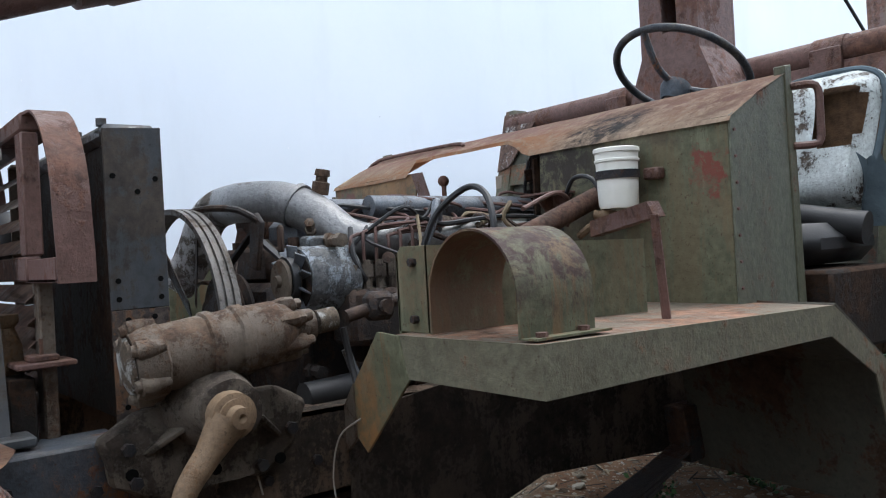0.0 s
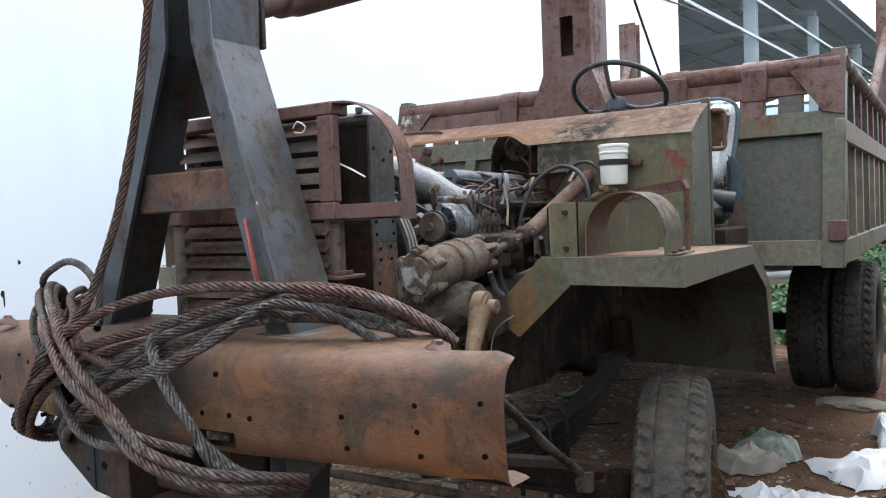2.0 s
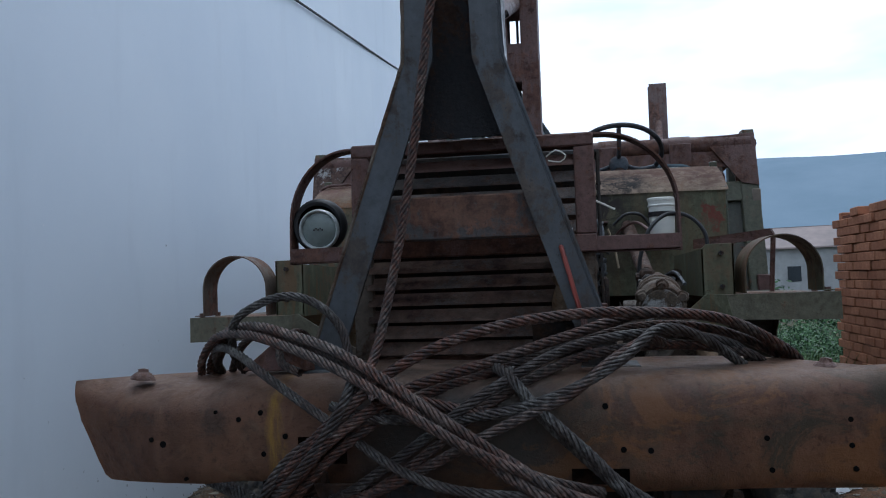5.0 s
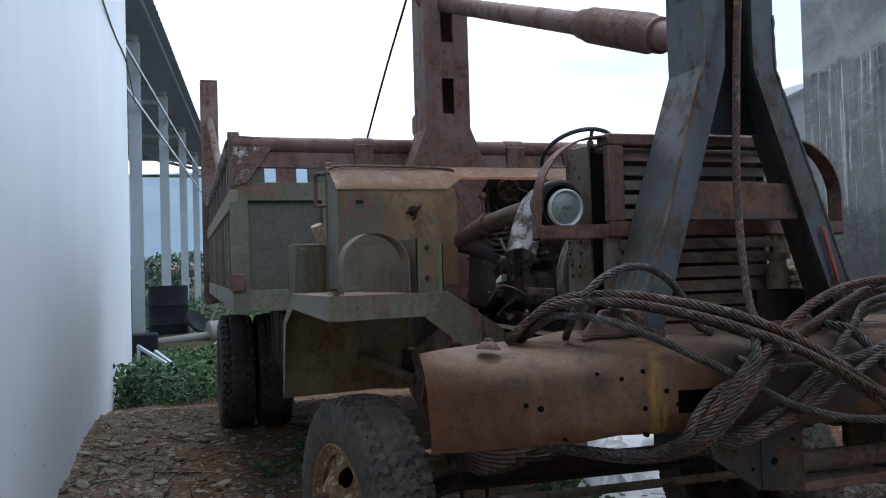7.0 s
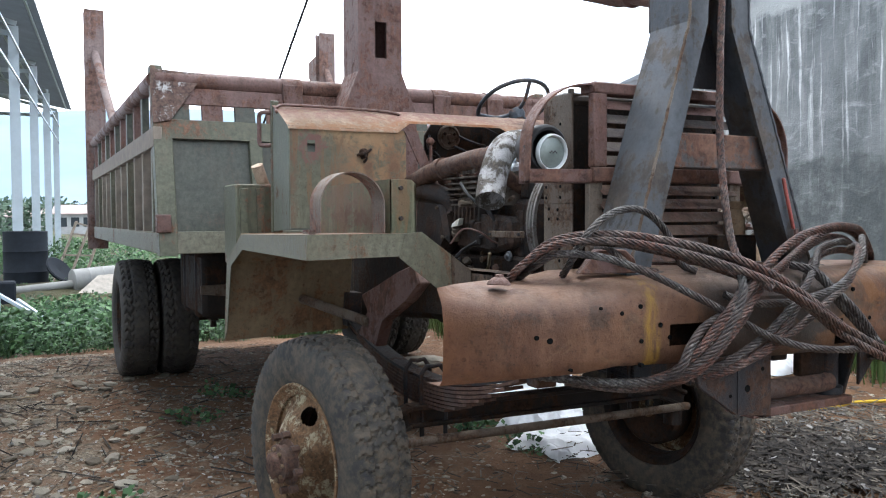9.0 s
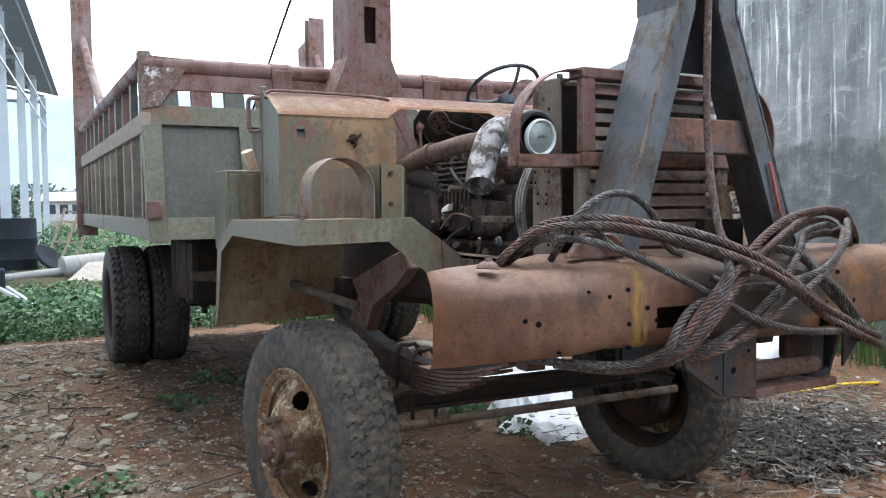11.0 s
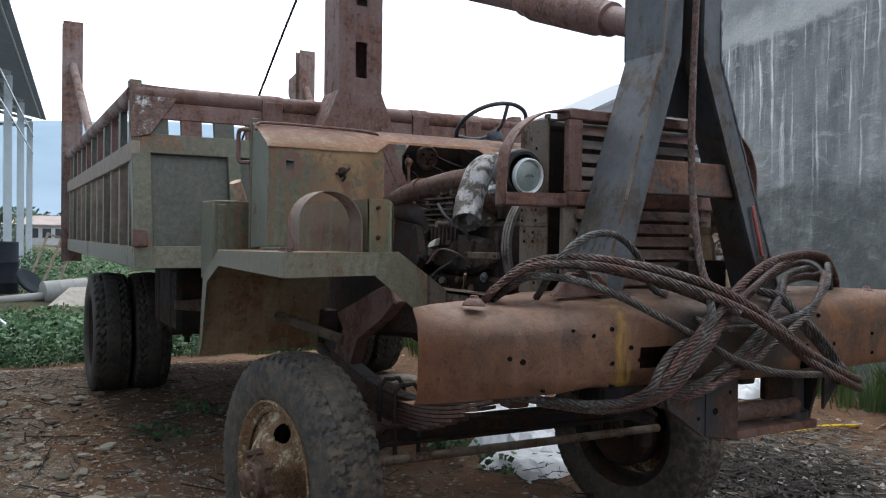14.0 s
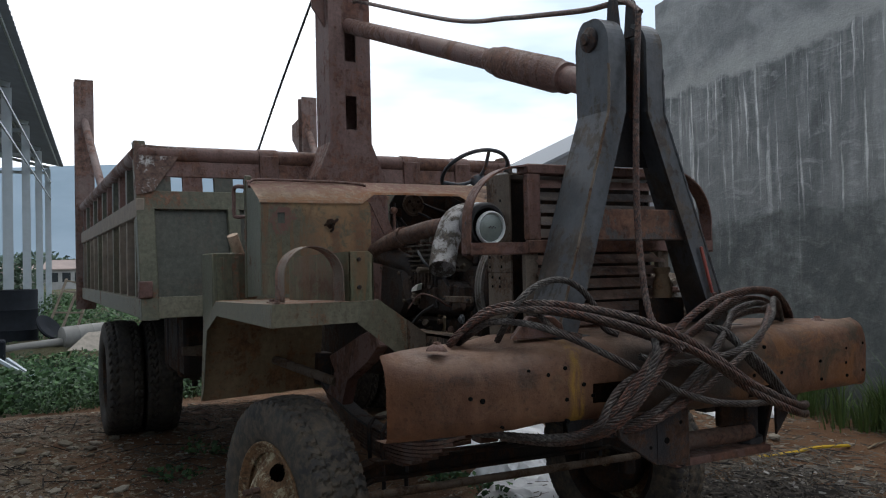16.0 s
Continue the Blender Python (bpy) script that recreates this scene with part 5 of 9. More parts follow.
def wheel(name_label, location, rz, hub_out, rear=False):
    """Tyre with worn zigzag lugs on a pressed steel rim; the outer face looks along +x before it is turned."""
    bm = bmesh.new()
    side = [(-0.080, 0.262), (-0.100, 0.280), (-0.108, 0.296), (-0.113, 0.33), (-0.114, 0.375), (-0.109, 0.405)]
    across = [-0.103 + 0.206 * i / 22 for i in range(23)]
    lugs = 40 if rear else 56
    wide = 1.18 if rear else 1.0
    steel = UNDER if rear else RIM
    seg = lugs * 6
    rings = []
    for k in range(seg):
        a = 2 * math.pi * k / seg
        ring = [(x, rad - (0.007 if i == 5 and k % 6 < 2 else 0.0)) for i, (x, rad) in enumerate(side)]
        for i, x in enumerate(across):
            crown = 0.455 - 1.35 * x * x - (0.008 if abs(x) > 0.1 else 0)
            zig = (0, 1, 2, 1)[i % 4] + (3 if 6 < i < 16 else 0)
            worn = 0.5 + 0.5 * noise.noise(Vector((math.cos(a) * 2, math.sin(a) * 2, x * 9)))
            groove = (k + zig) % 6 < (2 if rear and abs(x) > 0.04 else 1)
            rib = i in (6, 16)
            depth = ((0.018 if rear else 0.015) if groove else 0.0) * (0.95 if abs(x) > 0.05 else 0.25 + 0.7 * worn) + (0.007 if rib else 0.0)
            chip = 0.003 * noise.noise(Vector((math.cos(a) * 22, math.sin(a) * 22, x * 60)))
            ring.append((x, crown - depth + 0.003 * worn + chip))
        ring += [(-x, rad) for x, rad in ring[: len(side)][::-1]]
        rings.append([bm.verts.new((x * wide, rad * math.cos(a), rad * math.sin(a))) for x, rad in ring])
    m = len(rings[0])
    for k in range(seg):
        p, q = rings[k], rings[(k + 1) % seg]
        for i in range(m):
            f = bm.faces.new((p[i], q[i], q[(i + 1) % m], p[(i + 1) % m]))
    tyre = finish(bm, "wheel", TYRE_DARK if rear else TYRE, truck, True, name_label)
    bm = bmesh.new()
    lathe(bm, (0, 0, 0), (1, 0, 0), [(0.0, 0.235), (0.08, 0.25), (0.095, 0.27), (0.103, 0.285), (0.109, 0.284), (0.111, 0.277), (0.10, 0.262), (0.09, 0.258), (0.085, 0.24)], 48)
    part("rim", bm, steel, tyre, "near-black steel rim" if rear else "rusted steel rim with worn cream paint")
    bm = bmesh.new()
    lathe(bm, (0, 0, 0), (1, 0, 0), [(-0.10, 0.284), (-0.108, 0.28), (-0.10, 0.262), (-0.08, 0.248), (0.0, 0.233)], 48)
    part("inner_rim", bm, UNDER, tyre)
    # the dished disc, with three oval hand holes
    h = hub_out
    bm = bmesh.new()
    rings = []
    dish = [(0.238, 0.072), (0.215, 0.062 + 0.012 * h), (0.185, 0.06 + 0.035 * h), (0.155, 0.06 + 0.062 * h), (0.12, 0.06 + 0.085 * h), (0.05, 0.06 + 0.09 * h)]
    radii = []
    for (r0, x0), (r1, x1) in zip(dish, dish[1:]):
        radii += [(r0 + (r1 - r0) * i / 7, x0 + (x1 - x0) * i / 7) for i in range(7)]
    radii.append(dish[-1])
    seg = 240
    for rr, x in radii:
        rings.append([bm.verts.new((x, rr * math.cos(2 * math.pi * k / seg), rr * math.sin(2 * math.pi * k / seg))) for k in range(seg)])
    for i, (a, b) in enumerate(zip(rings, rings[1:])):
        rr = (radii[i][0] + radii[i + 1][0]) / 2
        for k in range(seg):
            along = ((k % 80) - 39.5) * 2 * math.pi / seg * rr
            if (along / 0.047) ** 2 + ((rr - 0.187) / 0.026) ** 2 < 1:
                continue
            bm.faces.new((a[k], a[(k + 1) % seg], b[(k + 1) % seg], b[k]))
    bmesh.ops.solidify(bm, geom=bm.faces[:], thickness=0.008)
    part("disc", bm, steel, tyre)
    bm = bmesh.new()
    x = 0.06 + 0.088 * h
    lathe(bm, (x - 0.01, 0, 0), (1, 0, 0), [(0, 0.088), (0.014, 0.085), (0.020, 0.066), (0.040, 0.062), (0.046, 0.070), (0.056, 0.070), (0.060, 0.062), (0.061, 0.048), (0.078, 0.044), (0.084, 0.036), (0.085, 0.0)], 28)
    hub = part("hub", bm, MANIFOLD, tyre)
    bolts("hub_bolt", [(x + 0.045, 0.056 * math.cos(2 * math.pi * k / 8 + 0.2), 0.056 * math.sin(2 * math.pi * k / 8 + 0.2)) for k in range(8)], (1, 0, 0), 0.008, 0.014, CAST_TAN, hub)
    bolts("wheel_stud", [(x, 0.105 * math.cos(2 * math.pi * k / 8), 0.105 * math.sin(2 * math.pi * k / 8)) for k in range(8)], (1, 0, 0), 0.014, 0.030, MANIFOLD, tyre)
    bm = bmesh.new()
    lathe(bm, (-0.12, 0, 0), (1, 0, 0), [(0, 0.05), (0.0, 0.17), (0.02, 0.185), (0.10, 0.185), (0.11, 0.16)], 28)
    part("brake_drum", bm, UNDER, tyre)
    tyre.matrix_basis = pose(*location, 0, 0, rz)
    return tyre


front_left = wheel("dusty worn-tread front tyre turned to one side", (0.888, 1.37, 0.28), 12, 1.0)
spin = pose(0, 0, 0, 75, 0, 0)
copy_thing(front_left, pose(-0.885, 1.25, 0.295, 0, 0, 190) @ pose(0, 0, 0, 130, 0, 0))
rear_lo = wheel("worn lug-tread rear dual tyre", (1.10, 5.07, 0.425), 0, -0.9, True)
copy_thing(rear_lo, pose(0.82, 5.07, 0.425, 0, 0, 180) @ spin)
copy_thing(rear_lo, pose(-1.125, 5.07, 0.425, 0, 0, 180) @ spin)
copy_thing(rear_lo, pose(-0.84, 5.07, 0.425, 0, 0, 0) @ spin)


def fender(s):
    """Flat sheet fender with lip, slanting front strut and tail panel; s is +1 on the driver's side."""
    X = lambda v: s * v
    zt = 1.165 if s > 0 else 1.138
    bm = bmesh.new()
    prism(bm, [(X(0.70), 0.86, zt), (X(1.055), 0.88, zt), (X(1.075), 1.72, zt - 0.012), (X(0.52), 1.78, zt - 0.01), (X(0.50), 1.40, zt), (X(0.62), 1.35, zt)], (0, 0, -0.006), 0.0015)
    top = part("fender", bm, worn_metal("fender_top_paint", (0.13, 0.115, 0.085), (0.20, 0.115, 0.08), 0.5, 0.65, 3.5, dust=(0.28, 0.20, 0.15)), truck, "flat olive sheet-steel fender with rusty top", smooth=False)
    bm = bmesh.new()
    # lip: front, side, tail
    prism(bm, [(X(0.70), 0.858, zt), (X(1.057), 0.878, zt), (X(1.062), 0.885, zt - 0.085), (X(0.735), 0.862, zt - 0.078)], (0, 0.004, 0))
    part("fender_lip", bm, OLIVE_PALE, top, smooth=False)
    bm = bmesh.new()
    prism(bm, [(X(1.058), 0.878, zt), (X(1.077), 1.72, zt - 0.012), (X(1.078), 1.70, zt - 0.075), (X(1.062), 0.885, zt - 0.085)], (-s * 0.004, 0, 0))
    part("fender_lip", bm, OLIVE_PALE, top, smooth=False)
    bm = bmesh.new()
    prism(bm, [(X(1.077), 1.72, zt - 0.012), (X(1.092), 1.93, 1.0), (X(1.09), 1.86, 0.99), (X(1.078), 1.70, zt - 0.075)], (-s * 0.004, 0, 0))
    part("fender_lip", bm, OLIVE_PALE, top, smooth=False)
    bm = bmesh.new()
    prism(bm, [(X(1.092), 1.93, 1.0), (X(1.092), 2.005, 0.645), (X(1.09), 1.955, 0.70), (X(1.09), 1.86, 0.99)], (-s * 0.004, 0, 0))
    part("fender_lip", bm, OLIVE_PALE, top, smooth=False)
    bm = bmesh.new()
    prism(bm, [(X(1.075), 1.725, zt - 0.012), (X(1.09), 1.93, 1.0), (X(0.50), 1.95, 1.0), (X(0.52), 1.78, zt - 0.01)], (0, 0.003, 0.004))
    prism(bm, [(X(1.09), 1.93, 1.0), (X(1.09), 2.0, 0.645), (X(0.50), 2.02, 0.66), (X(0.50), 1.95, 1.0)], (0, 0.004, 0))
    # Driver's side coloured darker than the passenger's for the shade behind the wheel.
    part("tail_panel", bm, worn_metal("shade_dark_tail_panel", (0.056, 0.055, 0.043), (0.050, 0.030, 0.020), 0.4, 0.65, 4.0, dust=(0.10, 0.075, 0.055)) if s > 0 else worn_metal("muddy_tail_panel", (0.185, 0.135, 0.078), (0.15, 0.085, 0.048), 0.45, 0.65, 3.0, dust=(0.22, 0.15, 0.095)), top, smooth=False)
    bm = bmesh.new()
    # slanting strut from the fender down to the frame
    prism(bm, [(X(0.72), 0.855, zt), (X(0.74), 0.86, zt - 0.082), (X(0.565), 0.875, 0.925), (X(0.53), 0.875, 0.95), (X(0.535), 0.87, 1.06), (X(0.66), 0.85, zt + 0.005)], (0, 0.006, 0), 0.001)
    part("fender_strut", bm, stained_olive("strut_paint", [((0.585, 0.872, 0.985), (1, 1, 0.7), 0.075, 0.035, 0.9, (0.24, 0.125, 0.05))]) if s > 0 else OLIVE_PALE, top, smooth=False)
    bm = bmesh.new()
    prism(bm, [(X(0.53), 0.872, 0.95), (X(0.535), 0.867, 1.06), (X(0.44), 0.90, 1.0), (X(0.44), 0.90, 0.90)], (0, 0.008, 0))
    part("strut_foot", bm, CAST, top, smooth=False)
    # splash box along the inner edge
    bm = bmesh.new()
    prism(bm, [(X(0.655), 0.905, zt), (X(0.755), 0.905, zt), (X(0.755), 0.905, 1.325), (X(0.672), 0.905, 1.325), (X(0.655), 0.905, 1.31)], (0, 0.008, 0), 0.001)
    prism(bm, [(X(0.755), 0.905, zt), (X(0.83), 1.42, zt - 0.005), (X(0.83), 1.42, 1.315), (X(0.755), 0.905, 1.325)], (-s * 0.006, 0, 0))
    prism(bm, [(X(0.655), 0.905, zt - 0.005), (X(0.63), 1.42, zt - 0.005), (X(0.63), 1.42, 1.30), (X(0.655), 0.905, 1.31)], (s * 0.006, 0, 0))
    if s > 0:
        spots = [((0.80, 1.10, 1.28), (1, 0.5, 1), 0.09, 0.04, 0.5, (0.09, 0.065, 0.045)), ((0.71, 0.9, 1.28), (1, 1, 1), 0.09, 0.04, 0.5, (0.16, 0.10, 0.06))]
    else:
        spots = [((-0.80, 1.22, 1.24), (1, 0.5, 1), 0.17, 0.07, 0.75, (0.15, 0.092, 0.062)), ((-0.79, 1.15, 1.185), (1, 0.25, 1), 0.06, 0.02, 0.8, (0.085, 0.045, 0.032)), ((-0.71, 0.9, 1.28), (1, 1, 1), 0.09, 0.04, 0.5, (0.16, 0.10, 0.06))]
    part("splash_box", bm, stained_olive("splash_paint", spots, wear=0.5 if s > 0 else 1.0), top, "bolted olive splash plate", smooth=False)
    bolts("box_bolt", [(X(0.715), 0.906, z) for z in (1.19, 1.295)], (0, -1, 0), 0.008, 0.013, STEEL_DARK, top)
    # rolled hoop on top
    bm = bmesh.new()
    pts = [(X(0.785), 0.885, zt + 0.002)]
    for k in range(21):
        a = math.pi * k / 20
        pts.append((X(0.897 - 0.112 * math.cos(a)), 0.885, 1.232 + 0.112 * math.sin(a)))
    pts += [(X(1.009), 0.885, zt + 0.004), (X(1.045), 0.89, zt + 0.003)]
    strip(bm, pts, (0.0, 1, 0), 0.17 if s > 0 else 0.11, 0.004 * s)
    # Driver's crown painted black-brown: soot with the shade inside the hoop.
    part("hoop", bm, stained_olive("hoop_paint", [((0.93, 1.02, 1.35), (1, 0.5, 1), 0.17, 0.12, 1.0, (0.042, 0.024, 0.020)), ((0.80, 0.98, 1.28), (1, 0.4, 0.7), 0.14, 0.06, 0.8, (0.12, 0.070, 0.045))]) if s > 0 else worn_metal("rusty_hoop", (0.14, 0.112, 0.088), (0.15, 0.085, 0.066), 0.5, 0.7, 6), top, "rolled sheet-steel hoop")
    bolts("fender_bolt", [(X(1.03), 0.915, zt), (X(1.02), 1.02, zt)], (0, 0, 1), 0.010, 0.014, BROWN, top)


fender(1)
fender(-1)


def driver_bracket():
    bm = bmesh.new()
    cyl(bm, (0.955, 1.32, 1.158), (0.962, 1.29, 1.36), 0.009, 8)
    part("bracket_post", bm, BROWN, truck)
    bm = bmesh.new()
    prism(bm, [(0.965, 1.285, 1.355), (0.95, 1.285, 1.385), (0.70, 1.40, 1.36), (0.70, 1.40, 1.325)], (0.012, 0.02, 0))
    part("bracket_arm", bm, BROWN, truck, smooth=False)


driver_bracket()


def cowl():
    """The square cab cowl that is left of the cab, with a sloping top."""
    y0, y1, zl, zh = 1.68, 1.925, 1.582, 1.70
    for s in (1, -1):
        inner = 0.25 if s > 0 else 0.34
        bm = bmesh.new()
        if s > 0:
            prism(bm, [(inner, y0, 1.15), (0.875, y0, 1.15), (0.875, y0, zl), (inner + 0.02, y0, zl)], (0, 0.006, 0), 0.001)
        else:
            # with a small square opening
            gx, gz = [-0.875, -0.80, -0.765, -inner], [1.15, 1.475, 1.525, zl]
            grid = [[bm.verts.new((xx, y0, zz)) for xx in gx] for zz in gz]
            for j in range(3):
                for i in range(3):
                    if (i, j) != (1, 1):
                        bm.faces.new((grid[j][i], grid[j][i + 1], grid[j + 1][i + 1], grid[j + 1][i]))
            thicken(bm, (0, 0.006, 0))
        if s > 0:
            mat = stained_olive("stained_olive_paint", [((0.815, 1.68, 1.465), (1, 1, 0.8), 0.052, 0.040, 1.0, (0.15, 0.05, 0.035)), ((0.34, 1.68, 1.50), (0.75, 1, 0.9), 0.19, 0.08, 0.95, (0.034, 0.028, 0.024)), ((0.45, 1.68, 1.30), (0.6, 1, 1), 0.12, 0.05, 0.6, (0.06, 0.042, 0.032)), ((0.62, 1.68, 1.565), (0.25, 1, 1), 0.05, 0.02, 0.5, (0.06, 0.045, 0.035))], wear=0.4)
        else:
            mat = stained_olive("patched_olive_paint", [
                ((-0.45, 1.68, 1.42), (1.0, 1, 0.45), 0.235, 0.11, 0.95, (0.235, 0.135, 0.070)),
                ((-0.60, 1.68, 1.555), (0.28, 1, 1.3), 0.075, 0.02, 0.85, (0.25, 0.16, 0.085)),
                ((-0.40, 1.68, 1.36), (1.6, 1, 0.35), 0.09, 0.03, 0.7, (0.105, 0.055, 0.036)),
                ((-0.52, 1.68, 1.36), (2.2, 1, 0.5), 0.075, 0.03, 0.75, (0.10, 0.055, 0.037)),
                ((-0.66, 1.68, 1.27), (1, 1, 0.4), 0.10, 0.04, 0.7, (0.15, 0.085, 0.05)),
                ((-0.87, 1.68, 1.40), (3, 1, 0.2), 0.10, 0.02, 0.7, (0.13, 0.07, 0.045)),
                ((-0.782, 1.68, 1.495), (1, 1, 1), 0.068, 0.056, 0.95, (0.13, 0.065, 0.055))], (0.070, 0.070, 0.048), (0.122, 0.118, 0.082))
        part("cowl_front", bm, mat, truck, "olive cowl panel with rust patches", smooth=False)
        bm = bmesh.new()
        x = s * 0.882
        prism(bm, [(x, y0, 1.145), (x, y1, 1.135), (x, y1, zh), (x, y0, zl)], (-s * 0.006, 0, 0), 0.001)
        side = part("cowl_side", bm, worn_metal("grey_olive_side", (0.115, 0.122, 0.092), (0.13, 0.075, 0.05), 0.12, 0.5, 3.5, dust=(0.22, 0.2, 0.16)), truck, smooth=False)
        bm = bmesh.new()
        prism(bm, [(x + s * 0.004, y1, 1.13), (x + s * 0.004, y1 + 0.035, 1.13), (x + s * 0.004, y1 + 0.02, zh + 0.02), (x + s * 0.004, y1 - 0.01, zh + 0.015)], (-s * 0.03, 0, 0), 0.002)
        part("door_post", bm, OLIVE, side, smooth=False)
        bm = bmesh.new()
        tube(bm, [(x, y1 + 0.015, 1.665), (x + s * 0.03, y1 + 0.06, 1.67), (x + s * 0.04, y1 + 0.075, 1.655), (x + s * 0.04, y1 + 0.078, 1.60), (x + s * 0.04, y1 + 0.075, 1.535), (x + s * 0.03, y1 + 0.06, 1.522), (x, y1 + 0.015, 1.52)], 0.010, 8, 0.01)
        part("grab_handle", bm, BROWN, side)
        if s > 0:
            bolts("spot_weld", [(0.880, y0 + 0.012, 1.19 + 0.06 * k) for k in range(7)], (1, 0, 0), 0.004, 0.006, BROWN, side)
    bm = bmesh.new()
    n = 60
    # sloping top, full width, with a wavy lower edge over the engine
    rows = []
    for k in range(n + 1):
        x = -0.885 + 1.77 * k / n
        over = -0.385 < x < 0.22
        lift = 0.045 * min(1.0, min(x + 0.385, 0.22 - x) / 0.06) if over else 0.0
        sag = 0.006 * noise.noise(Vector((x * 4, 1, 5)))
        rows.append([bm.verts.new((x, yy, zz + sag)) for yy, zz in ((y0 - 0.008, zl - 0.012 + lift), (y0, zl + lift), (y0 + 0.12, (zl + zh) / 2 + 0.006), (y1, zh), (y1 + 0.02, zh - 0.02))])
    for a, b in zip(rows, rows[1:]):
        for k in range(4):
            bm.faces.new((a[k], b[k], b[k + 1], a[k + 1]))
    bmesh.ops.solidify(bm, geom=bm.faces[:], thickness=0.006)
    part("cowl_top", bm, HOOD, truck, "rust-brown sloping cowl top with worn paint")
    bm = bmesh.new()
    prism(bm, [(-0.35, y0 - 0.01, 1.58), (-0.29, y0 - 0.01, 1.58), (-0.20, y0 - 0.01, 1.38), (-0.245, y0 - 0.01, 1.36)], (0, 0.006, 0))
    part("bonnet_stay", bm, BROWN, truck, smooth=False)
    bm = bmesh.new()
    tube(bm, [(-0.885, 1.84, 1.655), (-0.86, 1.88, 1.692), (-0.6, 1.89, 1.697), (-0.34, 1.88, 1.69), (-0.29, 1.86, 1.675)], 0.007, 8)
    part("bonnet_rod", bm, BROWN, truck)
    # dark dash behind the driver's half of the cowl, with a round instrument and leads
    bm = bmesh.new()
    prism(bm, [(-0.10, 1.985, 1.28), (0.86, 1.985, 1.28), (0.86, 1.985, 1.66), (-0.06, 1.985, 1.66), (-0.10, 1.985, 1.60)], (0, 0.012, 0), 0.002)
    dash = part("dash_panel", bm, UNDER, truck, "grimy dark dash panel", smooth=False)
    bm = bmesh.new()
    prism(bm, [(0.225, 1.69, 1.20), (0.225, 1.98, 1.20), (0.225, 1.98, 1.66), (0.225, 1.69, 1.56)], (0.008, 0, 0), 0.001)
    part("cowl_inner_side", bm, UNDER, truck, smooth=False)
    bm = bmesh.new()
    lathe(bm, (0.032, 1.983, 1.595), (0, -1, 0), [(0, 0.062), (0.012, 0.062), (0.016, 0.052), (0.010, 0.046), (0.012, 0.016), (0.022, 0.012), (0.023, 0.0)], 24)
    inst = part("instrument", bm, CAST, dash, "dusty round instrument")
    bolts("instrument_screw", [(0.032 + 0.03 * math.cos(a), 1.972, 1.595 + 0.03 * math.sin(a)) for a in (0.5, 2.6, 4.7)], (0, -1, 0), 0.008, 0.006, UNDER, inst)
    for pts in ([(0.08, 1.96, 1.60), (0.14, 1.93, 1.57), (0.20, 1.90, 1.55)], [(0.05, 1.96, 1.55), (0.10, 1.92, 1.52), (0.16, 1.88, 1.46)], [(-0.08, 1.97, 1.60), (-0.085, 1.95, 1.50), (-0.06, 1.93, 1.40), (-0.09, 1.90, 1.33)], [(-0.05, 1.97, 1.52), (-0.02, 1.93, 1.45), (-0.05, 1.92, 1.36)]):
        bm = bmesh.new()
        tube(bm, pts, 0.006, 6)
        part("dash_lead", bm, BLACK, dash)
    for x, z in ((-0.07, 1.55), (-0.075, 1.48), (-0.05, 1.42), (-0.08, 1.36)):
        bm = bmesh.new()
        box(bm, (x - 0.022, 1.955, z - 0.022), (x + 0.022, 1.985, z + 0.022), 0.004)
        part("relay_block", bm, UNDER, dash)
    # rusted shelf bracket on the driver's panel
    bm = bmesh.new()
    prism(bm, [(0.265, 1.60, 1.447), (0.40, 1.60, 1.45), (0.40, 1.678, 1.45), (0.265, 1.678, 1.447)], (0, 0, 0.006), 0.001)
    prism(bm, [(0.315, 1.605, 1.445), (0.315, 1.678, 1.445), (0.315, 1.678, 1.37)], (0.006, 0, 0))
    prism(bm, [(0.275, 1.672, 1.445), (0.39, 1.672, 1.447), (0.345, 1.672, 1.385), (0.31, 1.672, 1.368)], (0, 0.006, 0))
    part("shelf_bracket", bm, BROWN, truck, "rusted shelf bracket", smooth=False)
    bm = bmesh.new()
    cyl(bm, (-0.204, 1.70, 1.30), (-0.207, 1.70, 1.53), 0.008, 8)
    bmesh.ops.create_uvsphere(bm, u_segments=12, v_segments=8, radius=0.019, matrix=Matrix.Translation((-0.208, 1.70, 1.542)))
    part("gear_lever", bm, BROWN, truck)
    # cast step and small bracket with hose stubs on the panel
    bm = bmesh.new()
    lathe(bm, (-0.545, 1.682, 1.475), (0, -1, 0), [(0, 0.024), (0.006, 0.022), (0.010, 0.012), (0.024, 0.011), (0.025, 0.0)], 12)
    tube(bm, [(-0.575, 1.676, 1.468), (-0.555, 1.658, 1.472), (-0.53, 1.654, 1.484), (-0.513, 1.672, 1.494)], 0.006, 6)
    tube(bm, [(-0.545, 1.66, 1.47), (-0.54, 1.655, 1.45), (-0.548, 1.668, 1.437)], 0.006, 6)
    for v in bm.verts:
        v.co += Vector((0.004, 0.003, 0.004)) * noise.noise(v.co * 70)
    part("wiring_stub", bm, UNDER, truck)
    # side locker between fender and bed
    bm = bmesh.new()
    box(bm, (-1.02, 2.06, 0.98), (-0.80, 2.30, 1.35), 0.006)
    for k in range(3):
        box(bm, (-1.0 + 0.075 * k, 2.05, 1.0), (-0.965 + 0.075 * k, 2.062, 1.33), 0.002)
    loc = part("side_locker", bm, OLIVE, truck, "dark olive ribbed locker")
    bm = bmesh.new()
    cyl(bm, (-0.86, 2.15, 1.33), (-0.905, 2.12, 1.44), 0.028, 12)
    part("filler_stub", bm, HOOD, loc)


cowl()


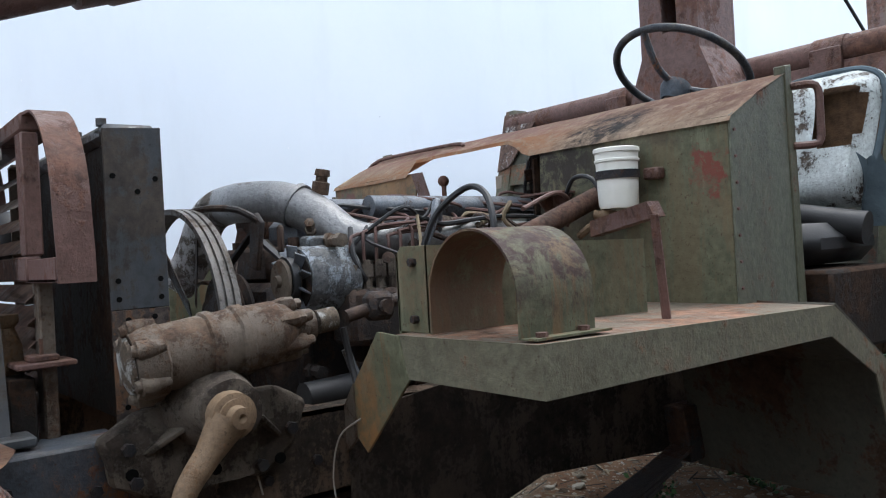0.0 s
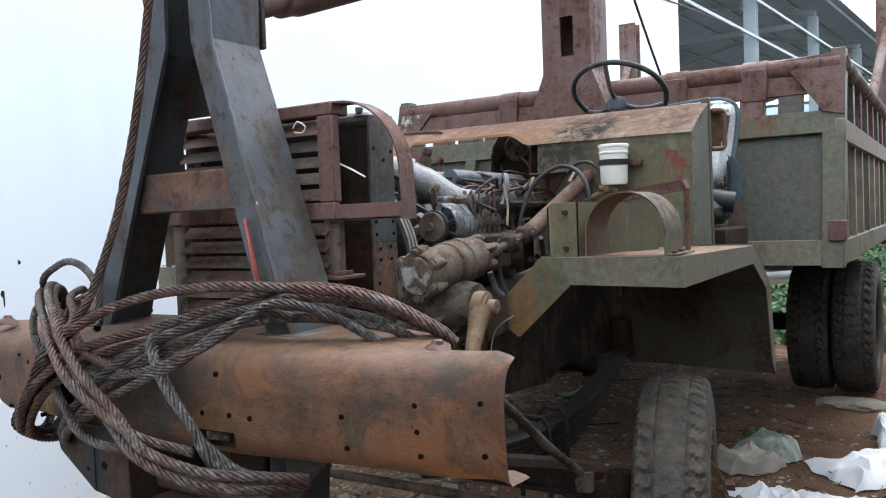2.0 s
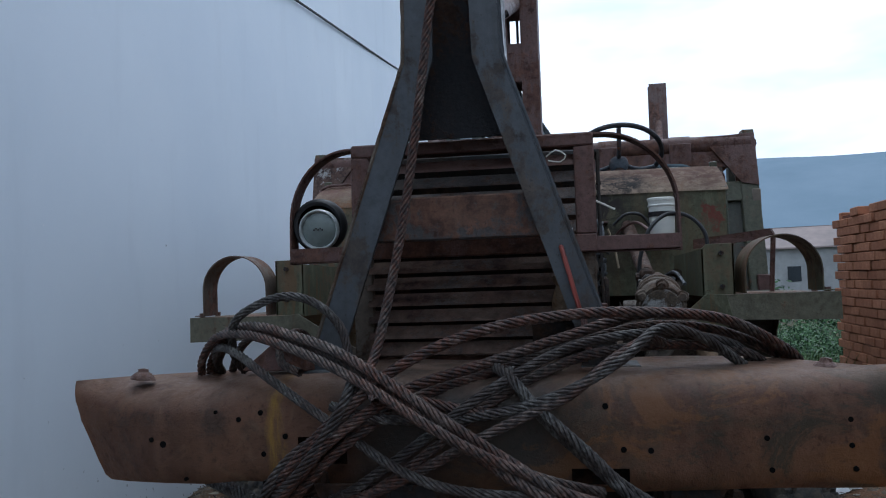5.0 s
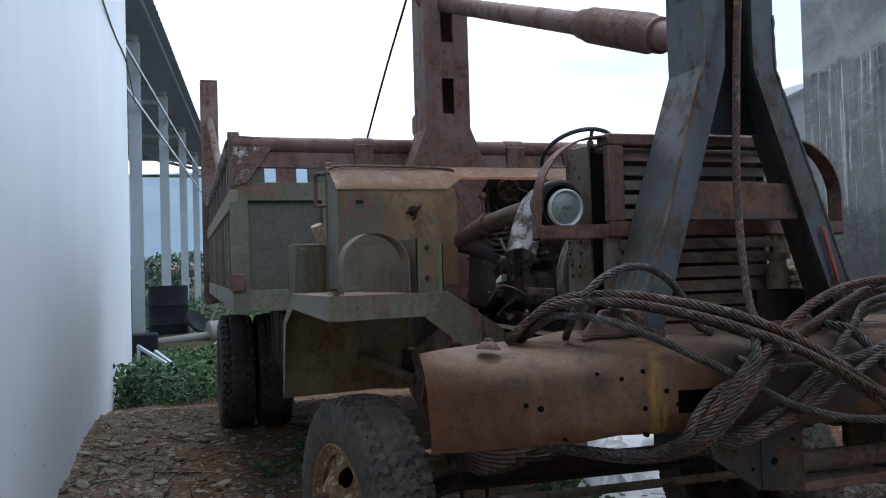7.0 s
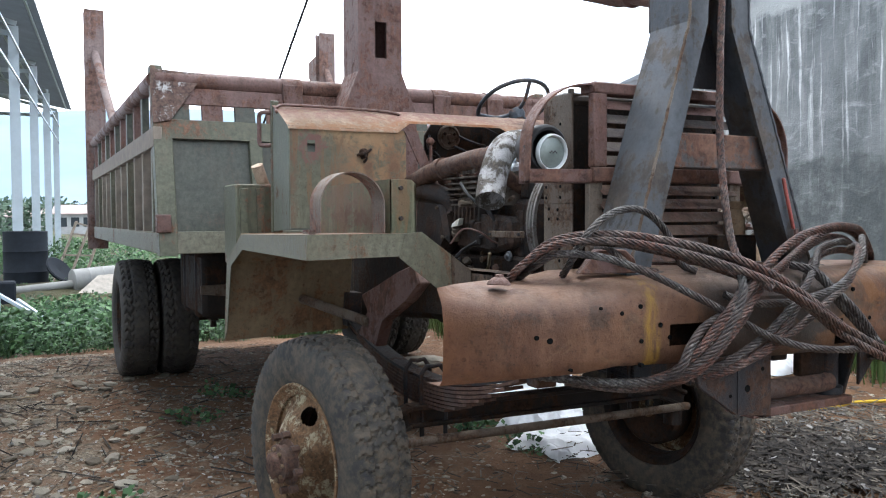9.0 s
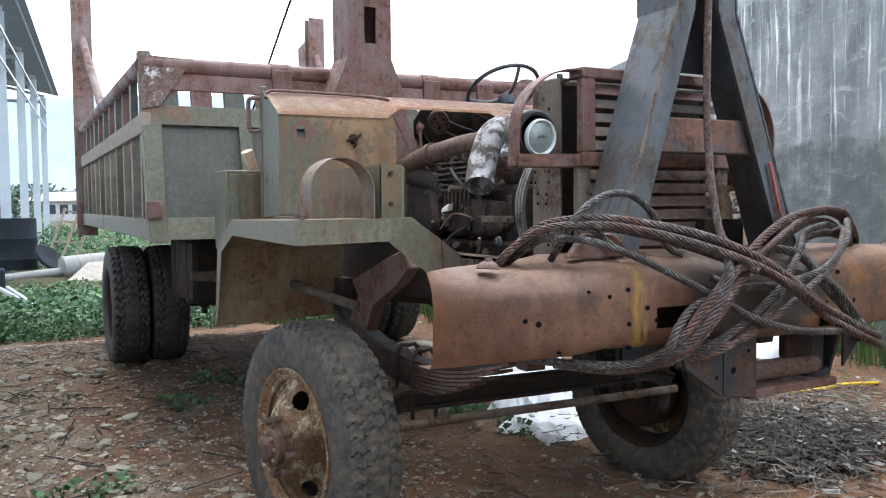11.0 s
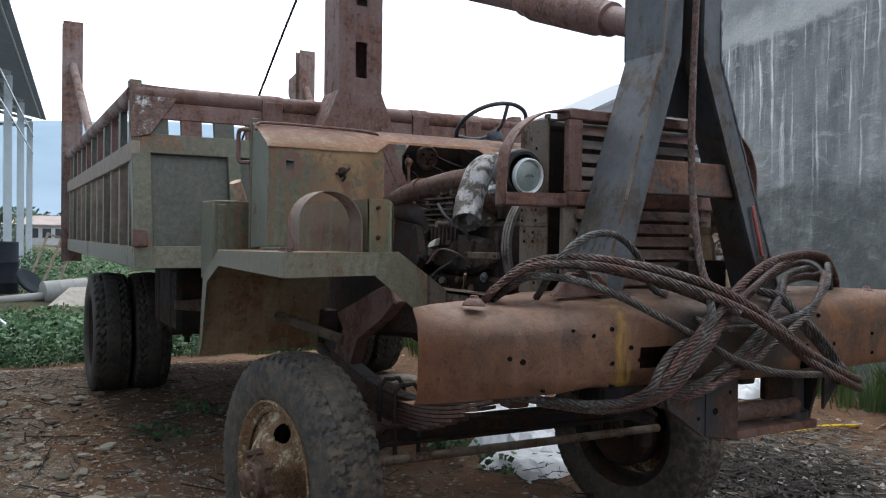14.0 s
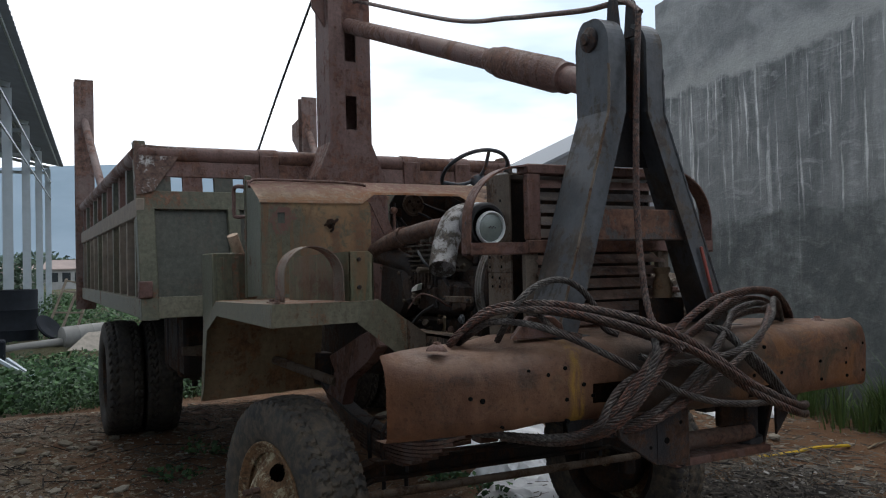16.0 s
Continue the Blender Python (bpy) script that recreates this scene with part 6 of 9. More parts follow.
def steering_wheel():
    c, ax = Vector((0.475, 2.03, 1.722)), Vector((0.0, 0.55, 0.835)).normalized()
    s = Vector((1, 0, 0))
    u = ax.cross(s).normalized()
    bm = bmesh.new()
    path = [c + ax * 0.085 + (s * math.cos(a) + u * math.sin(a)) * 0.196 for a in [2 * math.pi * k / 56 for k in range(57)]]
    sweep(bm, path, 0.0115, 10, cap=False)
    wheel_ob = part("steering_wheel", bm, worn_metal("cracked_wheel_rim", (0.03, 0.035, 0.042), (0.05, 0.05, 0.05), 0.2, 0.5, 12), truck, "dark blue-black three-spoke steering wheel")
    for a in (0.5, 2.65, 4.71):
        bm = bmesh.new()
        e = c + ax * 0.085 + (s * math.cos(a) + u * math.sin(a)) * 0.198
        tube(bm, [c + ax * 0.035, c * 0.5 + e * 0.5 - ax * 0.01, e], 0.010, 8)
        part("spoke", bm, BLUE_STEEL, wheel_ob)
    bm = bmesh.new()
    lathe(bm, c, ax, [(-0.02, 0.03), (0.02, 0.045), (0.04, 0.042), (0.052, 0.022), (0.054, 0.0)], 20)
    part("hub", bm, BLUE_STEEL, wheel_ob)
    bm = bmesh.new()
    cyl(bm, c - ax * 0.02, (0.48, 1.70, 1.44), 0.024, 12)
    cyl(bm, (0.48, 1.70, 1.44), (0.50, 1.10, 1.235), 0.027, 14)
    part("steering_column", bm, MANIFOLD, truck, "rusty steering column tube")
    bm = bmesh.new()
    cyl(bm, (0.50, 1.10, 1.235), (0.50, 0.88, 1.19), 0.014, 10)
    for y, z in ((1.07, 1.228), (0.96, 1.206)):
        box(bm, (0.475, y - 0.03, z - 0.03), (0.525, y + 0.03, z + 0.03), 0.012)
        cyl(bm, (0.462, y, z), (0.538, y, z), 0.015, 8)
    part("universal_joint", bm, ENGINE, truck)


steering_wheel()


def steering_gear():
    a, b = Vector((0.485, 0.455, 1.145)), Vector((0.505, 0.80, 1.185))
    n = (b - a).normalized()
    L = (b - a).length
    bm = bmesh.new()
    lathe(bm, a, n, [(0.0, 0.0), (0.0, 0.058), (0.015, 0.066), (0.05, 0.066), (0.055, 0.060), (0.13, 0.062), (0.134, 0.067), (0.15, 0.067), (0.155, 0.062), (0.185, 0.062), (0.19, 0.067), (0.205, 0.067), (0.21, 0.062), (0.27, 0.060), (0.29, 0.052), (0.31, 0.035), (L, 0.03), (L + 0.01, 0.0)], 28)
    for v in bm.verts:
        v.co += (v.co - a).normalized() * 0.0035 * noise.noise(v.co * 38)
    gear = part("steering_gear", bm, CAST, truck, "dusty brown cast steering box with bolted end cover")
    s = n.orthogonal().normalized()
    u = n.cross(s)
    for k in range(6):
        ang = 2 * math.pi * k / 6 + 0.3
        d = s * math.cos(ang) + u * math.sin(ang)
        bm = bmesh.new()
        lathe(bm, a + d * 0.060 - n * 0.004, n, [(-0.004, 0.0), (-0.004, 0.010), (0.004, 0.012), (0.006, 0.017), (0.028, 0.018), (0.052, 0.012), (0.058, 0.0)], 12)
        for v in bm.verts:
            v.co += Vector((0.004, 0.004, 0.004)) * noise.noise(v.co * 60)
        part("cover_lug", bm, CAST, gear)
        bm = bmesh.new()
        lathe(bm, b + d * 0.046 - n * 0.085, n, [(-0.01, 0.0), (0.0, 0.014), (0.03, 0.017), (0.05, 0.015), (0.054, 0.010), (0.066, 0.010), (0.067, 0.0)], 10)
        for v in bm.verts:
            v.co += Vector((0.003, 0.003, 0.003)) * noise.noise(v.co * 60)
        part("cover_lug", bm, CAST, gear)
    bm = bmesh.new()
    lathe(bm, a - n * 0.002, -n, [(0, 0.052), (0.006, 0.049), (0.011, 0.036), (0.013, 0.020), (0.014, 0.0)], 24)
    part("end_cap", bm, FLAKED, gear, "end cap with flaking silver paint")
    bm = bmesh.new()
    cyl(bm, b + n * 0.01, b + n * 0.05, 0.024, 12)
    part("input_collar", bm, FLAKED, gear)

    def rough_cast(bm):
        bmesh.ops.subdivide_edges(bm, edges=[e for e in bm.edges if e.calc_length() > 0.05], cuts=3, use_grid_fill=True)
        for v in bm.verts:
            v.co += Vector((0.006, 0.007, 0.007)) * noise.noise(v.co * 22)
        return bm

    bm = bmesh.new()
    lathe(bm, (0.39, 0.60, 1.062), (1, -0.05, -0.02), [(0, 0.0), (0, 0.10), (0.05, 0.098), (0.10, 0.082), (0.14, 0.066), (0.165, 0.058), (0.20, 0.055), (0.205, 0.0)], 26)
    part("sector_housing", rough_cast(bm), GREASY, gear)
    bm = bmesh.new()
    prism(bm, [(0.436, 0.40, 1.02), (0.436, 0.47, 1.06), (0.436, 0.74, 1.07), (0.436, 0.80, 1.03), (0.436, 0.77, 0.95), (0.436, 0.70, 0.90), (0.436, 0.60, 0.915), (0.436, 0.52, 0.885), (0.436, 0.42, 0.935)], (0.036, 0, 0), 0.008)
    part("mounting_flange", rough_cast(bm), GREASY, gear)
    bolts("flange_bolt", [(0.476, 0.445, 1.0), (0.476, 0.455, 0.94), (0.476, 0.53, 0.915), (0.476, 0.69, 0.925), (0.476, 0.755, 0.985)], (1, 0, 0), 0.012, 0.014, STEEL_DARK, gear)
    for y0, z0, y1, z1 in ((0.47, 0.985, 0.54, 1.04), (0.565, 0.925, 0.585, 0.995), (0.735, 0.965, 0.67, 1.02)):
        bm = bmesh.new()
        t = Vector((0, z1 - z0, y0 - y1)).normalized() * 0.012
        prism(bm, [(0.47, y0, z0), (0.47, y1, z1), (0.53, y1, z1)], t, 0.003)
        part("casting_rib", bm, GREASY, gear, smooth=False)
    bm = bmesh.new()
    lathe(bm, (0.585, 0.583, 1.053), (1, 0, 0), [(0, 0.0), (0, 0.040), (0.012, 0.042), (0.035, 0.040), (0.038, 0.030), (0.042, 0.030), (0.044, 0.020), (0.066, 0.018), (0.067, 0.008), (0.06, 0.0)], 20)
    arm = smooth_path([(0.607, 0.575, 1.045), (0.612, 0.535, 0.995), (0.625, 0.49, 0.945), (0.634, 0.470, 0.89), (0.638, 0.455, 0.83)], 0.015)
    sweep(bm, arm, [float(np.interp(i / len(arm), [0, 0.25, 0.6, 1], [0.036, 0.024, 0.019, 0.024])) for i in range(len(arm))], 12)
    part("pitman_arm", bm, CAST_TAN, truck, "tan curved pitman arm")
    for y, z in ((0.45, 0.955), (0.60, 0.935), (0.73, 0.93)):
        bm = bmesh.new()
        cyl(bm, (0.476, y, z), (0.481, y, z), 0.011, 10)
        part("bolt_hole", bm, DARK_HOLE, gear, smooth=False)
    bm = bmesh.new()
    lathe(bm, (0.64, 0.445, 0.87), (1, 0, 0), [(-0.03, 0.0), (-0.03, 0.028), (0.035, 0.028), (0.045, 0.015), (0.046, 0)], 14)
    part("ball_joint", bm, CAST_TAN, truck)


steering_gear()


def engine():
    eng_block = bmesh.new()
    box(eng_block, (-0.20, 0.86, 0.80), (0.20, 1.78, 1.26), 0.02)
    box(eng_block, (-0.15, 0.92, 0.62), (0.15, 1.6, 0.80), 0.03)
    eng = part("engine", eng_block, ENGINE, truck, "grimy six-cylinder diesel engine with missing covers")
    for k in range(6):
        bm = bmesh.new()
        box(bm, (-0.215, 0.92 + 0.14 * k, 0.90), (0.215, 0.96 + 0.14 * k, 1.22), 0.01)
        part("block_rib", bm, ENGINE, eng)
    bm = bmesh.new()
    box(bm, (-0.17, 0.88, 1.26), (0.15, 1.74, 1.345), 0.01)
    for k in range(6):
        for x in (-0.175, 0.155):
            cyl(bm, (x, 0.95 + 0.14 * k, 1.27), (x, 0.95 + 0.14 * k, 1.365), 0.014, 8)
    part("cylinder_head", bm, ENGINE, eng)
    for k in range(3):
        bm = bmesh.new()
        y = 0.99 + 0.25 * k
        box(bm, (-0.08, y, 1.345), (0.12, y + 0.22, 1.418), 0.02)
        lathe(bm, (0.02, y + 0.11, 1.415), (0, 0, 1), [(0, 0.02), (0.02, 0.018), (0.022, 0.0)], 10)
        part("rocker_cover", bm, ALLOY, eng)
    # silver air pipe that crosses over and turns down on the far side
    bm = bmesh.new()
    pts = [(-0.22, 0.935, 1.468), (-0.15, 0.935, 1.470), (-0.05, 0.93, 1.466), (0.06, 0.97, 1.458), (0.155, 1.015, 1.418), (0.235, 1.065, 1.352), (0.275, 1.17, 1.345), (0.275, 1.45, 1.355), (0.27, 1.66, 1.35)]
    ps = smooth_path(pts, 0.025)
    rr = [float(np.interp(p.y, [0.93, 1.07, 1.2, 1.66], [0.053, 0.050, 0.034, 0.030])) for p in ps]
    sweep(bm, ps, rr, 20)
    lathe(bm, (0.10, 0.99, 1.447), (0.75, 0.45, -0.45), [(-0.004, 0.052), (-0.004, 0.058), (0.010, 0.058), (0.010, 0.052)], 20)
    part("air_pipe", bm, SILVER, eng, "silver-painted intake pipe with elbow")
    bm = bmesh.new()
    ps = smooth_path([(-0.19, 0.935, 1.468), (-0.25, 0.93, 1.462), (-0.300, 0.915, 1.430), (-0.338, 0.90, 1.36), (-0.362, 0.882, 1.305), (-0.378, 0.862, 1.272), (-0.388, 0.848, 1.25)], 0.02)
    sweep(bm, ps, 0.053, 24, cap=False)
    bmesh.ops.solidify(bm, geom=bm.faces[:], thickness=0.004)
    part("down_pipe", bm, SILVER_WORN, truck, "flaking silver downpipe with an open mouth")
    bm = bmesh.new()
    lathe(bm, (0.145, 1.035, 1.47), (0.2, 0.1, 1), [(0, 0.022), (0.03, 0.022), (0.032, 0.015), (0.045, 0.015), (0.046, 0.02), (0.062, 0.018), (0.063, 0)], 12)
    part("pipe_fitting", bm, CAST, eng)
    bm = bmesh.new()
    cyl(bm, (0.17, 1.16, 1.435), (0.16, 1.72, 1.43), 0.030, 14)
    cyl(bm, (0.10, 1.05, 1.44), (0.10, 1.70, 1.435), 0.022, 12)
    part("water_rail", bm, ALLOY, eng)
    # alternator
    bm = bmesh.new()
    lathe(bm, (0.285, 0.89, 1.265), (0, 1, 0), [(0.0, 0.03), (0.0, 0.070), (0.012, 0.076), (0.06, 0.078), (0.062, 0.074), (0.12, 0.076), (0.135, 0.06), (0.14, 0.0)], 28)
    for z in (-0.075, 0.08):
        box(bm, (0.26, 0.91, 1.265 + z - 0.018), (0.30, 0.99, 1.265 + z + 0.018), 0.006)
    alt = part("alternator", bm, worn_metal("flaked_blue_alloy", (0.30, 0.34, 0.38), (0.090, 0.098, 0.11), 0.62, 0.45, 16.0, dust=(0.2, 0.18, 0.15), metallic=0.2), eng, "flaked blue-white alternator")
    # Dark disc added behind the fan blades for the shade between them.
    bm = bmesh.new()
    cyl(bm, (0.285, 0.886, 1.265), (0.285, 0.8895, 1.265), 0.066, 24)
    part("blade_shade_disc", bm, UNDER, alt)
    bm = bmesh.new()
    lathe(bm, (0.285, 0.845, 1.265), (0, 1, 0), [(-0.012, 0.0), (-0.012, 0.012), (-0.002, 0.014), (-0.001, 0.045), (0.004, 0.05), (0.014, 0.036), (0.024, 0.05), (0.03, 0.048), (0.031, 0.02), (0.045, 0.02)], 28)
    part("alternator_pulley", bm, CAST, alt)
    for k in range(11):
        a = 2 * math.pi * k / 11
        bm = bmesh.new()
        d = Vector((math.cos(a), 0, math.sin(a)))
        t = Vector((-math.sin(a), 0, math.cos(a)))
        c = Vector((0.285, 0.882, 1.265))
        prism(bm, [c + d * 0.03, c + d * 0.076 + t * 0.012, c + d * 0.076 + t * 0.022 + Vector((0, -0.022, 0)), c + d * 0.03 + t * 0.008 + Vector((0, -0.016, 0))], t * 0.004)
        part("fan_blade", bm, ALLOY, alt, smooth=False)
    # fan shroud ring, crank pulley, fan and belt
    bm = bmesh.new()
    pts = [Vector((0.295 * math.cos(a), 0.70, 1.165 + 0.275 * math.sin(a))) for a in [math.radians(-20 + 4 * k) for k in range(56)]]
    strip(bm, pts, (0, 1, 0), 0.048, 0.006)
    for off in (0.0, 0.018, 0.036):
        strip(bm, [p + (p - Vector((0, p.y, 1.165))).normalized() * 0.007 + Vector((0, off, 0)) for p in pts], (0, 1, 0), 0.012, 0.007)
    part("fan_shroud_ring", bm, worn_metal("pale_shroud", (0.17, 0.16, 0.148), (0.07, 0.058, 0.05), 0.38, 0.55, 8), eng, "grey curved fan shroud band")
    bm = bmesh.new()
    lathe(bm, (0.05, 0.80, 1.18), (0, 1, 0), [(-0.02, 0.0), (-0.02, 0.04), (0.0, 0.05), (0.0, 0.105), (0.015, 0.11), (0.025, 0.095), (0.035, 0.11), (0.045, 0.105), (0.05, 0.03)], 32)
    lathe(bm, (0.0, 0.82, 0.92), (0, 1, 0), [(-0.02, 0.0), (-0.02, 0.05), (0.0, 0.11), (0.03, 0.11), (0.035, 0.04)], 28)
    part("crank_pulley", bm, ENGINE, eng)
    for k in range(6):
        a = 2 * math.pi * k / 6 + 0.4
        bm = bmesh.new()
        d, t = Vector((math.cos(a), 0, math.sin(a))), Vector((-math.sin(a), 0, math.cos(a)))
        c = Vector((0.03, 0.735, 1.175))
        prism(bm, [c + d * 0.04 - t * 0.03, c + d * 0.04 + t * 0.03 + Vector((0, 0.02, 0)), c + d * 0.25 + t * 0.045 + Vector((0, 0.03, 0)), c + d * 0.25 - t * 0.045], (0, 0.003, 0))
        part("fan_blade", bm, ENGINE, eng, smooth=False)
    bm = bmesh.new()
    loop = [Vector((0.02, 0.82, 1.285)), Vector((0.15, 0.84, 1.375))] + [Vector((0.285 + 0.046 * math.cos(a), 0.853, 1.265 + 0.046 * math.sin(a))) for a in [math.radians(110 - 14 * k) for k in range(15)]] + [Vector((0.12, 0.83, 1.08)), Vector((0.0, 0.82, 1.07))]
    strip(bm, loop, (0, 1, 0), 0.016, 0.008)
    part("drive_belt", bm, BLACK, eng)
    bm = bmesh.new()
    tube(bm, [(0.0, 0.74, 1.435), (0.12, 0.76, 1.44), (0.19, 0.80, 1.43), (0.215, 0.84, 1.40)], 0.008, 8)
    prism(bm, [(0.16, 0.83, 1.30), (0.20, 0.83, 1.29), (0.235, 0.83, 1.40), (0.205, 0.83, 1.425), (0.175, 0.83, 1.40)], (0, 0.012, 0), 0.003)
    prism(bm, [(0.29, 0.84, 1.33), (0.31, 0.84, 1.33), (0.31, 0.84, 1.385), (0.30, 0.84, 1.392), (0.29, 0.84, 1.385)], (0, 0.01, 0), 0.003)
    part("belt_tensioner", bm, ENGINE, eng)
    # injection pump with its row of fittings and lines
    bm = bmesh.new()
    box(bm, (0.27, 0.975, 1.11), (0.37, 1.23, 1.235), 0.012)
    box(bm, (0.275, 1.23, 1.12), (0.36, 1.36, 1.24), 0.02)
    pump = part("injection_pump", bm, ENGINE, eng)
    for k in range(6):
        y = 1.0 + 0.035 * k
        bm = bmesh.new()
        cyl(bm, (0.345, y, 1.20), (0.345, y, 1.238), 0.0165, 6)
        cyl(bm, (0.345, y, 1.238), (0.345, y, 1.262), 0.011, 8)
        cyl(bm, (0.345, y, 1.262), (0.345, y, 1.292), 0.0150, 6)
        cyl(bm, (0.345, y, 1.292), (0.345, y, 1.302), 0.009, 8)
        part("delivery_valve", bm, GREASY, pump)
        bm = bmesh.new()
        h = 1.36 + 0.010 * (k % 3)
        tube(bm, [(0.335, y, 1.288), (0.336, y, h - 0.015), (0.325, y + 0.02, h), (0.30, y + 0.10 + 0.03 * k, h + 0.012), (0.22, y + 0.15 + 0.05 * k, h + 0.04), (0.12, 1.0 + 0.14 * k, 1.44)], 0.0042, 6)
        part("fuel_line", bm, TUBE_RED, eng)
    for k in range(9):
        z0, x0 = 1.345 + 0.014 * (k % 4), 0.20 + 0.016 * k
        bm = bmesh.new()
        tube(bm, [(x0 - 0.02, 1.02 + 0.02 * k, z0 - 0.03), (x0, 1.08 + 0.02 * k, z0 + 0.01), (x0 + 0.012 * math.sin(k), 1.28, z0 + 0.012 * math.cos(k * 2.1)), (x0 + 0.01 * math.cos(k * 1.7), 1.48, z0 + 0.010 * math.sin(k * 3)), (x0 + 0.02, 1.66, z0 - 0.01 * (k % 3)), (x0 + 0.06, 1.70, z0 - 0.09)], 0.0048 + 0.0012 * (k % 3), 6)
        part("fuel_line", bm, (TUBE_RED, BLACK, ENGINE)[k % 3], eng)
    rnd = random.Random(8)
    for k in range(9):
        bm = bmesh.new()
        y = 1.05 + 0.07 * k
        z = rnd.uniform(1.43, 1.475)
        tube(bm, [(0.12 + rnd.uniform(-0.03, 0.03), y, 1.40), (0.14, y + 0.03, z), (0.17, y + 0.10, z + rnd.uniform(-0.01, 0.015)), (0.2 + rnd.uniform(-0.03, 0.04), y + 0.22, z - 0.02), (0.16, y + 0.3, 1.42)], 0.005, 6)
        part("fuel_line", bm, TUBE_RED if k % 3 else BLACK, eng)
    bm = bmesh.new()
    for k in range(6):
        y = 0.99 + 0.13 * k
        cyl(bm, (0.06, y, 1.40), (0.07, y, 1.45), 0.012, 6)
        cyl(bm, (0.07, y, 1.45), (0.071, y, 1.468), 0.007, 6)
        part("injector", bm, CAST, eng)
        bm = bmesh.new()
    bm.free()
    # right-hand side: exhaust manifold and clutter
    bm = bmesh.new()
    tube(bm, [(-0.245, 1.0, 1.42), (-0.26, 1.15, 1.425), (-0.275, 1.32, 1.41), (-0.295, 1.52, 1.385), (-0.315, 1.66, 1.345), (-0.32, 1.76, 1.325)], 0.041, 14)
    for k in range(6):
        tube(bm, [(-0.16, 0.98 + 0.13 * k, 1.30), (-0.22, 0.99 + 0.13 * k, 1.34), (-0.265, 1.02 + 0.12 * k, 1.395)], 0.028, 10)
    for p, q in (((-0.249, 1.05, 1.4215), (-0.252, 1.075, 1.4225)), ((-0.284, 1.41, 1.40), (-0.288, 1.445, 1.396))):
        cyl(bm, p, q, 0.049, 16)
    part("exhaust_manifold", bm, MANIFOLD, eng, "rust-brown exhaust manifold")
    bm = bmesh.new()
    tube(bm, [(-0.30, 1.82, 1.335), (-0.292, 1.66, 1.318), (-0.28, 1.52, 1.30), (-0.255, 1.43, 1.27), (-0.225, 1.40, 1.23)], 0.042, 14)
    part("exhaust_elbow", bm, ENGINE, eng, "sooty lower exhaust elbow")
    # finned cylinder heads under the manifold, three of them, with bolted clamps on top
    fin_mat = worn_metal("dusty_finned_head", (0.105, 0.090, 0.074), (0.060, 0.044, 0.036), 0.4, 0.75, 9.0, dust=(0.21, 0.175, 0.14))
    for j in range(3):
        bm = bmesh.new()
        y = 0.99 + 0.145 * j
        comb = [(-0.17, y, 1.235)]
        for k in range(6):
            z = 1.240 + 0.022 * k
            comb += [(-0.235 - 0.004 * k, y, z), (-0.268 - 0.004 * k, y, z + 0.001), (-0.268 - 0.004 * k, y, z + 0.008), (-0.235 - 0.004 * k, y, z + 0.010)]
        comb.append((-0.17, y, 1.372))
        prism(bm, comb, (0, 0.13, 0))
        head = part("finned_head", bm, fin_mat, eng, "dusty finned cylinder head", smooth=False)
        for yy in (0.025, 0.068, 0.108):
            bm = bmesh.new()
            cyl(bm, (-0.272, y + yy, 1.368), (-0.274, y + yy, 1.384), 0.013, 6)
            cyl(bm, (-0.274, y + yy, 1.384), (-0.275, y + yy, 1.397), 0.007, 6)
            part("head_nut", bm, fin_mat, head)
    for k in range(7):
        bm = bmesh.new()
        box(bm, (-0.275, 1.13 + 0.034 * k, 1.178 - 0.004 * k), (-0.20, 1.142 + 0.034 * k, 1.238), 0.003)
        part("cooler_fin", bm, ENGINE, eng)
    # broad cover plate, sloping crankcase door and bellied sump
    bm = bmesh.new()
    prism(bm, [(-0.30, 1.66, 1.29), (-0.30, 1.42, 1.26), (-0.30, 1.36, 1.10), (-0.30, 1.44, 1.03), (-0.30, 1.70, 1.04)], (0.08, 0, 0), 0.02)
    cover = part("side_cover", bm, ENGINE, eng, "sooty side cover plate", smooth=False)
    bolts("cover_bolt", [(-0.302, 1.64, 1.26), (-0.302, 1.44, 1.235), (-0.302, 1.39, 1.11), (-0.302, 1.67, 1.07)], (-1, 0, 0), 0.008, 0.010, CAST, cover)
    bm = bmesh.new()
    prism(bm, [(-0.265, 1.36, 1.20), (-0.265, 1.10, 1.205), (-0.265, 0.93, 1.19), (-0.265, 0.91, 1.08), (-0.265, 1.05, 1.05), (-0.265, 1.34, 1.06)], (0.07, 0, 0), 0.018)
    door = part("crankcase_door", bm, ENGINE, eng, smooth=False)
    for rib in ([(-0.28, 1.18, 1.17), (-0.28, 1.13, 1.175), (-0.28, 1.12, 1.08), (-0.28, 1.17, 1.075)], [(-0.275, 1.05, 1.19), (-0.275, 0.99, 1.185), (-0.275, 1.01, 1.07), (-0.275, 1.06, 1.075)]):
        bm = bmesh.new()
        prism(bm, rib, (0.03, 0, 0), 0.006)
        part("door_rib", bm, ENGINE, door, smooth=False)
    # oily lower block with a drain flange
    bm = bmesh.new()
    prism(bm, [(-0.255, 1.70, 1.03), (-0.255, 0.80, 1.045), (-0.255, 0.80, 0.92), (-0.255, 1.70, 0.92)], (0.06, 0, 0), 0.012)
    low = part("block_skirt", bm, UNDER, eng, smooth=False)
    bm = bmesh.new()
    lathe(bm, (-0.256, 0.93, 1.045), (-1, 0, 0), [(0, 0.020), (0.008, 0.019), (0.010, 0.011), (0.018, 0.010), (0.019, 0.0)], 10)
    part("drain_flange", bm, ALLOY, low)
    # pale bracket bar from the shroud to the block, and its bolt
    bm = bmesh.new()
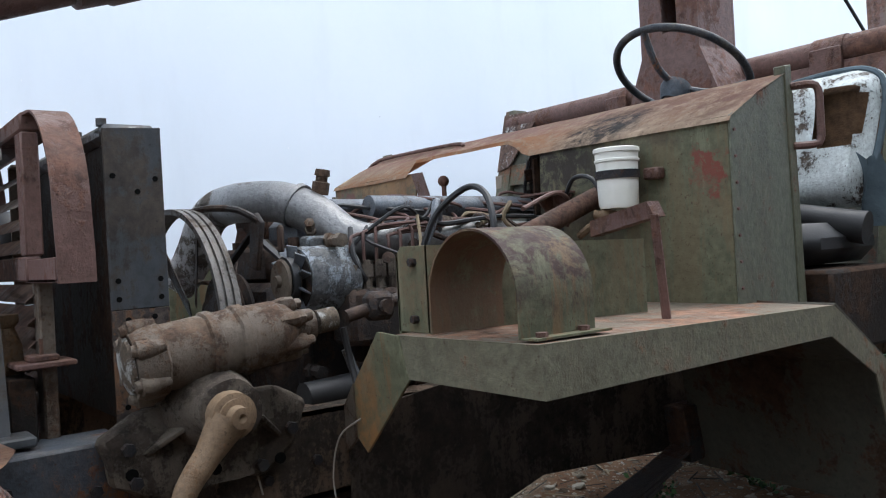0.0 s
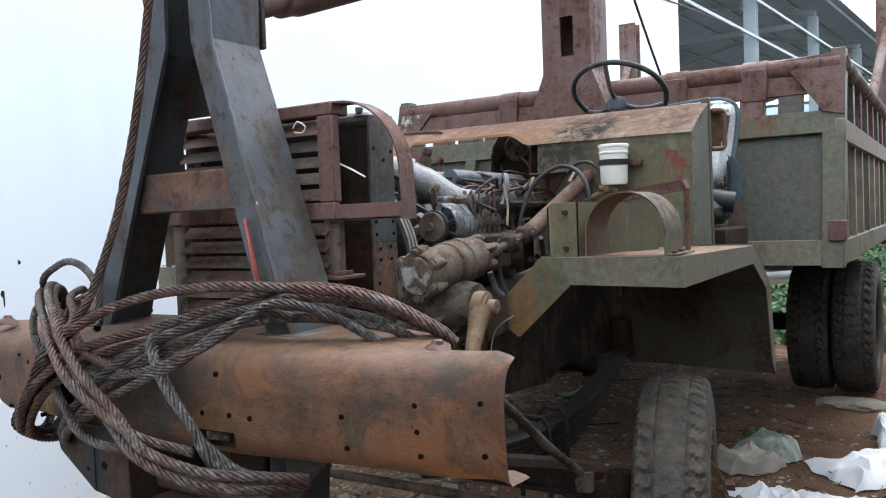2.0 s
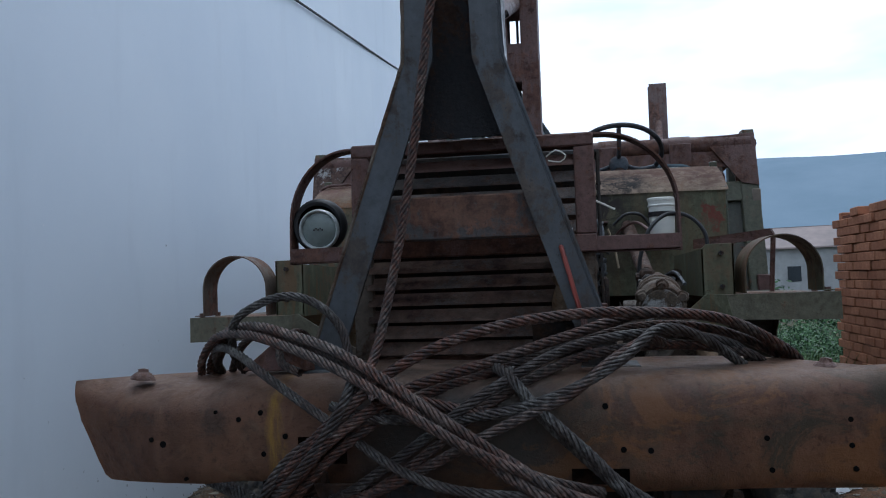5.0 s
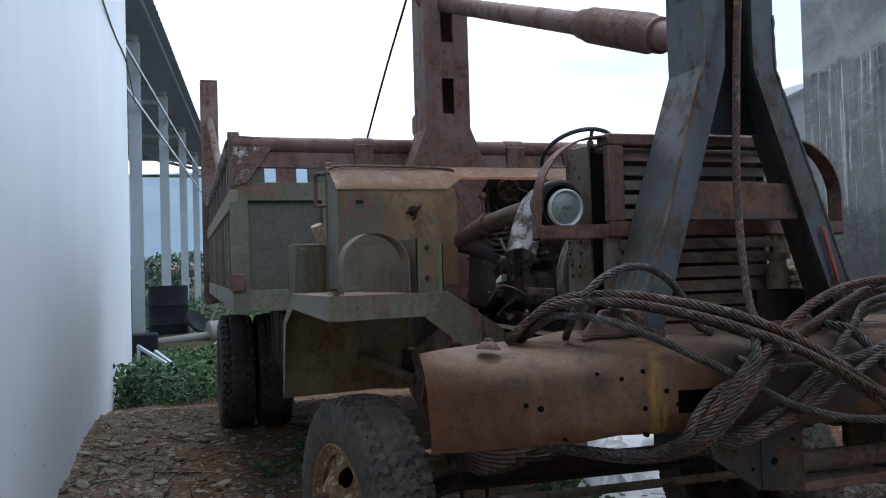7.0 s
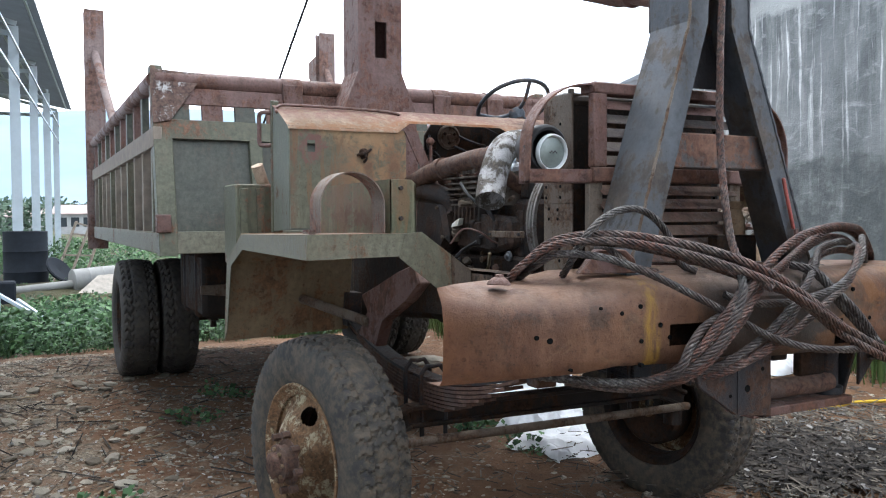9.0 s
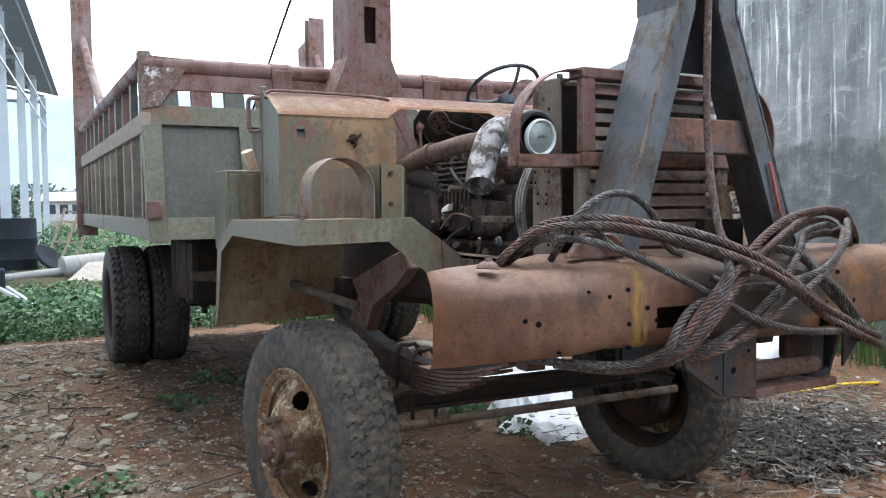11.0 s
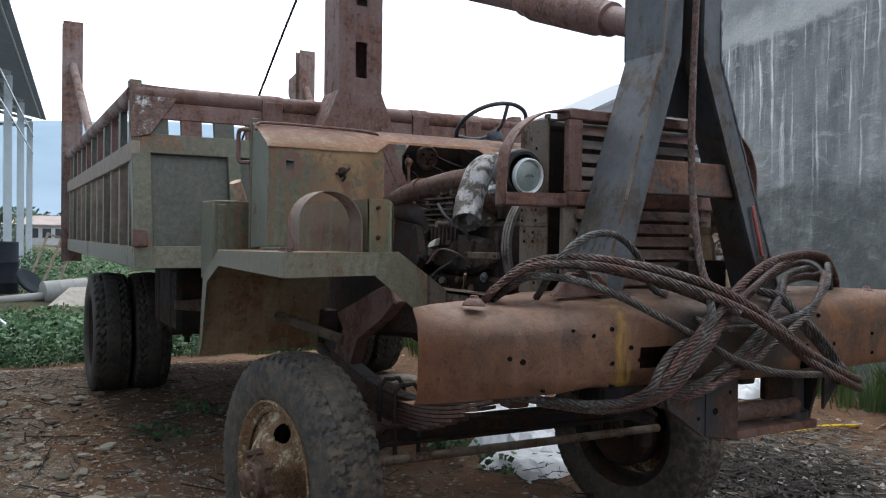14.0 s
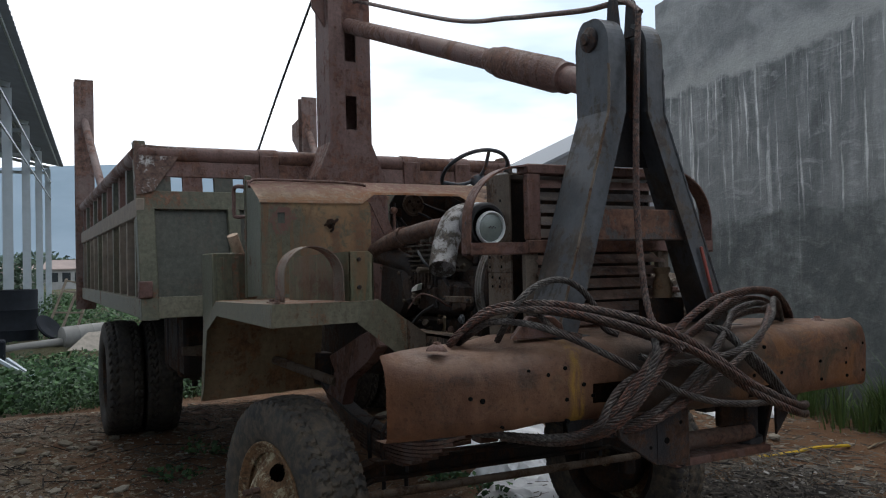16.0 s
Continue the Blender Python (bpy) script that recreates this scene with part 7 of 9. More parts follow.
    prism(bm, [(-0.335, 0.72, 1.143), (-0.325, 0.97, 1.141), (-0.325, 0.975, 1.117), (-0.335, 0.72, 1.119)], (0.012, 0, 0), 0.002)
    br = part("shroud_stay", bm, CAST, eng, "dusty grey stay bar", smooth=False)
    bolts("stay_bolt", [(-0.336, 0.735, 1.131), (-0.327, 0.95, 1.129)], (-1, 0, 0), 0.006, 0.008, STEEL_DARK, br)
    # funnel-shaped breather with a torn white cap
    bm = bmesh.new()
    lathe(bm, (-0.29, 1.29, 1.10), (-0.25, -0.45, 1), [(0, 0.0), (0, 0.016), (0.022, 0.017), (0.024, 0.022), (0.036, 0.022), (0.038, 0.017), (0.055, 0.019), (0.056, 0.0)], 12)
    br = part("breather", bm, CAST, eng)
    bm = bmesh.new()
    prism(bm, [(-0.315, 1.295, 1.150), (-0.315, 1.235, 1.158), (-0.315, 1.225, 1.187), (-0.315, 1.245, 1.182), (-0.315, 1.285, 1.168)], (0.03, 0.01, 0.004), 0.003)
    part("torn_cap", bm, PLASTIC_WHITE, br, "torn white plastic cap", smooth=False)
    # starter, horn and hanging leads on the driver's side
    bm = bmesh.new()
    cyl(bm, (0.34, 0.86, 1.01), (0.33, 1.08, 1.02), 0.034, 16)
    cyl(bm, (0.33, 1.08, 1.02), (0.33, 1.35, 1.02), 0.02, 12)
    part("rubber_hose_stub", bm, BLACK, truck)
    bm = bmesh.new()
    cyl(bm, (0.30, 1.15, 1.02), (0.30, 1.5, 1.02), 0.06, 16)
    box(bm, (0.23, 1.1, 1.07), (0.33, 1.3, 1.13), 0.01)
    part("starter_motor", bm, UNDER, eng)
    bm = bmesh.new()
    ax = Vector((0.05, -1, 0.05)).normalized()
    lathe(bm, (0.613, 1.30, 1.215), ax, [(-0.08, 0.010), (-0.02, 0.013), (0.02, 0.020), (0.035, 0.034), (0.04, 0.035), (0.03, 0.022), (0.0, 0.014), (-0.02, 0.0)], 22)
    part("horn", bm, CAST, truck, "small dusty horn trumpet")
    hoses = [
        ([(0.47, 1.08, 1.18), (0.476, 1.085, 1.25), (0.485, 1.09, 1.307), (0.52, 1.11, 1.393), (0.587, 1.141, 1.444), (0.655, 1.135, 1.43), (0.70, 1.116, 1.375), (0.705, 1.11, 1.30), (0.68, 1.12, 1.22)], 0.007, BLACK),
        ([(0.30, 1.28, 1.36), (0.32, 1.27, 1.42), (0.35, 1.24, 1.43), (0.36, 1.22, 1.38), (0.352, 1.20, 1.33)], 0.010, ALLOY),
        ([(0.38, 1.16, 1.40), (0.40, 1.15, 1.33), (0.41, 1.12, 1.26)], 0.004, STEM),
        ([(0.42, 1.62, 1.44), (0.47, 1.60, 1.48), (0.53, 1.60, 1.475), (0.57, 1.60, 1.42)], 0.006, BLACK),
        ([(0.46, 0.90, 1.12), (0.47, 0.92, 1.06), (0.50, 0.95, 1.04), (0.55, 0.93, 1.06)], 0.010, ALLOY),
        ([(0.505, 0.87, 1.17), (0.51, 0.88, 1.10), (0.53, 0.88, 1.05)], 0.007, BLACK),
        ([(0.56, 0.90, 1.0), (0.55, 0.87, 0.99), (0.50, 0.85, 0.95), (0.485, 0.84, 0.87), (0.50, 0.84, 0.80), (0.51, 0.84, 0.72)], 0.0018, BOARD),
        ([(0.445, 0.72, 1.0), (0.452, 0.70, 0.99), (0.45, 0.69, 0.93), (0.455, 0.70, 0.86)], 0.0018, BOARD),
        ([(0.54, 1.35, 1.40), (0.50, 1.5, 1.44), (0.45, 1.60, 1.42), (0.40, 1.64, 1.36)], 0.006, TUBE_RED),
        ([(0.58, 1.02, 1.22), (0.55, 1.1, 1.16), (0.52, 1.2, 1.14)], 0.008, BLACK),
        ([(0.62, 1.05, 1.20), (0.60, 1.15, 1.24), (0.57, 1.3, 1.22)], 0.006, ALLOY),
    ]
    for pts, r, mat in hoses:
        bm = bmesh.new()
        tube(bm, pts, r, 8, 0.012)
        part("hose", bm, mat, truck)
    rnd = random.Random(41)
    # unions, studs and small castings bolted over both sides of the block
    for k in range(90):
        side = 1 if k < 52 else -1
        y = rnd.uniform(0.9, 1.72)
        x = side * rnd.uniform(0.20, 0.30 if side > 0 else 0.27)
        z = rnd.uniform(0.92, 1.40)
        d = rnd.choice((Vector((side, 0, 0)), Vector((0, 0, 1)), Vector((0.3 * side, -1, 0.2)), Vector((side, -0.6, 0.5))))
        r = rnd.uniform(0.006, 0.015)
        bm = bmesh.new()
        L = rnd.uniform(0.02, 0.07)
        lathe(bm, (x, y, z), d, [(0, 0.0), (0, r * 1.4), (L * 0.3, r * 1.4), (L * 0.32, r), (L * 0.7, r), (L * 0.72, r * 1.25), (L, r * 1.2), (L + 0.002, 0.0)], 8 if k % 2 else 6)
        part("engine_fitting", bm, (ENGINE, CAST, ENGINE, ENGINE, CAST, ENGINE, MANIFOLD)[k % 7], eng)
    for k in range(30):
        side = 1 if k < 20 else -1
        y, x, z = rnd.uniform(0.95, 1.6), side * rnd.uniform(0.20, 0.34), rnd.uniform(1.0, 1.40)
        pts = [(x, y, z)]
        for j in range(4):
            y, x, z = y + rnd.uniform(-0.02, 0.11), x + rnd.uniform(-0.05, 0.05), z + rnd.uniform(-0.07, 0.06)
            pts.append((max(0.16, x) if side > 0 else min(-0.18, x), y, min(z, 1.44)))
        bm = bmesh.new()
        tube(bm, pts, rnd.uniform(0.003, 0.008), 6, 0.015)
        part("engine_line", bm, (BLACK, TUBE_RED, BLACK, ENGINE, STEM)[k % 5], eng)
    # bent rusted bracket and rod behind the passenger-side wheel
    bm = bmesh.new()
    prism(bm, [(-0.60, 1.05, 1.02), (-0.60, 1.20, 0.98), (-0.60, 1.588, 0.862), (-0.60, 1.50, 0.80), (-0.60, 1.63, 0.69), (-0.60, 1.42, 0.66), (-0.60, 1.36, 0.78), (-0.60, 1.12, 0.88), (-0.60, 1.0, 0.95)], (0.05, 0, 0), 0.006)
    part("hanger_bracket", bm, BROWN, truck, "bent rusty hanger bracket")
    bm = bmesh.new()
    cyl(bm, (-0.74, 2.0, 0.82), (-0.60, 1.50, 0.755), 0.022, 12)
    part("torque_rod", bm, CAST, truck)


engine()


def canister():
    bm = bmesh.new()
    c = (0.612, 1.605, 1.392)
    lathe(bm, c, (0, 0, 1), [(0.0, 0.0), (0.0, 0.045), (0.01, 0.049), (0.085, 0.051), (0.112, 0.0515), (0.114, 0.055), (0.119, 0.0555), (0.121, 0.0525), (0.136, 0.0535), (0.137, 0.0565), (0.146, 0.0565), (0.148, 0.053), (0.146, 0.048), (0.144, 0.0)], 32)
    can = part("fluid_reservoir", bm, PLASTIC_WHITE, truck, "yellowed white plastic fluid reservoir")
    bm = bmesh.new()
    lathe(bm, c, (0, 0, 1), [(0.072, 0.0512), (0.072, 0.0545), (0.092, 0.0545), (0.092, 0.0525)], 32)
    part("clamp_band", bm, STEEL_DARK, can)
    bm = bmesh.new()
    box(bm, (0.656, 1.645, 1.458), (0.70, 1.678, 1.486), 0.004)
    cyl(bm, (0.678, 1.64, 1.472), (0.678, 1.655, 1.472), 0.009, 8)
    part("reservoir_bracket", bm, BROWN, can)
    bm = bmesh.new()
    lathe(bm, (0.60, 1.585, 1.375), (-0.6, -0.3, 0.1), [(-0.03, 0.012), (0.0, 0.014), (0.012, 0.02), (0.02, 0.02), (0.022, 0.01), (0.04, 0.012), (0.041, 0)], 10)
    tube(bm, [(0.60, 1.59, 1.385), (0.57, 1.58, 1.365), (0.53, 1.575, 1.345), (0.50, 1.58, 1.33)], 0.010, 8)
    part("outlet_valve", bm, CAST_TAN, can)


canister()


def seat():
    bm = bmesh.new()
    vs = []
    for j in range(15):
        v = j / 14
        row = []
        for i in range(19):
            u = i / 18
            x = 0.555 + 0.325 * u - 0.04 * (1 - v) * u
            edge = min(u, 1 - u, v * 0.8, (1 - v) * 0.8)
            puff = 0.07 * min(1, edge / 0.12) ** 0.5 if edge > 0 else 0
            y = 2.38 + 0.10 * v - puff + 0.006 * noise.noise(Vector((u * 6, v * 6, 0)))
            z = 1.37 + 0.41 * v - (0.05 * (abs(u - 0.5) * 2) ** 6 if v > 0.8 else 0)
            row.append(bm.verts.new((x, y, z)))
        vs.append(row)
    for j in range(14):
        for i in range(18):
            if 9 <= i <= 16 and 6 <= j <= 11 and not (i in (9, 16) and j in (6, 11)):
                continue
            bm.faces.new((vs[j][i], vs[j][i + 1], vs[j + 1][i + 1], vs[j + 1][i]))
    back = part("seat_back", bm, SEAT_VINYL, truck, "torn white vinyl seat back with a hole")
    bm = bmesh.new()
    tube(bm, [(0.56, 2.47, 1.765), (0.72, 2.465, 1.775), (0.83, 2.46, 1.765), (0.878, 2.455, 1.715), (0.874, 2.44, 1.60), (0.855, 2.41, 1.48), (0.838, 2.39, 1.38)], 0.010, 8)
    part("piping", bm, CLOTH_BLUE, back, "blue-grey edge piping")
    bm = bmesh.new()
    box(bm, (0.57, 2.45, 1.40), (0.83, 2.55, 1.74), 0.03)
    part("seat_stuffing", bm, FOAM, back)
    bm = bmesh.new()
    tube(bm, [(0.33, 2.24, 1.35), (0.6, 2.22, 1.36), (0.90, 2.26, 1.31)], 0.045, 14)
    box(bm, (0.30, 2.05, 1.22), (0.86, 2.42, 1.33), 0.04)
    part("seat_cushion", bm, BLACK, truck, "flattened black seat cushion")
    bm = bmesh.new()
    box(bm, (0.3, 2.02, 1.0), (0.92, 2.40, 1.21), 0.01)
    part("seat_base", bm, UNDER, truck)
    bm = bmesh.new()
    vs = []
    for j in range(9):
        row = []
        for i in range(7):
            u, v = i / 6, j / 8
            row.append(bm.verts.new((0.86 + 0.04 * u * v + 0.02 * math.sin(u * 7 + v * 3), 2.30 + 0.12 * u, 1.52 - 0.18 * v - 0.03 * math.sin(u * 3) + 0.02 * noise.noise(Vector((u * 3, v * 3, 7))))))
        vs.append(row)
    for j in range(8):
        for i in range(6):
            bm.faces.new((vs[j][i], vs[j][i + 1], vs[j + 1][i + 1], vs[j + 1][i]))
    bmesh.ops.solidify(bm, geom=bm.faces[:], thickness=0.01)
    part("hanging_cloth", bm, CLOTH_BLUE, truck, "faded blue rag over the seat side")


seat()


def bed():
    """The tipping body: slatted sides, a leaning headboard and tall stakes at the back."""

    def fy(z):
        return 2.72 + 0.245 * (z - 1.01)

    bm = bmesh.new()
    box(bm, (-1.22, 2.75, 1.03), (1.22, 7.1, 1.08), 0.004)
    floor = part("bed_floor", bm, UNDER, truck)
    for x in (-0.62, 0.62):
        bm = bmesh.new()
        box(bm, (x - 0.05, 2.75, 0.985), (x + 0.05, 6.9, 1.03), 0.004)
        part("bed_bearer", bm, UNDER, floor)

    def slab(name, x0, x1, z0, z1, off=0.0, t=0.05, mat=OLIVE_DARK, label=""):
        bm = bmesh.new()
        prism(bm, [(x0, fy(z0) + off, z0), (x1, fy(z0) + off, z0), (x1, fy(z1) + off, z1), (x0, fy(z1) + off, z1)], (0, t, 0.0), 0.003)
        return part(name, bm, mat, truck, label, smooth=False)

    slab("headboard_sill", -1.25, 1.25, 1.01, 1.125, mat=OLIVE_PALE)
    slab("headboard_panel", -1.20, 1.20, 1.12, 1.64, 0.03, 0.01, OLIVE_DARK, "flat dark olive headboard panel")
    slab("headboard_rail", -1.25, 1.25, 1.62, 1.727, mat=OLIVE)
    for x in (-1.21, -0.72, -0.22, 0.22, 0.72, 1.21):
        wdt = 0.045 if abs(x) > 1 else 0.035
        slab("headboard_post", x - wdt, x + wdt, 1.12, 1.63, -0.004, 0.055, OLIVE)
    k, x = 0, -1.18
    while x < 1.15:
        slab("headboard_baluster", x, x + 0.113, 1.72, 1.82, 0.005, 0.03, BROWN if k % 2 else OLIVE_DARK)
        x += 0.179
        k += 1
    slab("headboard_upper_rail", -1.25, 1.25, 1.812, 1.905, 0.0, 0.04, BROWN)
    bm = bmesh.new()
    cyl(bm, (-1.24, fy(1.95) + 0.03, 1.945), (1.24, fy(1.95) + 0.03, 1.945), 0.052, 18)
    part("headboard_pipe", bm, BROWN, truck, "thick red-brown pipe along the top")
    for x in (-0.487, 0.475, 0.86):
        bm = bmesh.new()
        cy, w = fy(1.95) + 0.03, 0.058
        strip(bm, [(x - w, cy + 0.058 * math.sin(a), 1.945 + 0.058 * math.cos(a)) for a in [math.radians(-100 + 20 * k) for k in range(11)]], (1, 0, 0), 2 * w, 0.006)
        box(bm, (x - w, fy(1.85) - 0.012, 1.80), (x + w, fy(1.9) - 0.002, 1.955), 0.003)
        part("pipe_clamp", bm, BROWN, truck)
    for s in (1, -1):
        bm = bmesh.new()
        prism(bm, [(s * 1.262, fy(2.0) - 0.015, 2.0), (s * 0.98, fy(1.99) - 0.015, 1.985), (s * 1.17, fy(1.70) - 0.015, 1.72), (s * 1.262, fy(1.70) - 0.015, 1.70)], (0, 0.012, 0), 0.001)
        part("corner_gusset", bm, BROWN if s > 0 else worn_metal("chalky_gusset", (0.50, 0.49, 0.46), (0.10, 0.066, 0.058), 0.66, 0.7, 7), truck, smooth=False)
        bm = bmesh.new()
        prism(bm, [(s * 1.17, fy(1.0) - 0.008, 1.0), (s * 1.262, fy(1.0) - 0.008, 1.0), (s * 1.262, fy(2.02) - 0.008, 2.02), (s * 1.20, fy(2.02) - 0.008, 2.02), (s * 1.17, fy(1.7) - 0.008, 1.7)], (0, 0.09, 0), 0.003)
        part("corner_post", bm, OLIVE, truck, smooth=False)
        bm = bmesh.new()
        box(bm, (min(s * 1.20, s * 1.272), fy(1.1) - 0.02, 1.12), (max(s * 1.20, s * 1.272), fy(1.1) + 0.05, 1.215), 0.005)
        part("corner_clip", bm, BROWN, truck)
        # side
        bm = bmesh.new()
        box(bm, (min(s * 1.19, s * 1.26), 2.74, 1.01), (max(s * 1.19, s * 1.26), 7.18, 1.12), 0.004)
        sill = part("side_sill", bm, OLIVE_PALE, truck)
        bm = bmesh.new()
        box(bm, (min(s * 1.22, s * 1.265), 2.86, 1.575), (max(s * 1.22, s * 1.265), 7.18, 1.68), 0.004)
        part("side_rail", bm, WOOD_GREY, truck, "greyed middle side rail")
        bm = bmesh.new()
        cyl(bm, (s * 1.235, fy(1.95) + 0.03, 1.945), (s * 1.235, 7.2, 1.945), 0.045, 14)
        part("side_pipe", bm, BROWN, truck)
        for j in range(11):
            y = 3.02 + 0.40 * j
            bm = bmesh.new()
            box(bm, (min(s * 1.20, s * 1.25), y, 1.11), (max(s * 1.20, s * 1.25), y + 0.055, 1.60), 0.003)
            part("side_slat", bm, WOOD_GREY if j % 3 else OLIVE_PALE, sill)
            bm = bmesh.new()
            box(bm, (min(s * 1.205, s * 1.245), y + 0.02, 1.67), (max(s * 1.205, s * 1.245), y + 0.10, 1.92), 0.003)
            part("side_baluster", bm, OLIVE_DARK if j % 2 else BROWN, sill)
        bm = bmesh.new()
        box(bm, (min(s * 1.165, s * 1.172), 2.95, 1.09), (max(s * 1.165, s * 1.172), 7.08, 1.58), 0.001)
        part("side_lining", bm, UNDER, sill)
        # tall rear stake with brace
        bm = bmesh.new()
        xs = 1.19 if s > 0 else -1.22
        box(bm, (xs - 0.09, 7.16, 0.90), (xs + 0.09, 7.175, 3.26), 0.002)
        box(bm, (xs - 0.09, 7.295, 0.90), (xs + 0.09, 7.31, 3.26), 0.002)
        box(bm, (xs - 0.008, 7.175, 0.90), (xs + 0.008, 7.295, 3.26), 0.0)
        st = part("rear_stake", bm, STAKE, truck, "tall faded rust I-section stake")
        if s > 0:
            bm = bmesh.new()
            prism(bm, [(xs - 0.04, 7.31, 2.50), (xs - 0.04, 7.31, 3.08), (xs - 0.04, 7.72, 3.02), (xs - 0.04, 7.72, 2.84)], (0.08, 0, 0), 0.004)
            part("stake_gusset", bm, STAKE, st, smooth=False)
        bm = bmesh.new()
        cyl(bm, (xs, 7.20, 2.85), (xs - s * 0.10, 6.2, 1.95), 0.038, 14)
        part("stake_brace", bm, STAKE, st)
    bm = bmesh.new()
    box(bm, (-1.25, 7.08, 1.03), (1.25, 7.15, 1.75), 0.006)
    part("tailgate", bm, OLIVE_DARK, truck)
    bm = bmesh.new()
    tube(bm, [(-0.03, 2.96, 3.37), (-0.05, 3.434, 3.05), (-0.08, 4.0, 2.66), (-0.10, 4.6, 2.245), (-0.12, 5.5, 1.64), (-0.14, 6.3, 1.09)], 0.009, 8)
    part("stay_cable", bm, BLACK, truck, "black steel stay cable from the mast")


bed()


# ---------------------------------------------------------------- wire rope on the bumper
def wire_rope(pts, r=0.0105, mat=None, lay=0.11, label="rusted steel wire rope tangled over the bumper"):
    path = smooth_path(pts, 0.0075)
    fr = frames(path)
    bm = bmesh.new()
    dist = 0.0
    phases = []
    for i, p in enumerate(path):
        if i:
            dist += (p - path[i - 1]).length
        phases.append(2 * math.pi * dist / lay)
    for k in range(6):
        rings = []
        for i, p in enumerate(path):
            s, u = fr[i]
            a = phases[i] + 2 * math.pi * k / 6
            c = p + (s * math.cos(a) + u * math.sin(a)) * r * 0.64
            rings.append([bm.verts.new(c + (s * math.cos(a + b) + u * math.sin(a + b)) * r * 0.42) for b in (-1.9, -0.75, 0.0, 0.75, 1.9)])
        for a, b in zip(rings, rings[1:]):
            for j in range(4):
                bm.faces.new((a[j], a[j + 1], b[j + 1], b[j]))
    ob = finish(bm, "wire_rope", mat or ROPE, None, True)
    return tagged(ob, label, "wire rope", "tangled wire ropes")


# arches over the passenger end of the bumper, across the knot and down in front
wire_rope([(-0.685, 0.235, 1.02), (-0.665, 0.205, 1.055), (-0.597, 0.142, 1.127), (-0.488, 0.049, 1.145), (-0.37, -0.033, 1.128), (-0.246, -0.103, 1.096), (-0.125, -0.165, 1.04), (-0.005, -0.195, 0.966), (0.119, -0.20, 0.888), (0.225, -0.22, 0.832), (0.36, -0.185, 0.79), (0.47, -0.115, 0.775), (0.53, -0.05, 0.76)], 0.0115)
wire_rope([(-0.67, 0.25, 1.02), (-0.65, 0.21, 1.06), (-0.585, 0.15, 1.118), (-0.49, 0.07, 1.135), (-0.386, -0.01, 1.118), (-0.261, -0.08, 1.084), (-0.143, -0.142, 1.034), (-0.02, -0.19, 0.955), (0.10, -0.205, 0.872), (0.21, -0.225, 0.815), (0.34, -0.20, 0.77), (0.45, -0.13, 0.75), (0.52, -0.04, 0.745)], 0.0115)
wire_rope([(-0.70, 0.215, 1.02), (-0.68, 0.18, 1.06), (-0.61, 0.115, 1.118), (-0.50, 0.025, 1.128), (-0.386, -0.05, 1.108), (-0.261, -0.115, 1.07), (-0.143, -0.178, 1.02), (-0.03, -0.215, 0.957), (0.09, -0.215, 0.893), (0.20, -0.205, 0.85), (0.30, -0.15, 0.815)])
wire_rope([(-0.64, 0.27, 1.02), (-0.60, 0.23, 1.08), (-0.53, 0.18, 1.122), (-0.436, 0.081, 1.118), (-0.373, 0.03, 1.104), (-0.301, -0.01, 1.085), (-0.226, -0.06, 1.056), (-0.155, -0.10, 1.026), (-0.084, -0.125, 1.0), (0.0, -0.128, 0.98), (0.09, -0.13, 0.962)])
wire_rope([(-0.655, 0.24, 1.02), (-0.64, 0.17, 1.06), (-0.603, 0.115, 1.092), (-0.521, 0.026, 1.084), (-0.428, -0.045, 1.042), (-0.328, -0.092, 0.988), (-0.225, -0.13, 0.931), (-0.124, -0.162, 0.873), (-0.017, -0.202, 0.839), (0.10, -0.225, 0.828), (0.22, -0.20, 0.82)], 0.010, ROPE_GREY)
# arches over the driver's end, falling to the passenger side under the bumper
wire_rope([(0.76, 0.18, 1.02), (0.72, 0.15, 1.06), (0.588, 0.085, 1.13), (0.427, 0.0, 1.155), (0.247, -0.06, 1.158), (0.065, -0.10, 1.131), (-0.105, -0.142, 1.062), (-0.247, -0.155, 0.943), (-0.371, -0.11, 0.80), (-0.47, 0.02, 0.742), (-0.62, 0.16, 0.755)], 0.0115)
wire_rope([(0.75, 0.20, 1.02), (0.715, 0.17, 1.06), (0.58, 0.11, 1.132), (0.407, 0.06, 1.15), (0.239, 0.012, 1.108), (0.073, -0.05, 1.06), (-0.092, -0.125, 1.014), (-0.242, -0.165, 0.92), (-0.36, -0.135, 0.80), (-0.45, -0.01, 0.738), (-0.58, 0.12, 0.745)], 0.0115)
wire_rope([(-0.20, -0.14, 1.035), (-0.215, -0.16, 0.99), (-0.255, -0.165, 0.925), (-0.315, -0.16, 0.85), (-0.395, -0.11, 0.785), (-0.48, 0.0, 0.752), (-0.66, 0.15, 0.762)], 0.0115, ROPE_GREY)
wire_rope([(0.66, 0.16, 1.02), (0.60, 0.12, 1.075), (0.473, 0.06, 1.105), (0.367, 0.014, 1.108), (0.249, -0.02, 1.088), (0.144, -0.09, 1.045), (0.041, -0.135, 0.986), (-0.055, -0.15, 0.916), (-0.149, -0.14, 0.85), (-0.254, -0.09, 0.785), (-0.39, 0.03, 0.74)], 0.0105, ROPE_GREY)
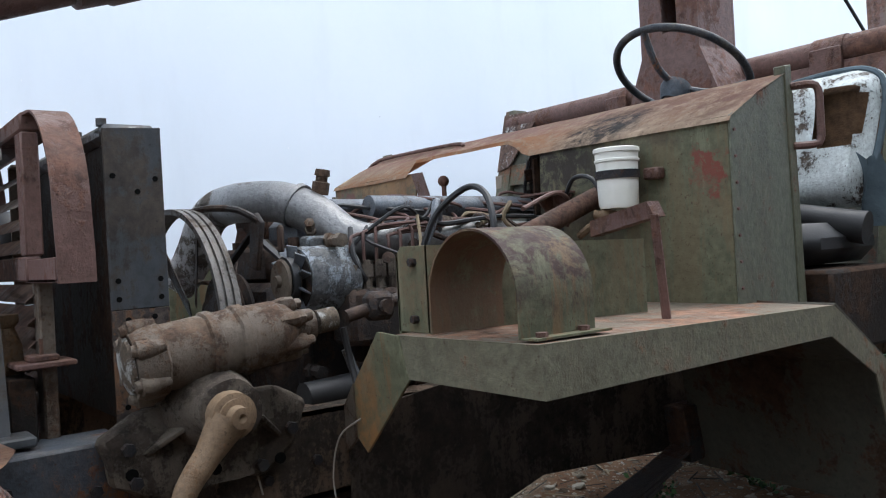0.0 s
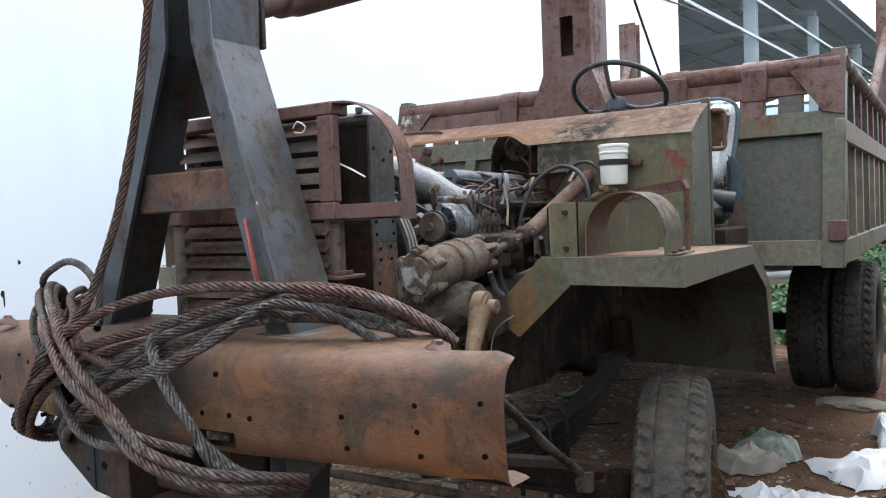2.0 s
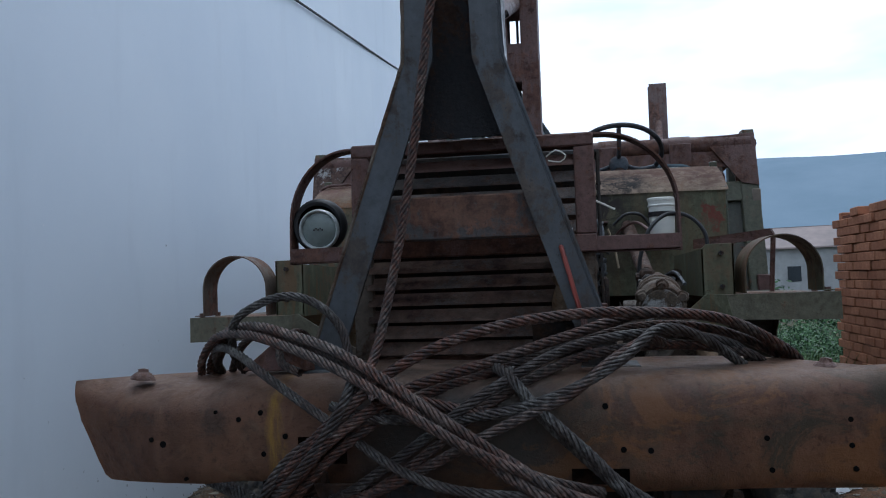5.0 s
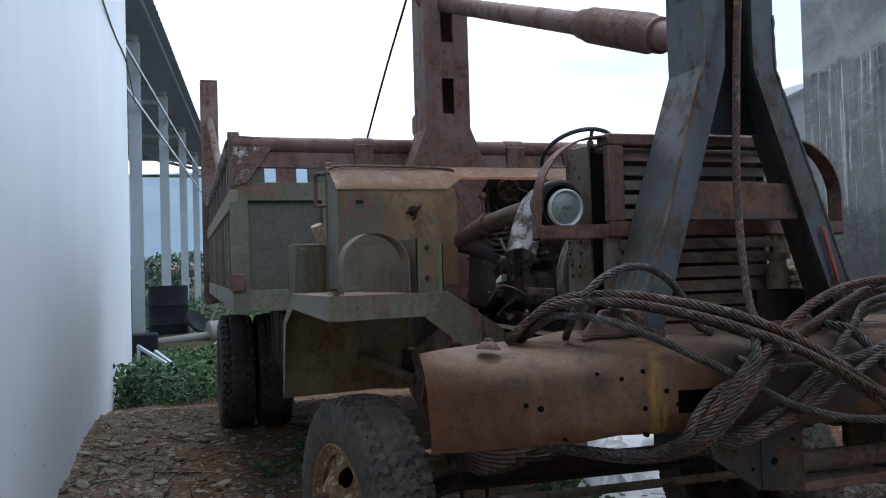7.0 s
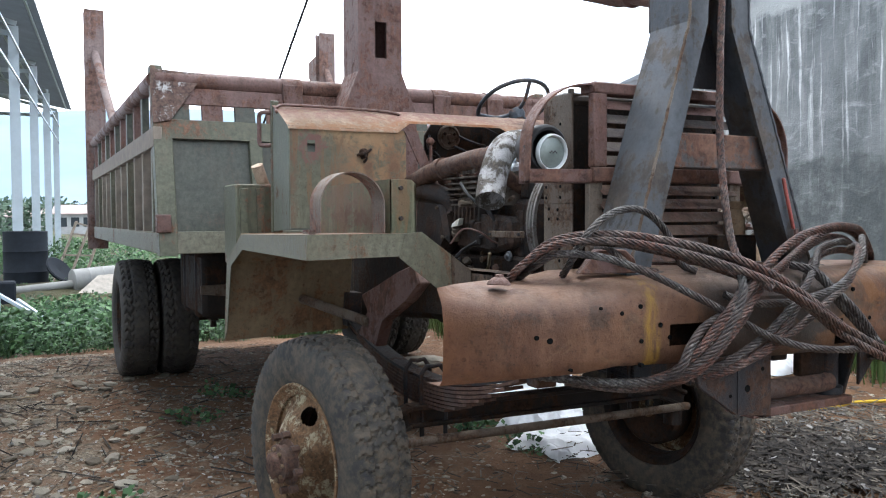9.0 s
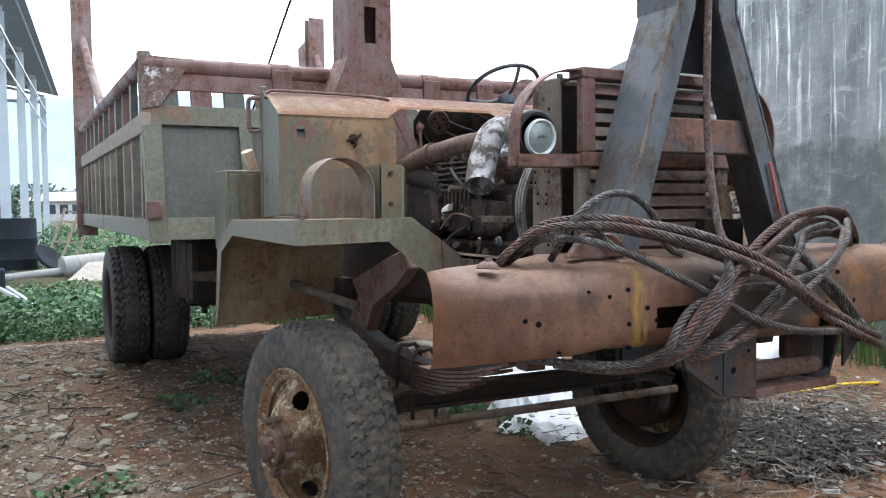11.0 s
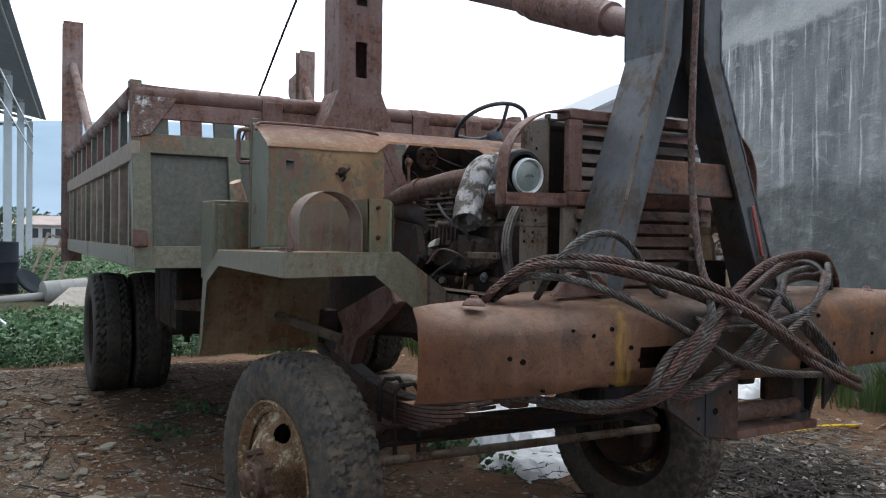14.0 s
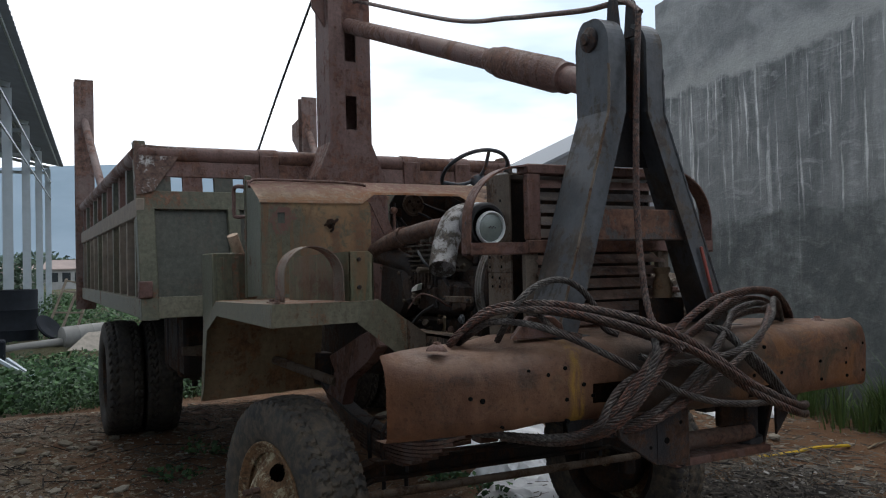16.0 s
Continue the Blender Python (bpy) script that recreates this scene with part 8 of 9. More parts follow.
wire_rope([(0.62, 0.10, 1.03), (0.52, 0.03, 1.10), (0.43, -0.03, 1.122), (0.355, -0.085, 1.07), (0.283, -0.108, 1.028), (0.21, -0.13, 0.998), (0.134, -0.135, 0.976), (0.03, -0.135, 0.958), (-0.07, -0.14, 0.955), (-0.176, -0.145, 0.963), (-0.25, -0.13, 0.985)], 0.0105, ROPE_GREY)
wire_rope([(0.44, 0.02, 1.09), (0.40, -0.04, 1.10), (0.324, -0.09, 1.062), (0.241, -0.125, 1.0), (0.142, -0.145, 0.958), (0.041, -0.158, 0.91), (-0.059, -0.155, 0.858), (-0.164, -0.135, 0.808), (-0.28, -0.06, 0.765), (-0.44, 0.07, 0.735)])
wire_rope([(0.735, 0.215, 1.015), (0.70, 0.185, 1.05), (0.565, 0.125, 1.108), (0.40, 0.075, 1.122), (0.235, 0.03, 1.083), (0.07, -0.03, 1.035), (-0.085, -0.10, 0.99), (-0.225, -0.15, 0.90), (-0.345, -0.12, 0.785), (-0.43, 0.01, 0.73), (-0.55, 0.13, 0.735)], 0.0105)
wire_rope([(0.69, 0.17, 1.015), (0.63, 0.13, 1.055), (0.50, 0.08, 1.078), (0.38, 0.04, 1.080), (0.26, 0.0, 1.062), (0.15, -0.06, 1.020), (0.05, -0.12, 0.965), (-0.04, -0.15, 0.895), (-0.13, -0.145, 0.83), (-0.23, -0.10, 0.772), (-0.37, 0.02, 0.735)], 0.0105)
# doubled strand hanging in front of the bumper
wire_rope([(0.09, -0.05, 1.05), (0.123, -0.105, 1.035), (0.169, -0.128, 0.985), (0.224, -0.145, 0.936), (0.281, -0.148, 0.884), (0.335, -0.146, 0.831), (0.42, -0.12, 0.775), (0.48, -0.03, 0.75)], 0.0115, ROPE_GREY)
wire_rope([(0.12, -0.06, 1.045), (0.145, -0.115, 1.01), (0.198, -0.126, 0.945), (0.246, -0.134, 0.90), (0.295, -0.14, 0.856), (0.344, -0.154, 0.815), (0.40, -0.14, 0.765)], 0.0115, ROPE_GREY)
# short bent end across the slot
wire_rope([(-0.41, -0.10, 0.775), (-0.395, -0.128, 0.808), (-0.36, -0.125, 0.858), (-0.31, -0.118, 0.90), (-0.254, -0.12, 0.926), (-0.20, -0.14, 0.952)], 0.012, ROPE_GREY)
wire_rope([(-0.45, -0.03, 0.752), (-0.40, -0.10, 0.79), (-0.345, -0.14, 0.85), (-0.295, -0.145, 0.905), (-0.235, -0.15, 0.965), (-0.17, -0.13, 1.03)], 0.011)
# loop round the foot of the A-frame
wire_rope([(-0.56, 0.16, 1.03), (-0.565, 0.11, 1.075), (-0.54, 0.06, 1.155), (-0.47, 0.06, 1.20), (-0.397, 0.055, 1.213), (-0.33, 0.055, 1.19), (-0.276, 0.05, 1.135), (-0.25, 0.03, 1.06), (-0.22, 0.0, 1.04)], 0.010, ROPE_GREY)
wire_rope([(-0.42, 0.33, 1.04), (-0.43, 0.27, 1.10), (-0.44, 0.20, 1.12), (-0.44, 0.10, 1.10), (-0.42, 0.045, 1.06), (-0.36, 0.0, 1.04)], 0.0095)
# the fall from the head of the A-frame, slack up to the mast
wire_rope([(0.0, 2.70, 2.90), (0.0, 2.547, 2.852), (0.0, 1.437, 2.439), (0.0, 0.934, 2.309), (0.0, 0.695, 2.254), (0.0, 0.40, 2.19), (0.01, 0.21, 2.165), (0.0, 0.11, 2.10)], 0.0105)
wire_rope([(0.0, 0.12, 2.10), (-0.045, 0.085, 1.9), (-0.078, 0.06, 1.65), (-0.115, 0.02, 1.38), (-0.155, -0.06, 1.13), (-0.165, -0.13, 1.05), (-0.14, -0.19, 1.0)], 0.0105)


# ---------------------------------------------------------------- loose things in the yard
def surface(x, y):
    p = Vector((x, y, 0))
    near = max(0.0, 1 - max(0, abs(x) - 6) / 10) * max(0.0, 1 - max(0, abs(y - 3) - 9) / 10)
    return ground_z(x, y) + near * (0.035 * noise.noise(p * 1.3) + 0.022 * noise.noise(p * 4.1) + 0.012 * noise.noise(p * 11.0))


def crumpled_sheet(name, cx, cy, w, d, seed, label, height=0.10, mat=None, turn=0.0):
    """A thin sheet or empty sack with broad swells, sharp folds and an uneven hem."""
    bm = bmesh.new()
    n = 64
    vs = []
    ct, sn = math.cos(turn), math.sin(turn)
    for j in range(n):
        row = []
        for i in range(n):
            u, v = i / (n - 1) - 0.5, j / (n - 1) - 0.5
            p = Vector((u * w * 3.2 + seed, v * d * 3.2, seed * 0.7))
            a = w * u * (1 + 0.3 * noise.noise(p)) + 0.06 * noise.noise(p * 2.3)
            b = d * v * (1 + 0.3 * noise.noise(p + Vector((5, 0, 0)))) + 0.06 * noise.noise(p * 2.3 + Vector((9, 0, 0)))
            x, y = cx + a * ct - b * sn, cy + a * sn + b * ct
            rim = max(0.0, 1 - (2 * max(abs(u), abs(v))) ** 5)
            q = p + Vector((noise.noise(p * 1.1), noise.noise(p * 1.1 + Vector((3, 0, 0))), 0)) * 0.6
            fold = (1 - abs(noise.noise(q * 1.7))) ** 3 * 0.5 + (1 - abs(noise.noise(q * 4.1 + Vector((0, 7, 0))))) ** 4 * 0.22
            z = surface(x, y) + 0.008 + rim * height * (0.35 + 0.6 * abs(noise.noise(p * 0.8)) + fold) + 0.004 * abs(noise.noise(p * 14))
            row.append(bm.verts.new((x, y, z)))
        vs.append(row)
    for j in range(n - 1):
        for i in range(n - 1):
            bm.faces.new((vs[j][i], vs[j][i + 1], vs[j + 1][i + 1], vs[j + 1][i]))
    ob = finish(bm, name, mat or WHITE_SHEET, None, True)
    return tagged(ob, label, "plastic sheet", "dumped plastic sheets")


crumpled_sheet("plastic_sheet", 0.82, 2.12, 0.52, 0.44, 15.3, "white plastic sheet spread out behind the front wheel", 0.07, None, 0.2)
crumpled_sheet("plastic_sheet", 1.12, 2.50, 0.74, 0.56, 1.3, "crumpled white plastic sheet lying on the earth", 0.10, None, 0.35)
crumpled_sheet("plastic_sheet", 1.45, 3.38, 0.70, 0.46, 3.3, "folded white plastic sheet heaped beside the wheel", 0.09, None, 0.5)
crumpled_sheet("plastic_sheet", 0.80, 3.40, 0.34, 0.22, 4.1, "slumped grey-green plastic sack with weeds on it", 0.10, SACK, -0.5)
crumpled_sheet("plastic_sheet", 0.72, 3.16, 0.30, 0.22, 6.1, "empty brown woven sack lying by the sheet", 0.09, BOARD, 0.7)
crumpled_sheet("plastic_sheet", 1.46, 3.85, 0.36, 0.30, 7.7, "torn white plastic sheet heaped on the earth", 0.12)
crumpled_sheet("plastic_sheet", 1.75, 2.75, 0.2, 0.16, 9.2, "small scrap of white plastic on the earth", 0.05)
crumpled_sheet("plastic_sheet", 3.40, 2.85, 0.55, 0.45, 12.2, "pale plastic sack lying near the cement wall", 0.10)


def slab():
    bm = bmesh.new()
    bmesh.ops.create_icosphere(bm, subdivisions=3, radius=1)
    for v in bm.verts:
        v.co = Vector((v.co.x * 0.22, v.co.y * 0.12, v.co.z * 0.05)) * (1 + 0.18 * noise.noise(v.co * 2.1))
        v.co.z = max(-0.03, min(0.035, v.co.z))
    ob = finish(bm, "stone_slab", STONE, None, False)
    ob.location = (1.10, 4.58, surface(1.10, 4.58) + 0.02)
    tagged(ob, "flat grey stone slab lying before the rear tyre", "stone")


slab()


def leaf_clumps(name, spots, label, mat, leaves=16, size=0.06, height=0.35, seed=3, category="weeds"):
    rnd = random.Random(seed)
    verts, faces = [], []
    for cx, cy, cz, sc in spots:
        for k in range(leaves):
            a = rnd.uniform(0, 2 * math.pi)
            r = rnd.uniform(0.02, 0.22) * sc
            h = rnd.uniform(0.05, 1.0) * height * sc
            c = Vector((cx + r * math.cos(a), cy + r * math.sin(a), cz + h))
            d = Vector((math.cos(a + rnd.uniform(-1, 1)), math.sin(a + rnd.uniform(-1, 1)), rnd.uniform(-0.3, 0.7))).normalized()
            s = d.orthogonal().normalized()
            s = (s * rnd.uniform(0.6, 1) + d.cross(s) * rnd.uniform(-0.8, 0.8)).normalized()
            L, W = size * rnd.uniform(0.7, 1.5) * sc, size * rnd.uniform(0.3, 0.55) * sc
            i = len(verts)
            verts += [c, c + d * L * 0.5 + s * W, c + d * L, c + d * L * 0.5 - s * W]
            faces.append((i, i + 1, i + 2, i + 3))
        # stems
        for k in range(3):
            a = rnd.uniform(0, 6.28)
            i = len(verts)
            b = Vector((cx, cy, cz - 0.03))
            t = b + Vector((0.1 * sc * math.cos(a), 0.1 * sc * math.sin(a), height * sc))
            o = Vector((0.004, 0.003, 0))
            verts += [b - o, b + o, t + o, t - o]
            faces.append((i, i + 1, i + 2, i + 3))
    me = bpy.data.meshes.new(name)
    me.from_pydata([tuple(v) for v in verts], [], faces)
    me.materials.append(mat)
    return tagged(new(name, me), label, category, kind="stuff")


def grass_tufts(name, spots, label, blades=60, height=0.35, seed=5):
    rnd = random.Random(seed)
    verts, faces = [], []
    for cx, cy, cz, sc in spots:
        for k in range(blades):
            a, r = rnd.uniform(0, 2 * math.pi), rnd.uniform(0, 0.14) * sc
            b = Vector((cx + r * math.cos(a), cy + r * math.sin(a), cz - 0.02))
            lean = Vector((math.cos(a), math.sin(a), 0)) * rnd.uniform(0.05, 0.6)
            h = height * sc * rnd.uniform(0.5, 1.1)
            s = Vector((-math.sin(a), math.cos(a), 0)) * rnd.uniform(0.003, 0.007)
            p1 = b + Vector((0, 0, h * 0.55)) + lean * h * 0.3
            p2 = b + Vector((0, 0, h * rnd.uniform(0.75, 1.0))) + lean * h
            i = len(verts)
            verts += [b - s, b + s, p1 + s * 0.8, p1 - s * 0.8, p2]
            faces += [(i, i + 1, i + 2, i + 3), (i + 3, i + 2, i + 4)]
    me = bpy.data.meshes.new(name)
    me.from_pydata([tuple(v) for v in verts], [], faces)
    me.materials.append(GRASS)
    return tagged(new(name, me), label, "grass", kind="stuff")


rnd = random.Random(21)
weeds = []
for k in range(620):
    x, y = rnd.uniform(-2.25, 0.6), rnd.uniform(8.3, 15.5)
    if x > -0.6 and rnd.random() < 0.6:
        continue
    weeds.append((x, y, surface(x, y), rnd.choice((0.3, 0.5, 0.8, 1.1, 1.6))))
for k in range(420):
    x, y = rnd.uniform(0.4, 5.5), rnd.uniform(8.6, 14.5)
    weeds.append((x, y, surface(x, y), rnd.uniform(0.7, 1.4)))
for k in range(560):
    x, y = rnd.uniform(-4.0, 7.0), rnd.uniform(15.0, 24.0)
    if x < 0.4:
        if y > 17.9:
            weeds.append((x, y, -0.42 if y < 19.5 else -0.74, rnd.uniform(0.5, 1.1)))
        continue
    weeds.append((x, y, -0.74 if y > 21 or x > 1.2 else -0.74 + 0.5 * max(0.0, 1 - ((x + 1.2) / 2.4) ** 2) ** 0.5 * max(0.0, 1 - ((y - 18.3) / 2.6) ** 2) ** 0.5, rnd.uniform(0.8, 1.7)))
for k in range(420):
    y = rnd.uniform(23.0, 62.0)
    weeds.append((rnd.uniform(-9.0, 10.0), y, -0.75, rnd.uniform(1.2, 3.2)))
leaf_clumps("weeds", weeds, "dense low green weeds growing behind the truck", LEAF, 84, 0.045, 0.31, 3)
small = []
for cx, cy, n in ((-0.85, 3.6, 4), (-1.65, 2.15, 5), (-0.6, 4.2, 5), (0.62, 2.3, 6), (0.80, 3.60, 7), (0.5, 2.6, 7), (1.9, 4.6, 4)):
    for k in range(n):
        x, y = cx + rnd.gauss(0, 0.11), cy + rnd.gauss(0, 0.13)
        small.append((x, y, surface(x, y), rnd.uniform(0.25, 0.5)))
leaf_clumps("weed_sprouts", small, "small green weed sprouts in the bare earth", LEAF, 22, 0.09, 0.16, 9)
tufts = [(4.15 + 0.23 * (y - 3.0) - rnd.uniform(0.1, 0.4), y, surface(4, y), rnd.uniform(0.8, 1.7)) for y in [rnd.uniform(1.2, 3.9) for k in range(26)]]
grass_tufts("grass", tufts, "long green grass along the foot of the cement wall", 70, 0.42)
tufts = [(rnd.uniform(1.9, 2.6), rnd.uniform(5.2, 8.2), 0, rnd.uniform(0.8, 1.6)) for k in range(40)]
tufts = [(x, y, surface(x, y), s) for x, y, z, s in tufts]
grass_tufts("grass", tufts, "rough green grass beside the stacked bricks", 60, 0.40, 8)
tufts = [(rnd.uniform(0.9, 3.4), rnd.uniform(8.5, 15.5), 0, rnd.uniform(0.9, 1.9)) for k in range(120)]
tufts = [(x, y, surface(x, y), s) for x, y, z, s in tufts]
grass_tufts("grass", tufts, "tall rough grass growing before the yellow loader", 60, 0.42, 21)


def litter():
    """Ash, straw and shredded scrap trodden into the earth."""
    rnd = random.Random(31)

    def strips(n, where, lo, hi, wid, mat, name, label, lift):
        verts, faces = [], []
        for k in range(n):
            x, y = where()
            a, L, w = rnd.uniform(0, math.pi), rnd.uniform(lo, hi), rnd.uniform(*wid)
            z = surface(x, y) + rnd.uniform(0.004, lift)
            d, s = Vector((math.cos(a), math.sin(a), rnd.uniform(-0.15, 0.25))) * L / 2, Vector((-math.sin(a), math.cos(a), 0)) * w / 2
            c = Vector((x, y, z))
            up = Vector((0, 0, w * 0.6))
            i = len(verts)
            verts += [c - d - s, c - d + s, c + d + s, c + d - s, c - d + up, c + d + up]
            faces += [(i, i + 1, i + 2, i + 3), (i, i + 4, i + 5, i + 3), (i + 1, i + 2, i + 5, i + 4), (i, i + 1, i + 4), (i + 3, i + 5, i + 2)]
        me = bpy.data.meshes.new(name)
        me.from_pydata([tuple(v) for v in verts], [], faces)
        me.materials.append(mat)
        tagged(new(name, me), label, "litter", kind="stuff")

    strips(3600, lambda: (1.85 + rnd.gauss(0, 0.50), 1.5 + rnd.gauss(0, 0.45)), 0.03, 0.16, (0.003, 0.009), TWIGS, "straw_litter", "grey-brown straw and twig litter spread over the earth", 0.08)
    strips(2600, lambda: (1.72 + rnd.gauss(0, 0.24), 1.22 + rnd.gauss(0, 0.20)), 0.02, 0.12, (0.005, 0.016), CHAR, "charred_litter", "charred black twigs and ash heaped beside the wheel", 0.10)
    strips(130, lambda: (1.72 + rnd.gauss(0, 0.22), 1.22 + rnd.gauss(0, 0.18)), 0.02, 0.06, (0.006, 0.020), PAPER, "scrap_litter", "pale burnt scraps on the charred ash", 0.10)
    strips(1600, lambda: (rnd.uniform(0.6, 4.0), rnd.uniform(0.4, 4.2)), 0.015, 0.10, (0.003, 0.009), TWIGS, "straw_litter", "scattered dry stalks on the red earth", 0.025)
    strips(2600, lambda: (rnd.uniform(-2.25, 0.6), rnd.uniform(1.2, 7.0)), 0.015, 0.10, (0.003, 0.008), TWIGS, "straw_litter", "scattered dry twigs and stalks among gravel", 0.02)
    strips(140, lambda: (rnd.uniform(-2.25, -0.3), rnd.uniform(1.4, 6.0)), 0.10, 0.34, (0.006, 0.012), CHAR, "dark_sticks", "thin dark sticks lying on the gravel", 0.02)
    strips(150, lambda: (2.0 + rnd.gauss(0, 0.45), 1.45 + rnd.gauss(0, 0.45)), 0.02, 0.08, (0.010, 0.035), PAPER, "scrap_litter", "shredded grey and white scrap on the ash", 0.05)
    strips(420, lambda: (-2.28 + 1.7 * rnd.random() ** 1.6, 1.1 + 3.6 * rnd.random() ** 1.3), 0.006, 0.03, (0.004, 0.016), PAPER, "scrap_litter", "pale chips and scraps trodden into the gravel", 0.015)


litter()


def stalks():
    rnd = random.Random(14)
    for k in range(16):
        x, y = (rnd.uniform(-2.0, -0.3), rnd.uniform(2.0, 5.0)) if k < 9 else (rnd.uniform(1.2, 3.2), rnd.uniform(0.9, 2.6))
        a, L = rnd.uniform(0, 6.28), rnd.uniform(0.2, 0.5)
        pts = []
        for j in range(5):
            px, py = x + math.cos(a) * L * j / 4 + rnd.uniform(-0.015, 0.015), y + math.sin(a) * L * j / 4 + rnd.uniform(-0.015, 0.015)
            pts.append((px, py, surface(px, py) + 0.008 + rnd.uniform(0, 0.012)))
        bm = bmesh.new()
        tube(bm, pts, rnd.uniform(0.003, 0.007), 6, 0.03)
        tagged(finish(bm, "dry_stalk", STEM, None, True), "dry brown stalk lying on the earth", "twig", "dry stalks")
    bm = bmesh.new()
    tube(bm, [(2.55, 1.95, surface(2.55, 1.95) + 0.01), (2.75, 1.85, surface(2.75, 1.85) + 0.012), (2.95, 1.83, surface(2.95, 1.83) + 0.015), (3.2, 1.75, surface(3.2, 1.75) + 0.012)], 0.012, 6)
    tagged(finish(bm, "yellow_strap", YELLOW, None, True), "short yellow strap lying on the earth", "strap")


stalks()


# ---------------------------------------------------------------- behind the truck
def rubble_heap():
    bm = bmesh.new()
    n = 30
    vs = []
    for j in range(n):
        row = []
        for i in range(n):
            u, v = i / (n - 1) * 2 - 1, j / (n - 1) * 2 - 1
            x, y = -1.2 + 2.4 * u, 18.3 + 2.6 * v
            h = max(0.0, 1 - u * u) * max(0.0, 1 - v * v)
            p = Vector((x, y, 0))
            row.append(bm.verts.new((x, y, -0.76 + 0.55 * h**0.5 + 0.10 * h * noise.noise(p * 2.5))))
        vs.append(row)
    for j in range(n - 1):
        for i in range(n - 1):
            bm.faces.new((vs[j][i], vs[j][i + 1], vs[j + 1][i + 1], vs[j + 1][i]))
    tagged(finish(bm, "earth_mound", GROUND, None, True), "low mound of earth behind the weeds", "mound")


rubble_heap()


def drum(name, c, r, h, mat, label, lying=None):
    ob = thing(name, label, "drum")
    bm = bmesh.new()
    axis = Vector(lying) if lying else Vector((0, 0, 1))
    lathe(bm, c, axis, [(0, 0.0), (0, r * 0.94), (0.01, r), (h * 0.33, r), (h * 0.345, r * 1.03), (h * 0.36, r), (h * 0.66, r), (h * 0.675, r * 1.03), (h * 0.69, r), (h - 0.01, r), (h, r * 0.96), (h, r * 0.9), (h - 0.06, r * 0.89), (h - 0.06, 0.0)], 36)
    part("drum_body", bm, mat, ob)


drum("black_drum", (-1.86, 18.7, -0.42), 0.45, 1.36, DRUM_BLACK, "large open black plastic drum on the rubble heap")
drum("grey_drum", (-1.0, 17.3, -0.12), 0.26, 0.9, CONC_PIPE, "grey metal drum lying on its side", (0.9, 0.25, 0.05))


def junk():
    bm = bmesh.new()
    cyl(bm, (-2.3, 17.0, -0.27), (-0.2, 17.5, -0.12), 0.09, 18)
    tagged(finish(bm, "white_pipe", CONC_PIPE, None, True), "long grey-white pipe lying over the rubble", "pipe")
    bm = bmesh.new()
    prism(bm, [(-1.3, 16.3, -0.62), (0.1, 16.6, -0.60), (0.2, 17.2, 0.02), (-0.5, 17.1, 0.0)], (0, 0.02, 0.01))
    tagged(finish(bm, "broken_board", BOARD, None, False), "broken beige board leaning on the pipe", "board")
    lad = thing("wooden_frame", "yellowed wooden frame leaning among the junk", "frame")
    for a, b in (((-1.35, 19.6, -0.45), (-0.75, 20.0, 1.15)), ((-1.05, 19.5, -0.45), (-0.45, 20.0, 1.05)), ((-0.70, 19.5, -0.45), (-0.20, 20.0, 0.95)), ((-1.22, 19.66, -0.1), (-0.58, 19.62, -0.12)), ((-1.05, 19.78, 0.35), (-0.42, 19.76, 0.32)), ((-0.86, 19.92, 0.85), (-0.27, 19.92, 0.78)), ((-0.80, 19.98, 1.12), (-0.2, 20.0, 0.95))):
        bm = bmesh.new()
        bar(bm, a, b, 0.06, 0.04)
        part("batten", bm, WOOD_GREY, lad)
    fr = thing("steel_frame", "bent galvanised frame lying in the weeds", "frame")
    for a, b in (((-2.28, 12.9, -0.70), (-2.25, 12.9, 0.05)), ((-2.27, 12.9, 0.03), (-1.5, 12.3, -0.45)), ((-2.0, 13.2, -0.1), (-1.4, 12.2, -0.5)), ((-2.2, 12.4, -0.68), (-1.5, 12.1, -0.66))):
        bm = bmesh.new()
        bar(bm, a, b, 0.05, 0.05)
        part("frame_bar", bm, GALV, fr)
    bm = bmesh.new()
    box(bm, (-2.6, 16.3, -0.55), (-2.05, 16.9, -0.02), 0.03)
    tagged(finish(bm, "dark_crate", DRUM_BLACK, None, False), "dark plastic crate among the junk", "crate")
    bm = bmesh.new()
    lathe(bm, (-1.25, 18.2, 0.05), (0.6, -0.5, 0.6), [(0, 0.0), (0.02, 0.30), (0.08, 0.34), (0.10, 0.31), (0.05, 0.0)], 24)
    tagged(finish(bm, "black_basin", DRUM_BLACK, None, True), "tilted black plastic basin leaning on the drum", "basin")
    bm = bmesh.new()
    tube(bm, [(-2.165, -1.0, 3.22), (-2.20, 2.0, 3.52), (-2.25, 6.0, 3.98), (-2.33, 10.0, 4.46), (-2.37, 13.2, 4.86), (-2.6, 20.5, 5.6)], 0.012, 6, 0.3)
    tagged(finish(bm, "wall_cable", BLACK, None, True), "black service cable running along the pale wall", "cable")


junk()


